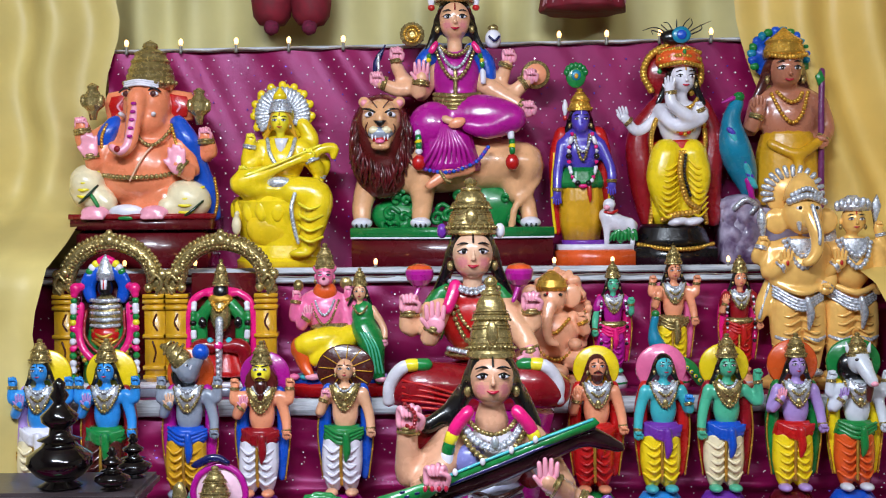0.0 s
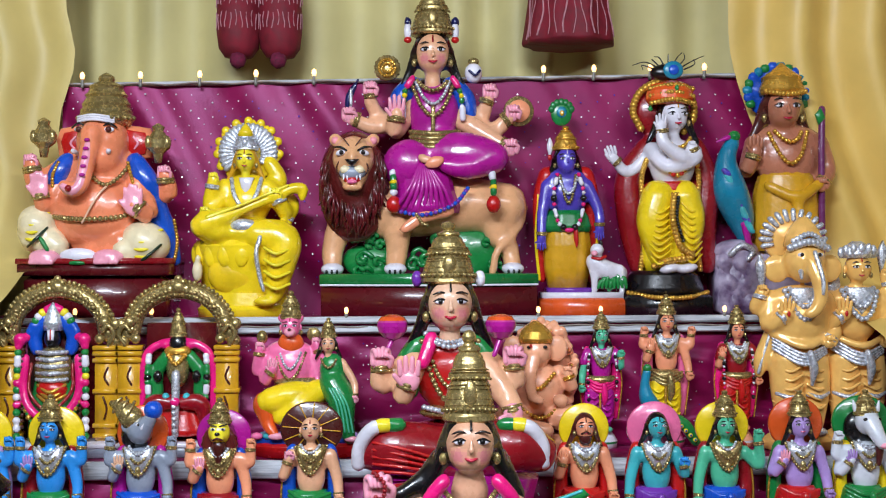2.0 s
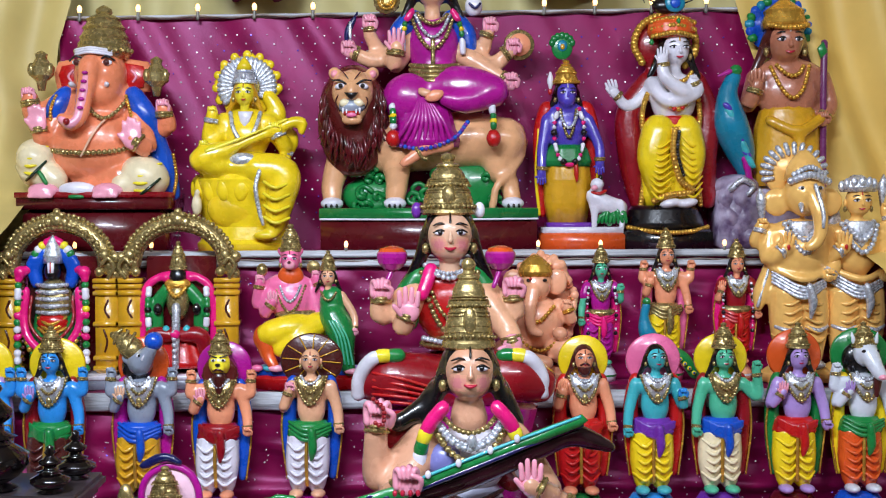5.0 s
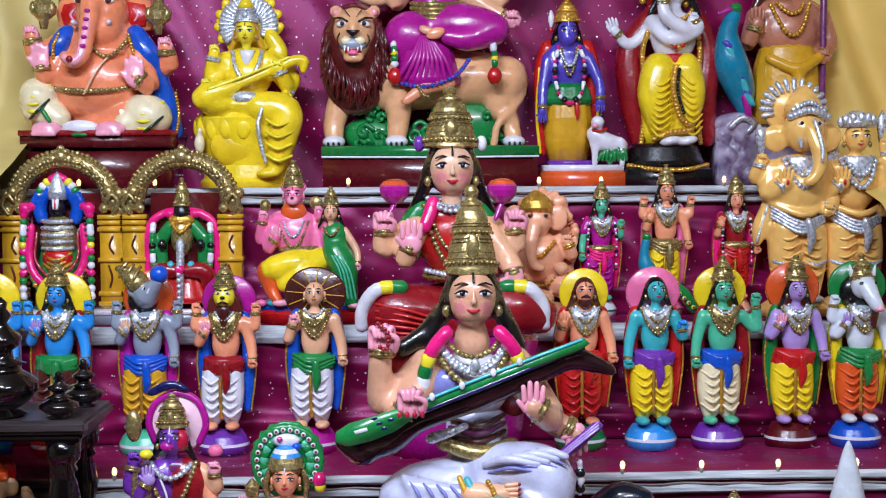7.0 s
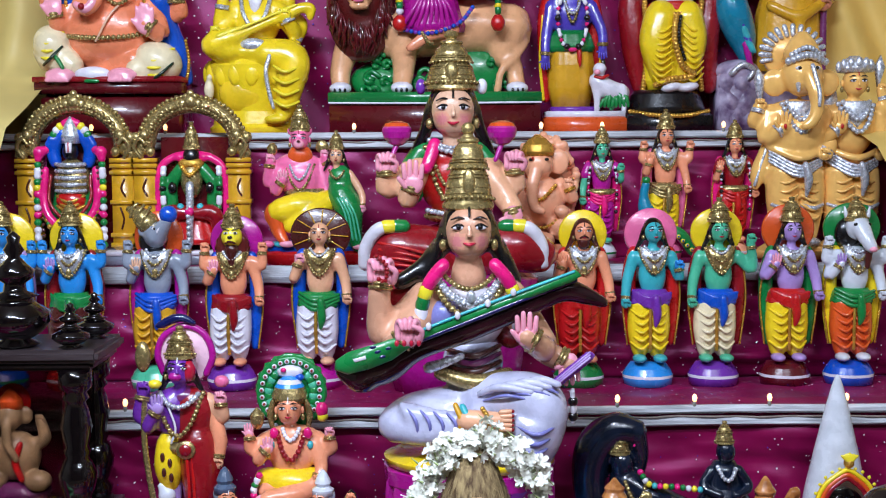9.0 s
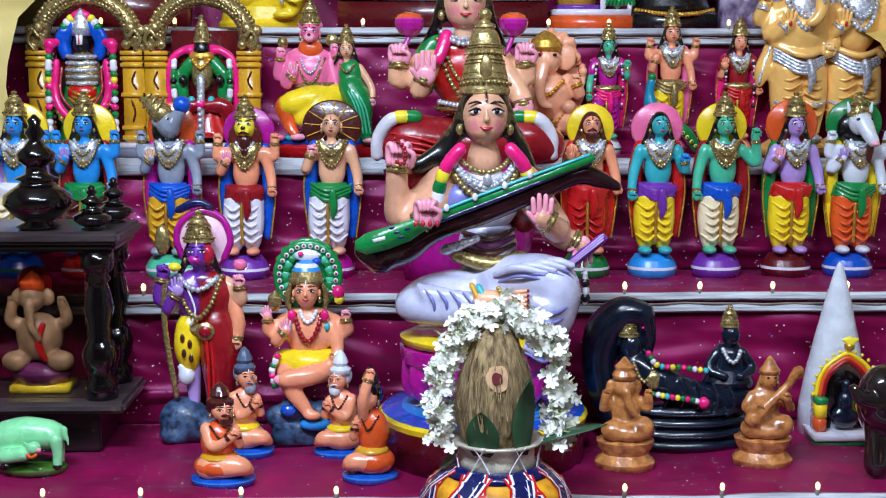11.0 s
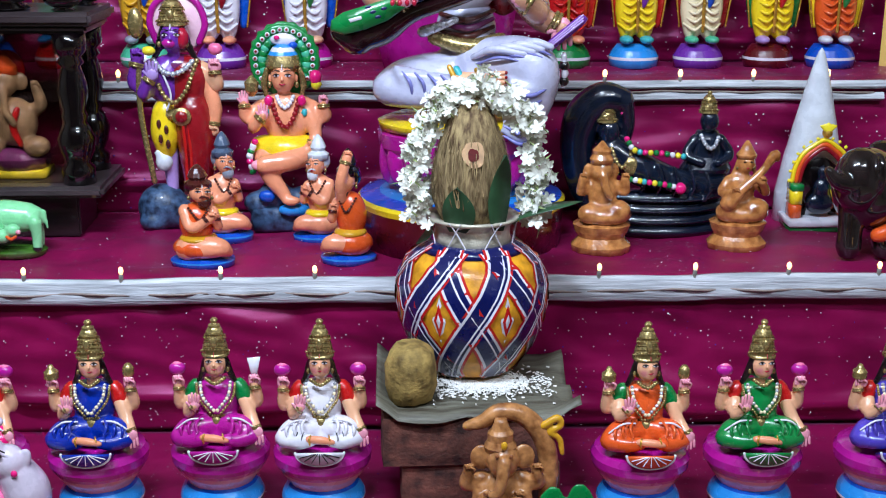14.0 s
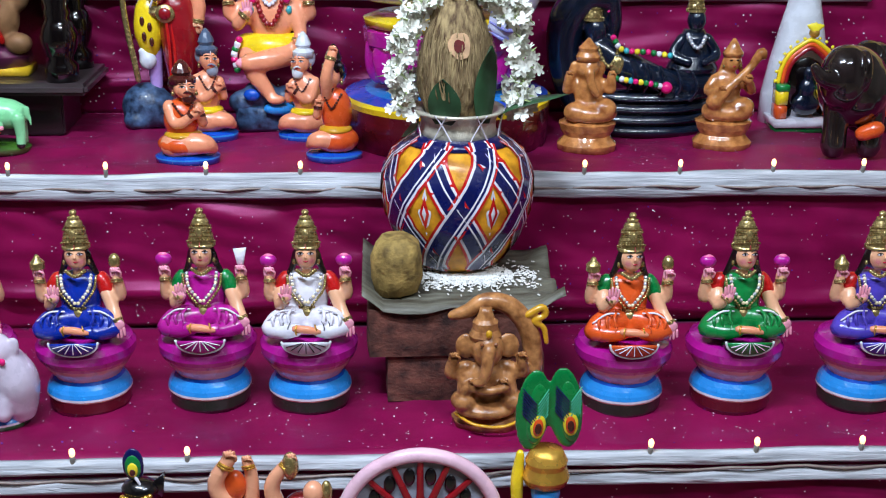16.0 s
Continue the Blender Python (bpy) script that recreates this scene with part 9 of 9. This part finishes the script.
def raised_arms_figure():
    f = Figure("raised_arm_figurine", (-0.16, 1.2, -0.078), (460, 1190), 0.00078, 0.00082, 0.3)
    f.lathe("green", 460, [(1190, 70), (1165, 70), (1150, 50)], 0, 0.8)
    f.lathe("red", 460, [(1160, 50), (1060, 54), (980, 44), (930, 40)], 0, 0.8, 0.05, 12)
    f.ball("skin_peach", 460, 930, 46, 42, 0, 28)
    f.ball("orange", 408, 850, 20, 28, 0, 16)
    f.arm("skin_peach", [(426, 915, 6, 18), (378, 850, 10, 15), (404, 796, 14, 12)], "skin_peach", 15, False, bangle="brass")
    f.arm("skin_peach", [(430, 920, -6, 16), (436, 840, -4, 12), (430, 806, 0, 10)], "skin_peach", 12, False, bangle="brass")
    f.arm("skin_peach", [(490, 915, 6, 18), (470, 850, 10, 14), (504, 800, 14, 10)], "skin_peach", 12, False, bangle="brass")
    f.ball("gold", 502, 812, 14, 24, 16)
    f.ball("skin_peach", 538, 862, 18, 20, 10, 18)
    f.ball("gold", 560, 862, 10, 20, 8)
    f.ball("crimson", 520, 880, 30, 16, 0, 20)
    f.done("peach figurine with several raised arms and gold bangles")


raised_arms_figure()


def pink_wheel():
    f = Figure("pink_wheel_ornament", (0.04, 1.2, -0.078), (740, 1190), 0.00078, 0.00082, 0.3)
    f.lathe("plum", 740, [(1190, 80), (1150, 80), (1140, 30), (1040, 26)], 0, 0.8)
    f.tube("rim_pink", [(740 + 132 * math.cos(a), 925 - 126 * math.sin(a), 6, 13) for a in (2 * math.pi * k / 16 for k in range(17))], 12, 4)
    f.disc("grey", 740, 925, 124, 0, 8, 118)
    for k in range(16):
        a = 2 * math.pi * k / 16
        f.tube("crimson", [(740 + 40 * math.cos(a), 925 - 38 * math.sin(a), 8, 8), (740 + 124 * math.cos(a), 925 - 118 * math.sin(a), 8, 6)], 8, 3)
        f.ball("black", 740 + 92 * math.cos(a + 0.2), 925 - 88 * math.sin(a + 0.2), 10, 16, 6, 5, 0)
    f.ball("rim_pink", 740, 925, 40, 38, 8, 14)
    f.done("pink-rimmed spoked wheel ornament on the lowest step", "ornament")


pink_wheel()


# ---- hanging cloth toys in front of the curtain ----
def hanging_cloth(name, x, y, z, w, lobes, label):
    ob = new(name)
    ob.location = (x, y, z)
    stripe = surface(name + "_print", lin("b88088"), 0.7, 0, 0.3, 60, 0.2, 300)
    if lobes == 2:
        for s in (-1, 1):
            prof = [(0.006, 0), (0.035, 0.008), (0.05, 0.03), (0.055, 0.07), (0.054, 0.13), (0.05, 0.2), (0.048, 0.3)]
            leg = part("leg", bm_lathe(prof, 28, (s * 0.052, 0, 0)), bandhani, ob, "tie-dyed maroon cloth leg", True)
            for k in range(26):
                a, zz = math.pi * (1.02 + 0.96 * (k % 13) / 12), 0.075 + 0.06 * (k // 13)
                r = 0.0552
                pts = [(s * 0.052 + r * math.cos(a + 0.05 * math.sin(i * 1.3 + k)), r * math.sin(a), zz + 0.013 * i + 0.004 * math.sin(k * 2.3)) for i in range(4)]
                part("print_line", bm_tube(pts, 0.0014, 5), stripe, leg)
            pom = bmesh.new()
            bmesh.ops.create_icosphere(pom, subdivisions=3, radius=0.02)
            for v in pom.verts:
                v.co *= 1 + 0.18 * noise.noise(v.co * 180)
                v.co += Vector((s * 0.05, -0.03, -0.004))
            part("pompom", pom, pompom, ob, "maroon woollen pompom", True)
    else:
        bm = bm_lathe([(0.112, 0.0), (0.114, 0.006), (0.11, 0.03), (0.1, 0.1), (0.09, 0.2), (0.08, 0.3)], 48)
        for v in bm.verts:
            a = math.atan2(v.co.y, v.co.x)
            k = 1 + 0.05 * math.sin(a * 9)
            v.co.x *= k
            v.co.y *= k
        sk = part("skirt", bm, bandhani, ob, "tie-dyed maroon cloth skirt", True)
        for k in range(15):
            a = math.pi * (1.03 + 0.94 * k / 14)
            pts = []
            for i in range(14):
                zz = 0.012 + 0.02 * i
                aa = a + 0.05 * math.sin(i * 0.9 + k * 1.7)
                r = float(np.interp(zz, [0, 0.03, 0.1, 0.2, 0.3], [0.114, 0.11, 0.1, 0.09, 0.08])) * (1 + 0.05 * math.sin(aa * 9)) + 0.0008
                pts.append((r * math.cos(aa), r * math.sin(aa), zz))
            part("print_line", bm_tube(pts, 0.0013 if k % 3 else 0.0024, 5), stripe, sk)
    part("cord", bm_tube([(0, 0, 0.28), (0, 0, 2.7 - z)], 0.004, 6), bandhani, ob)
    return tagged(ob, label, "hanging toy", "hanging cloth toys")


hanging_cloth("hanging_cloth_toy", -0.355, 3.05, 1.885, 0.1, 2, "maroon tie-dyed hanging cloth toy with pompoms")
hanging_cloth("hanging_cloth_doll", 0.425, 3.05, 1.925, 0.1, 1, "maroon tie-dyed cloth skirt of a hanging toy")
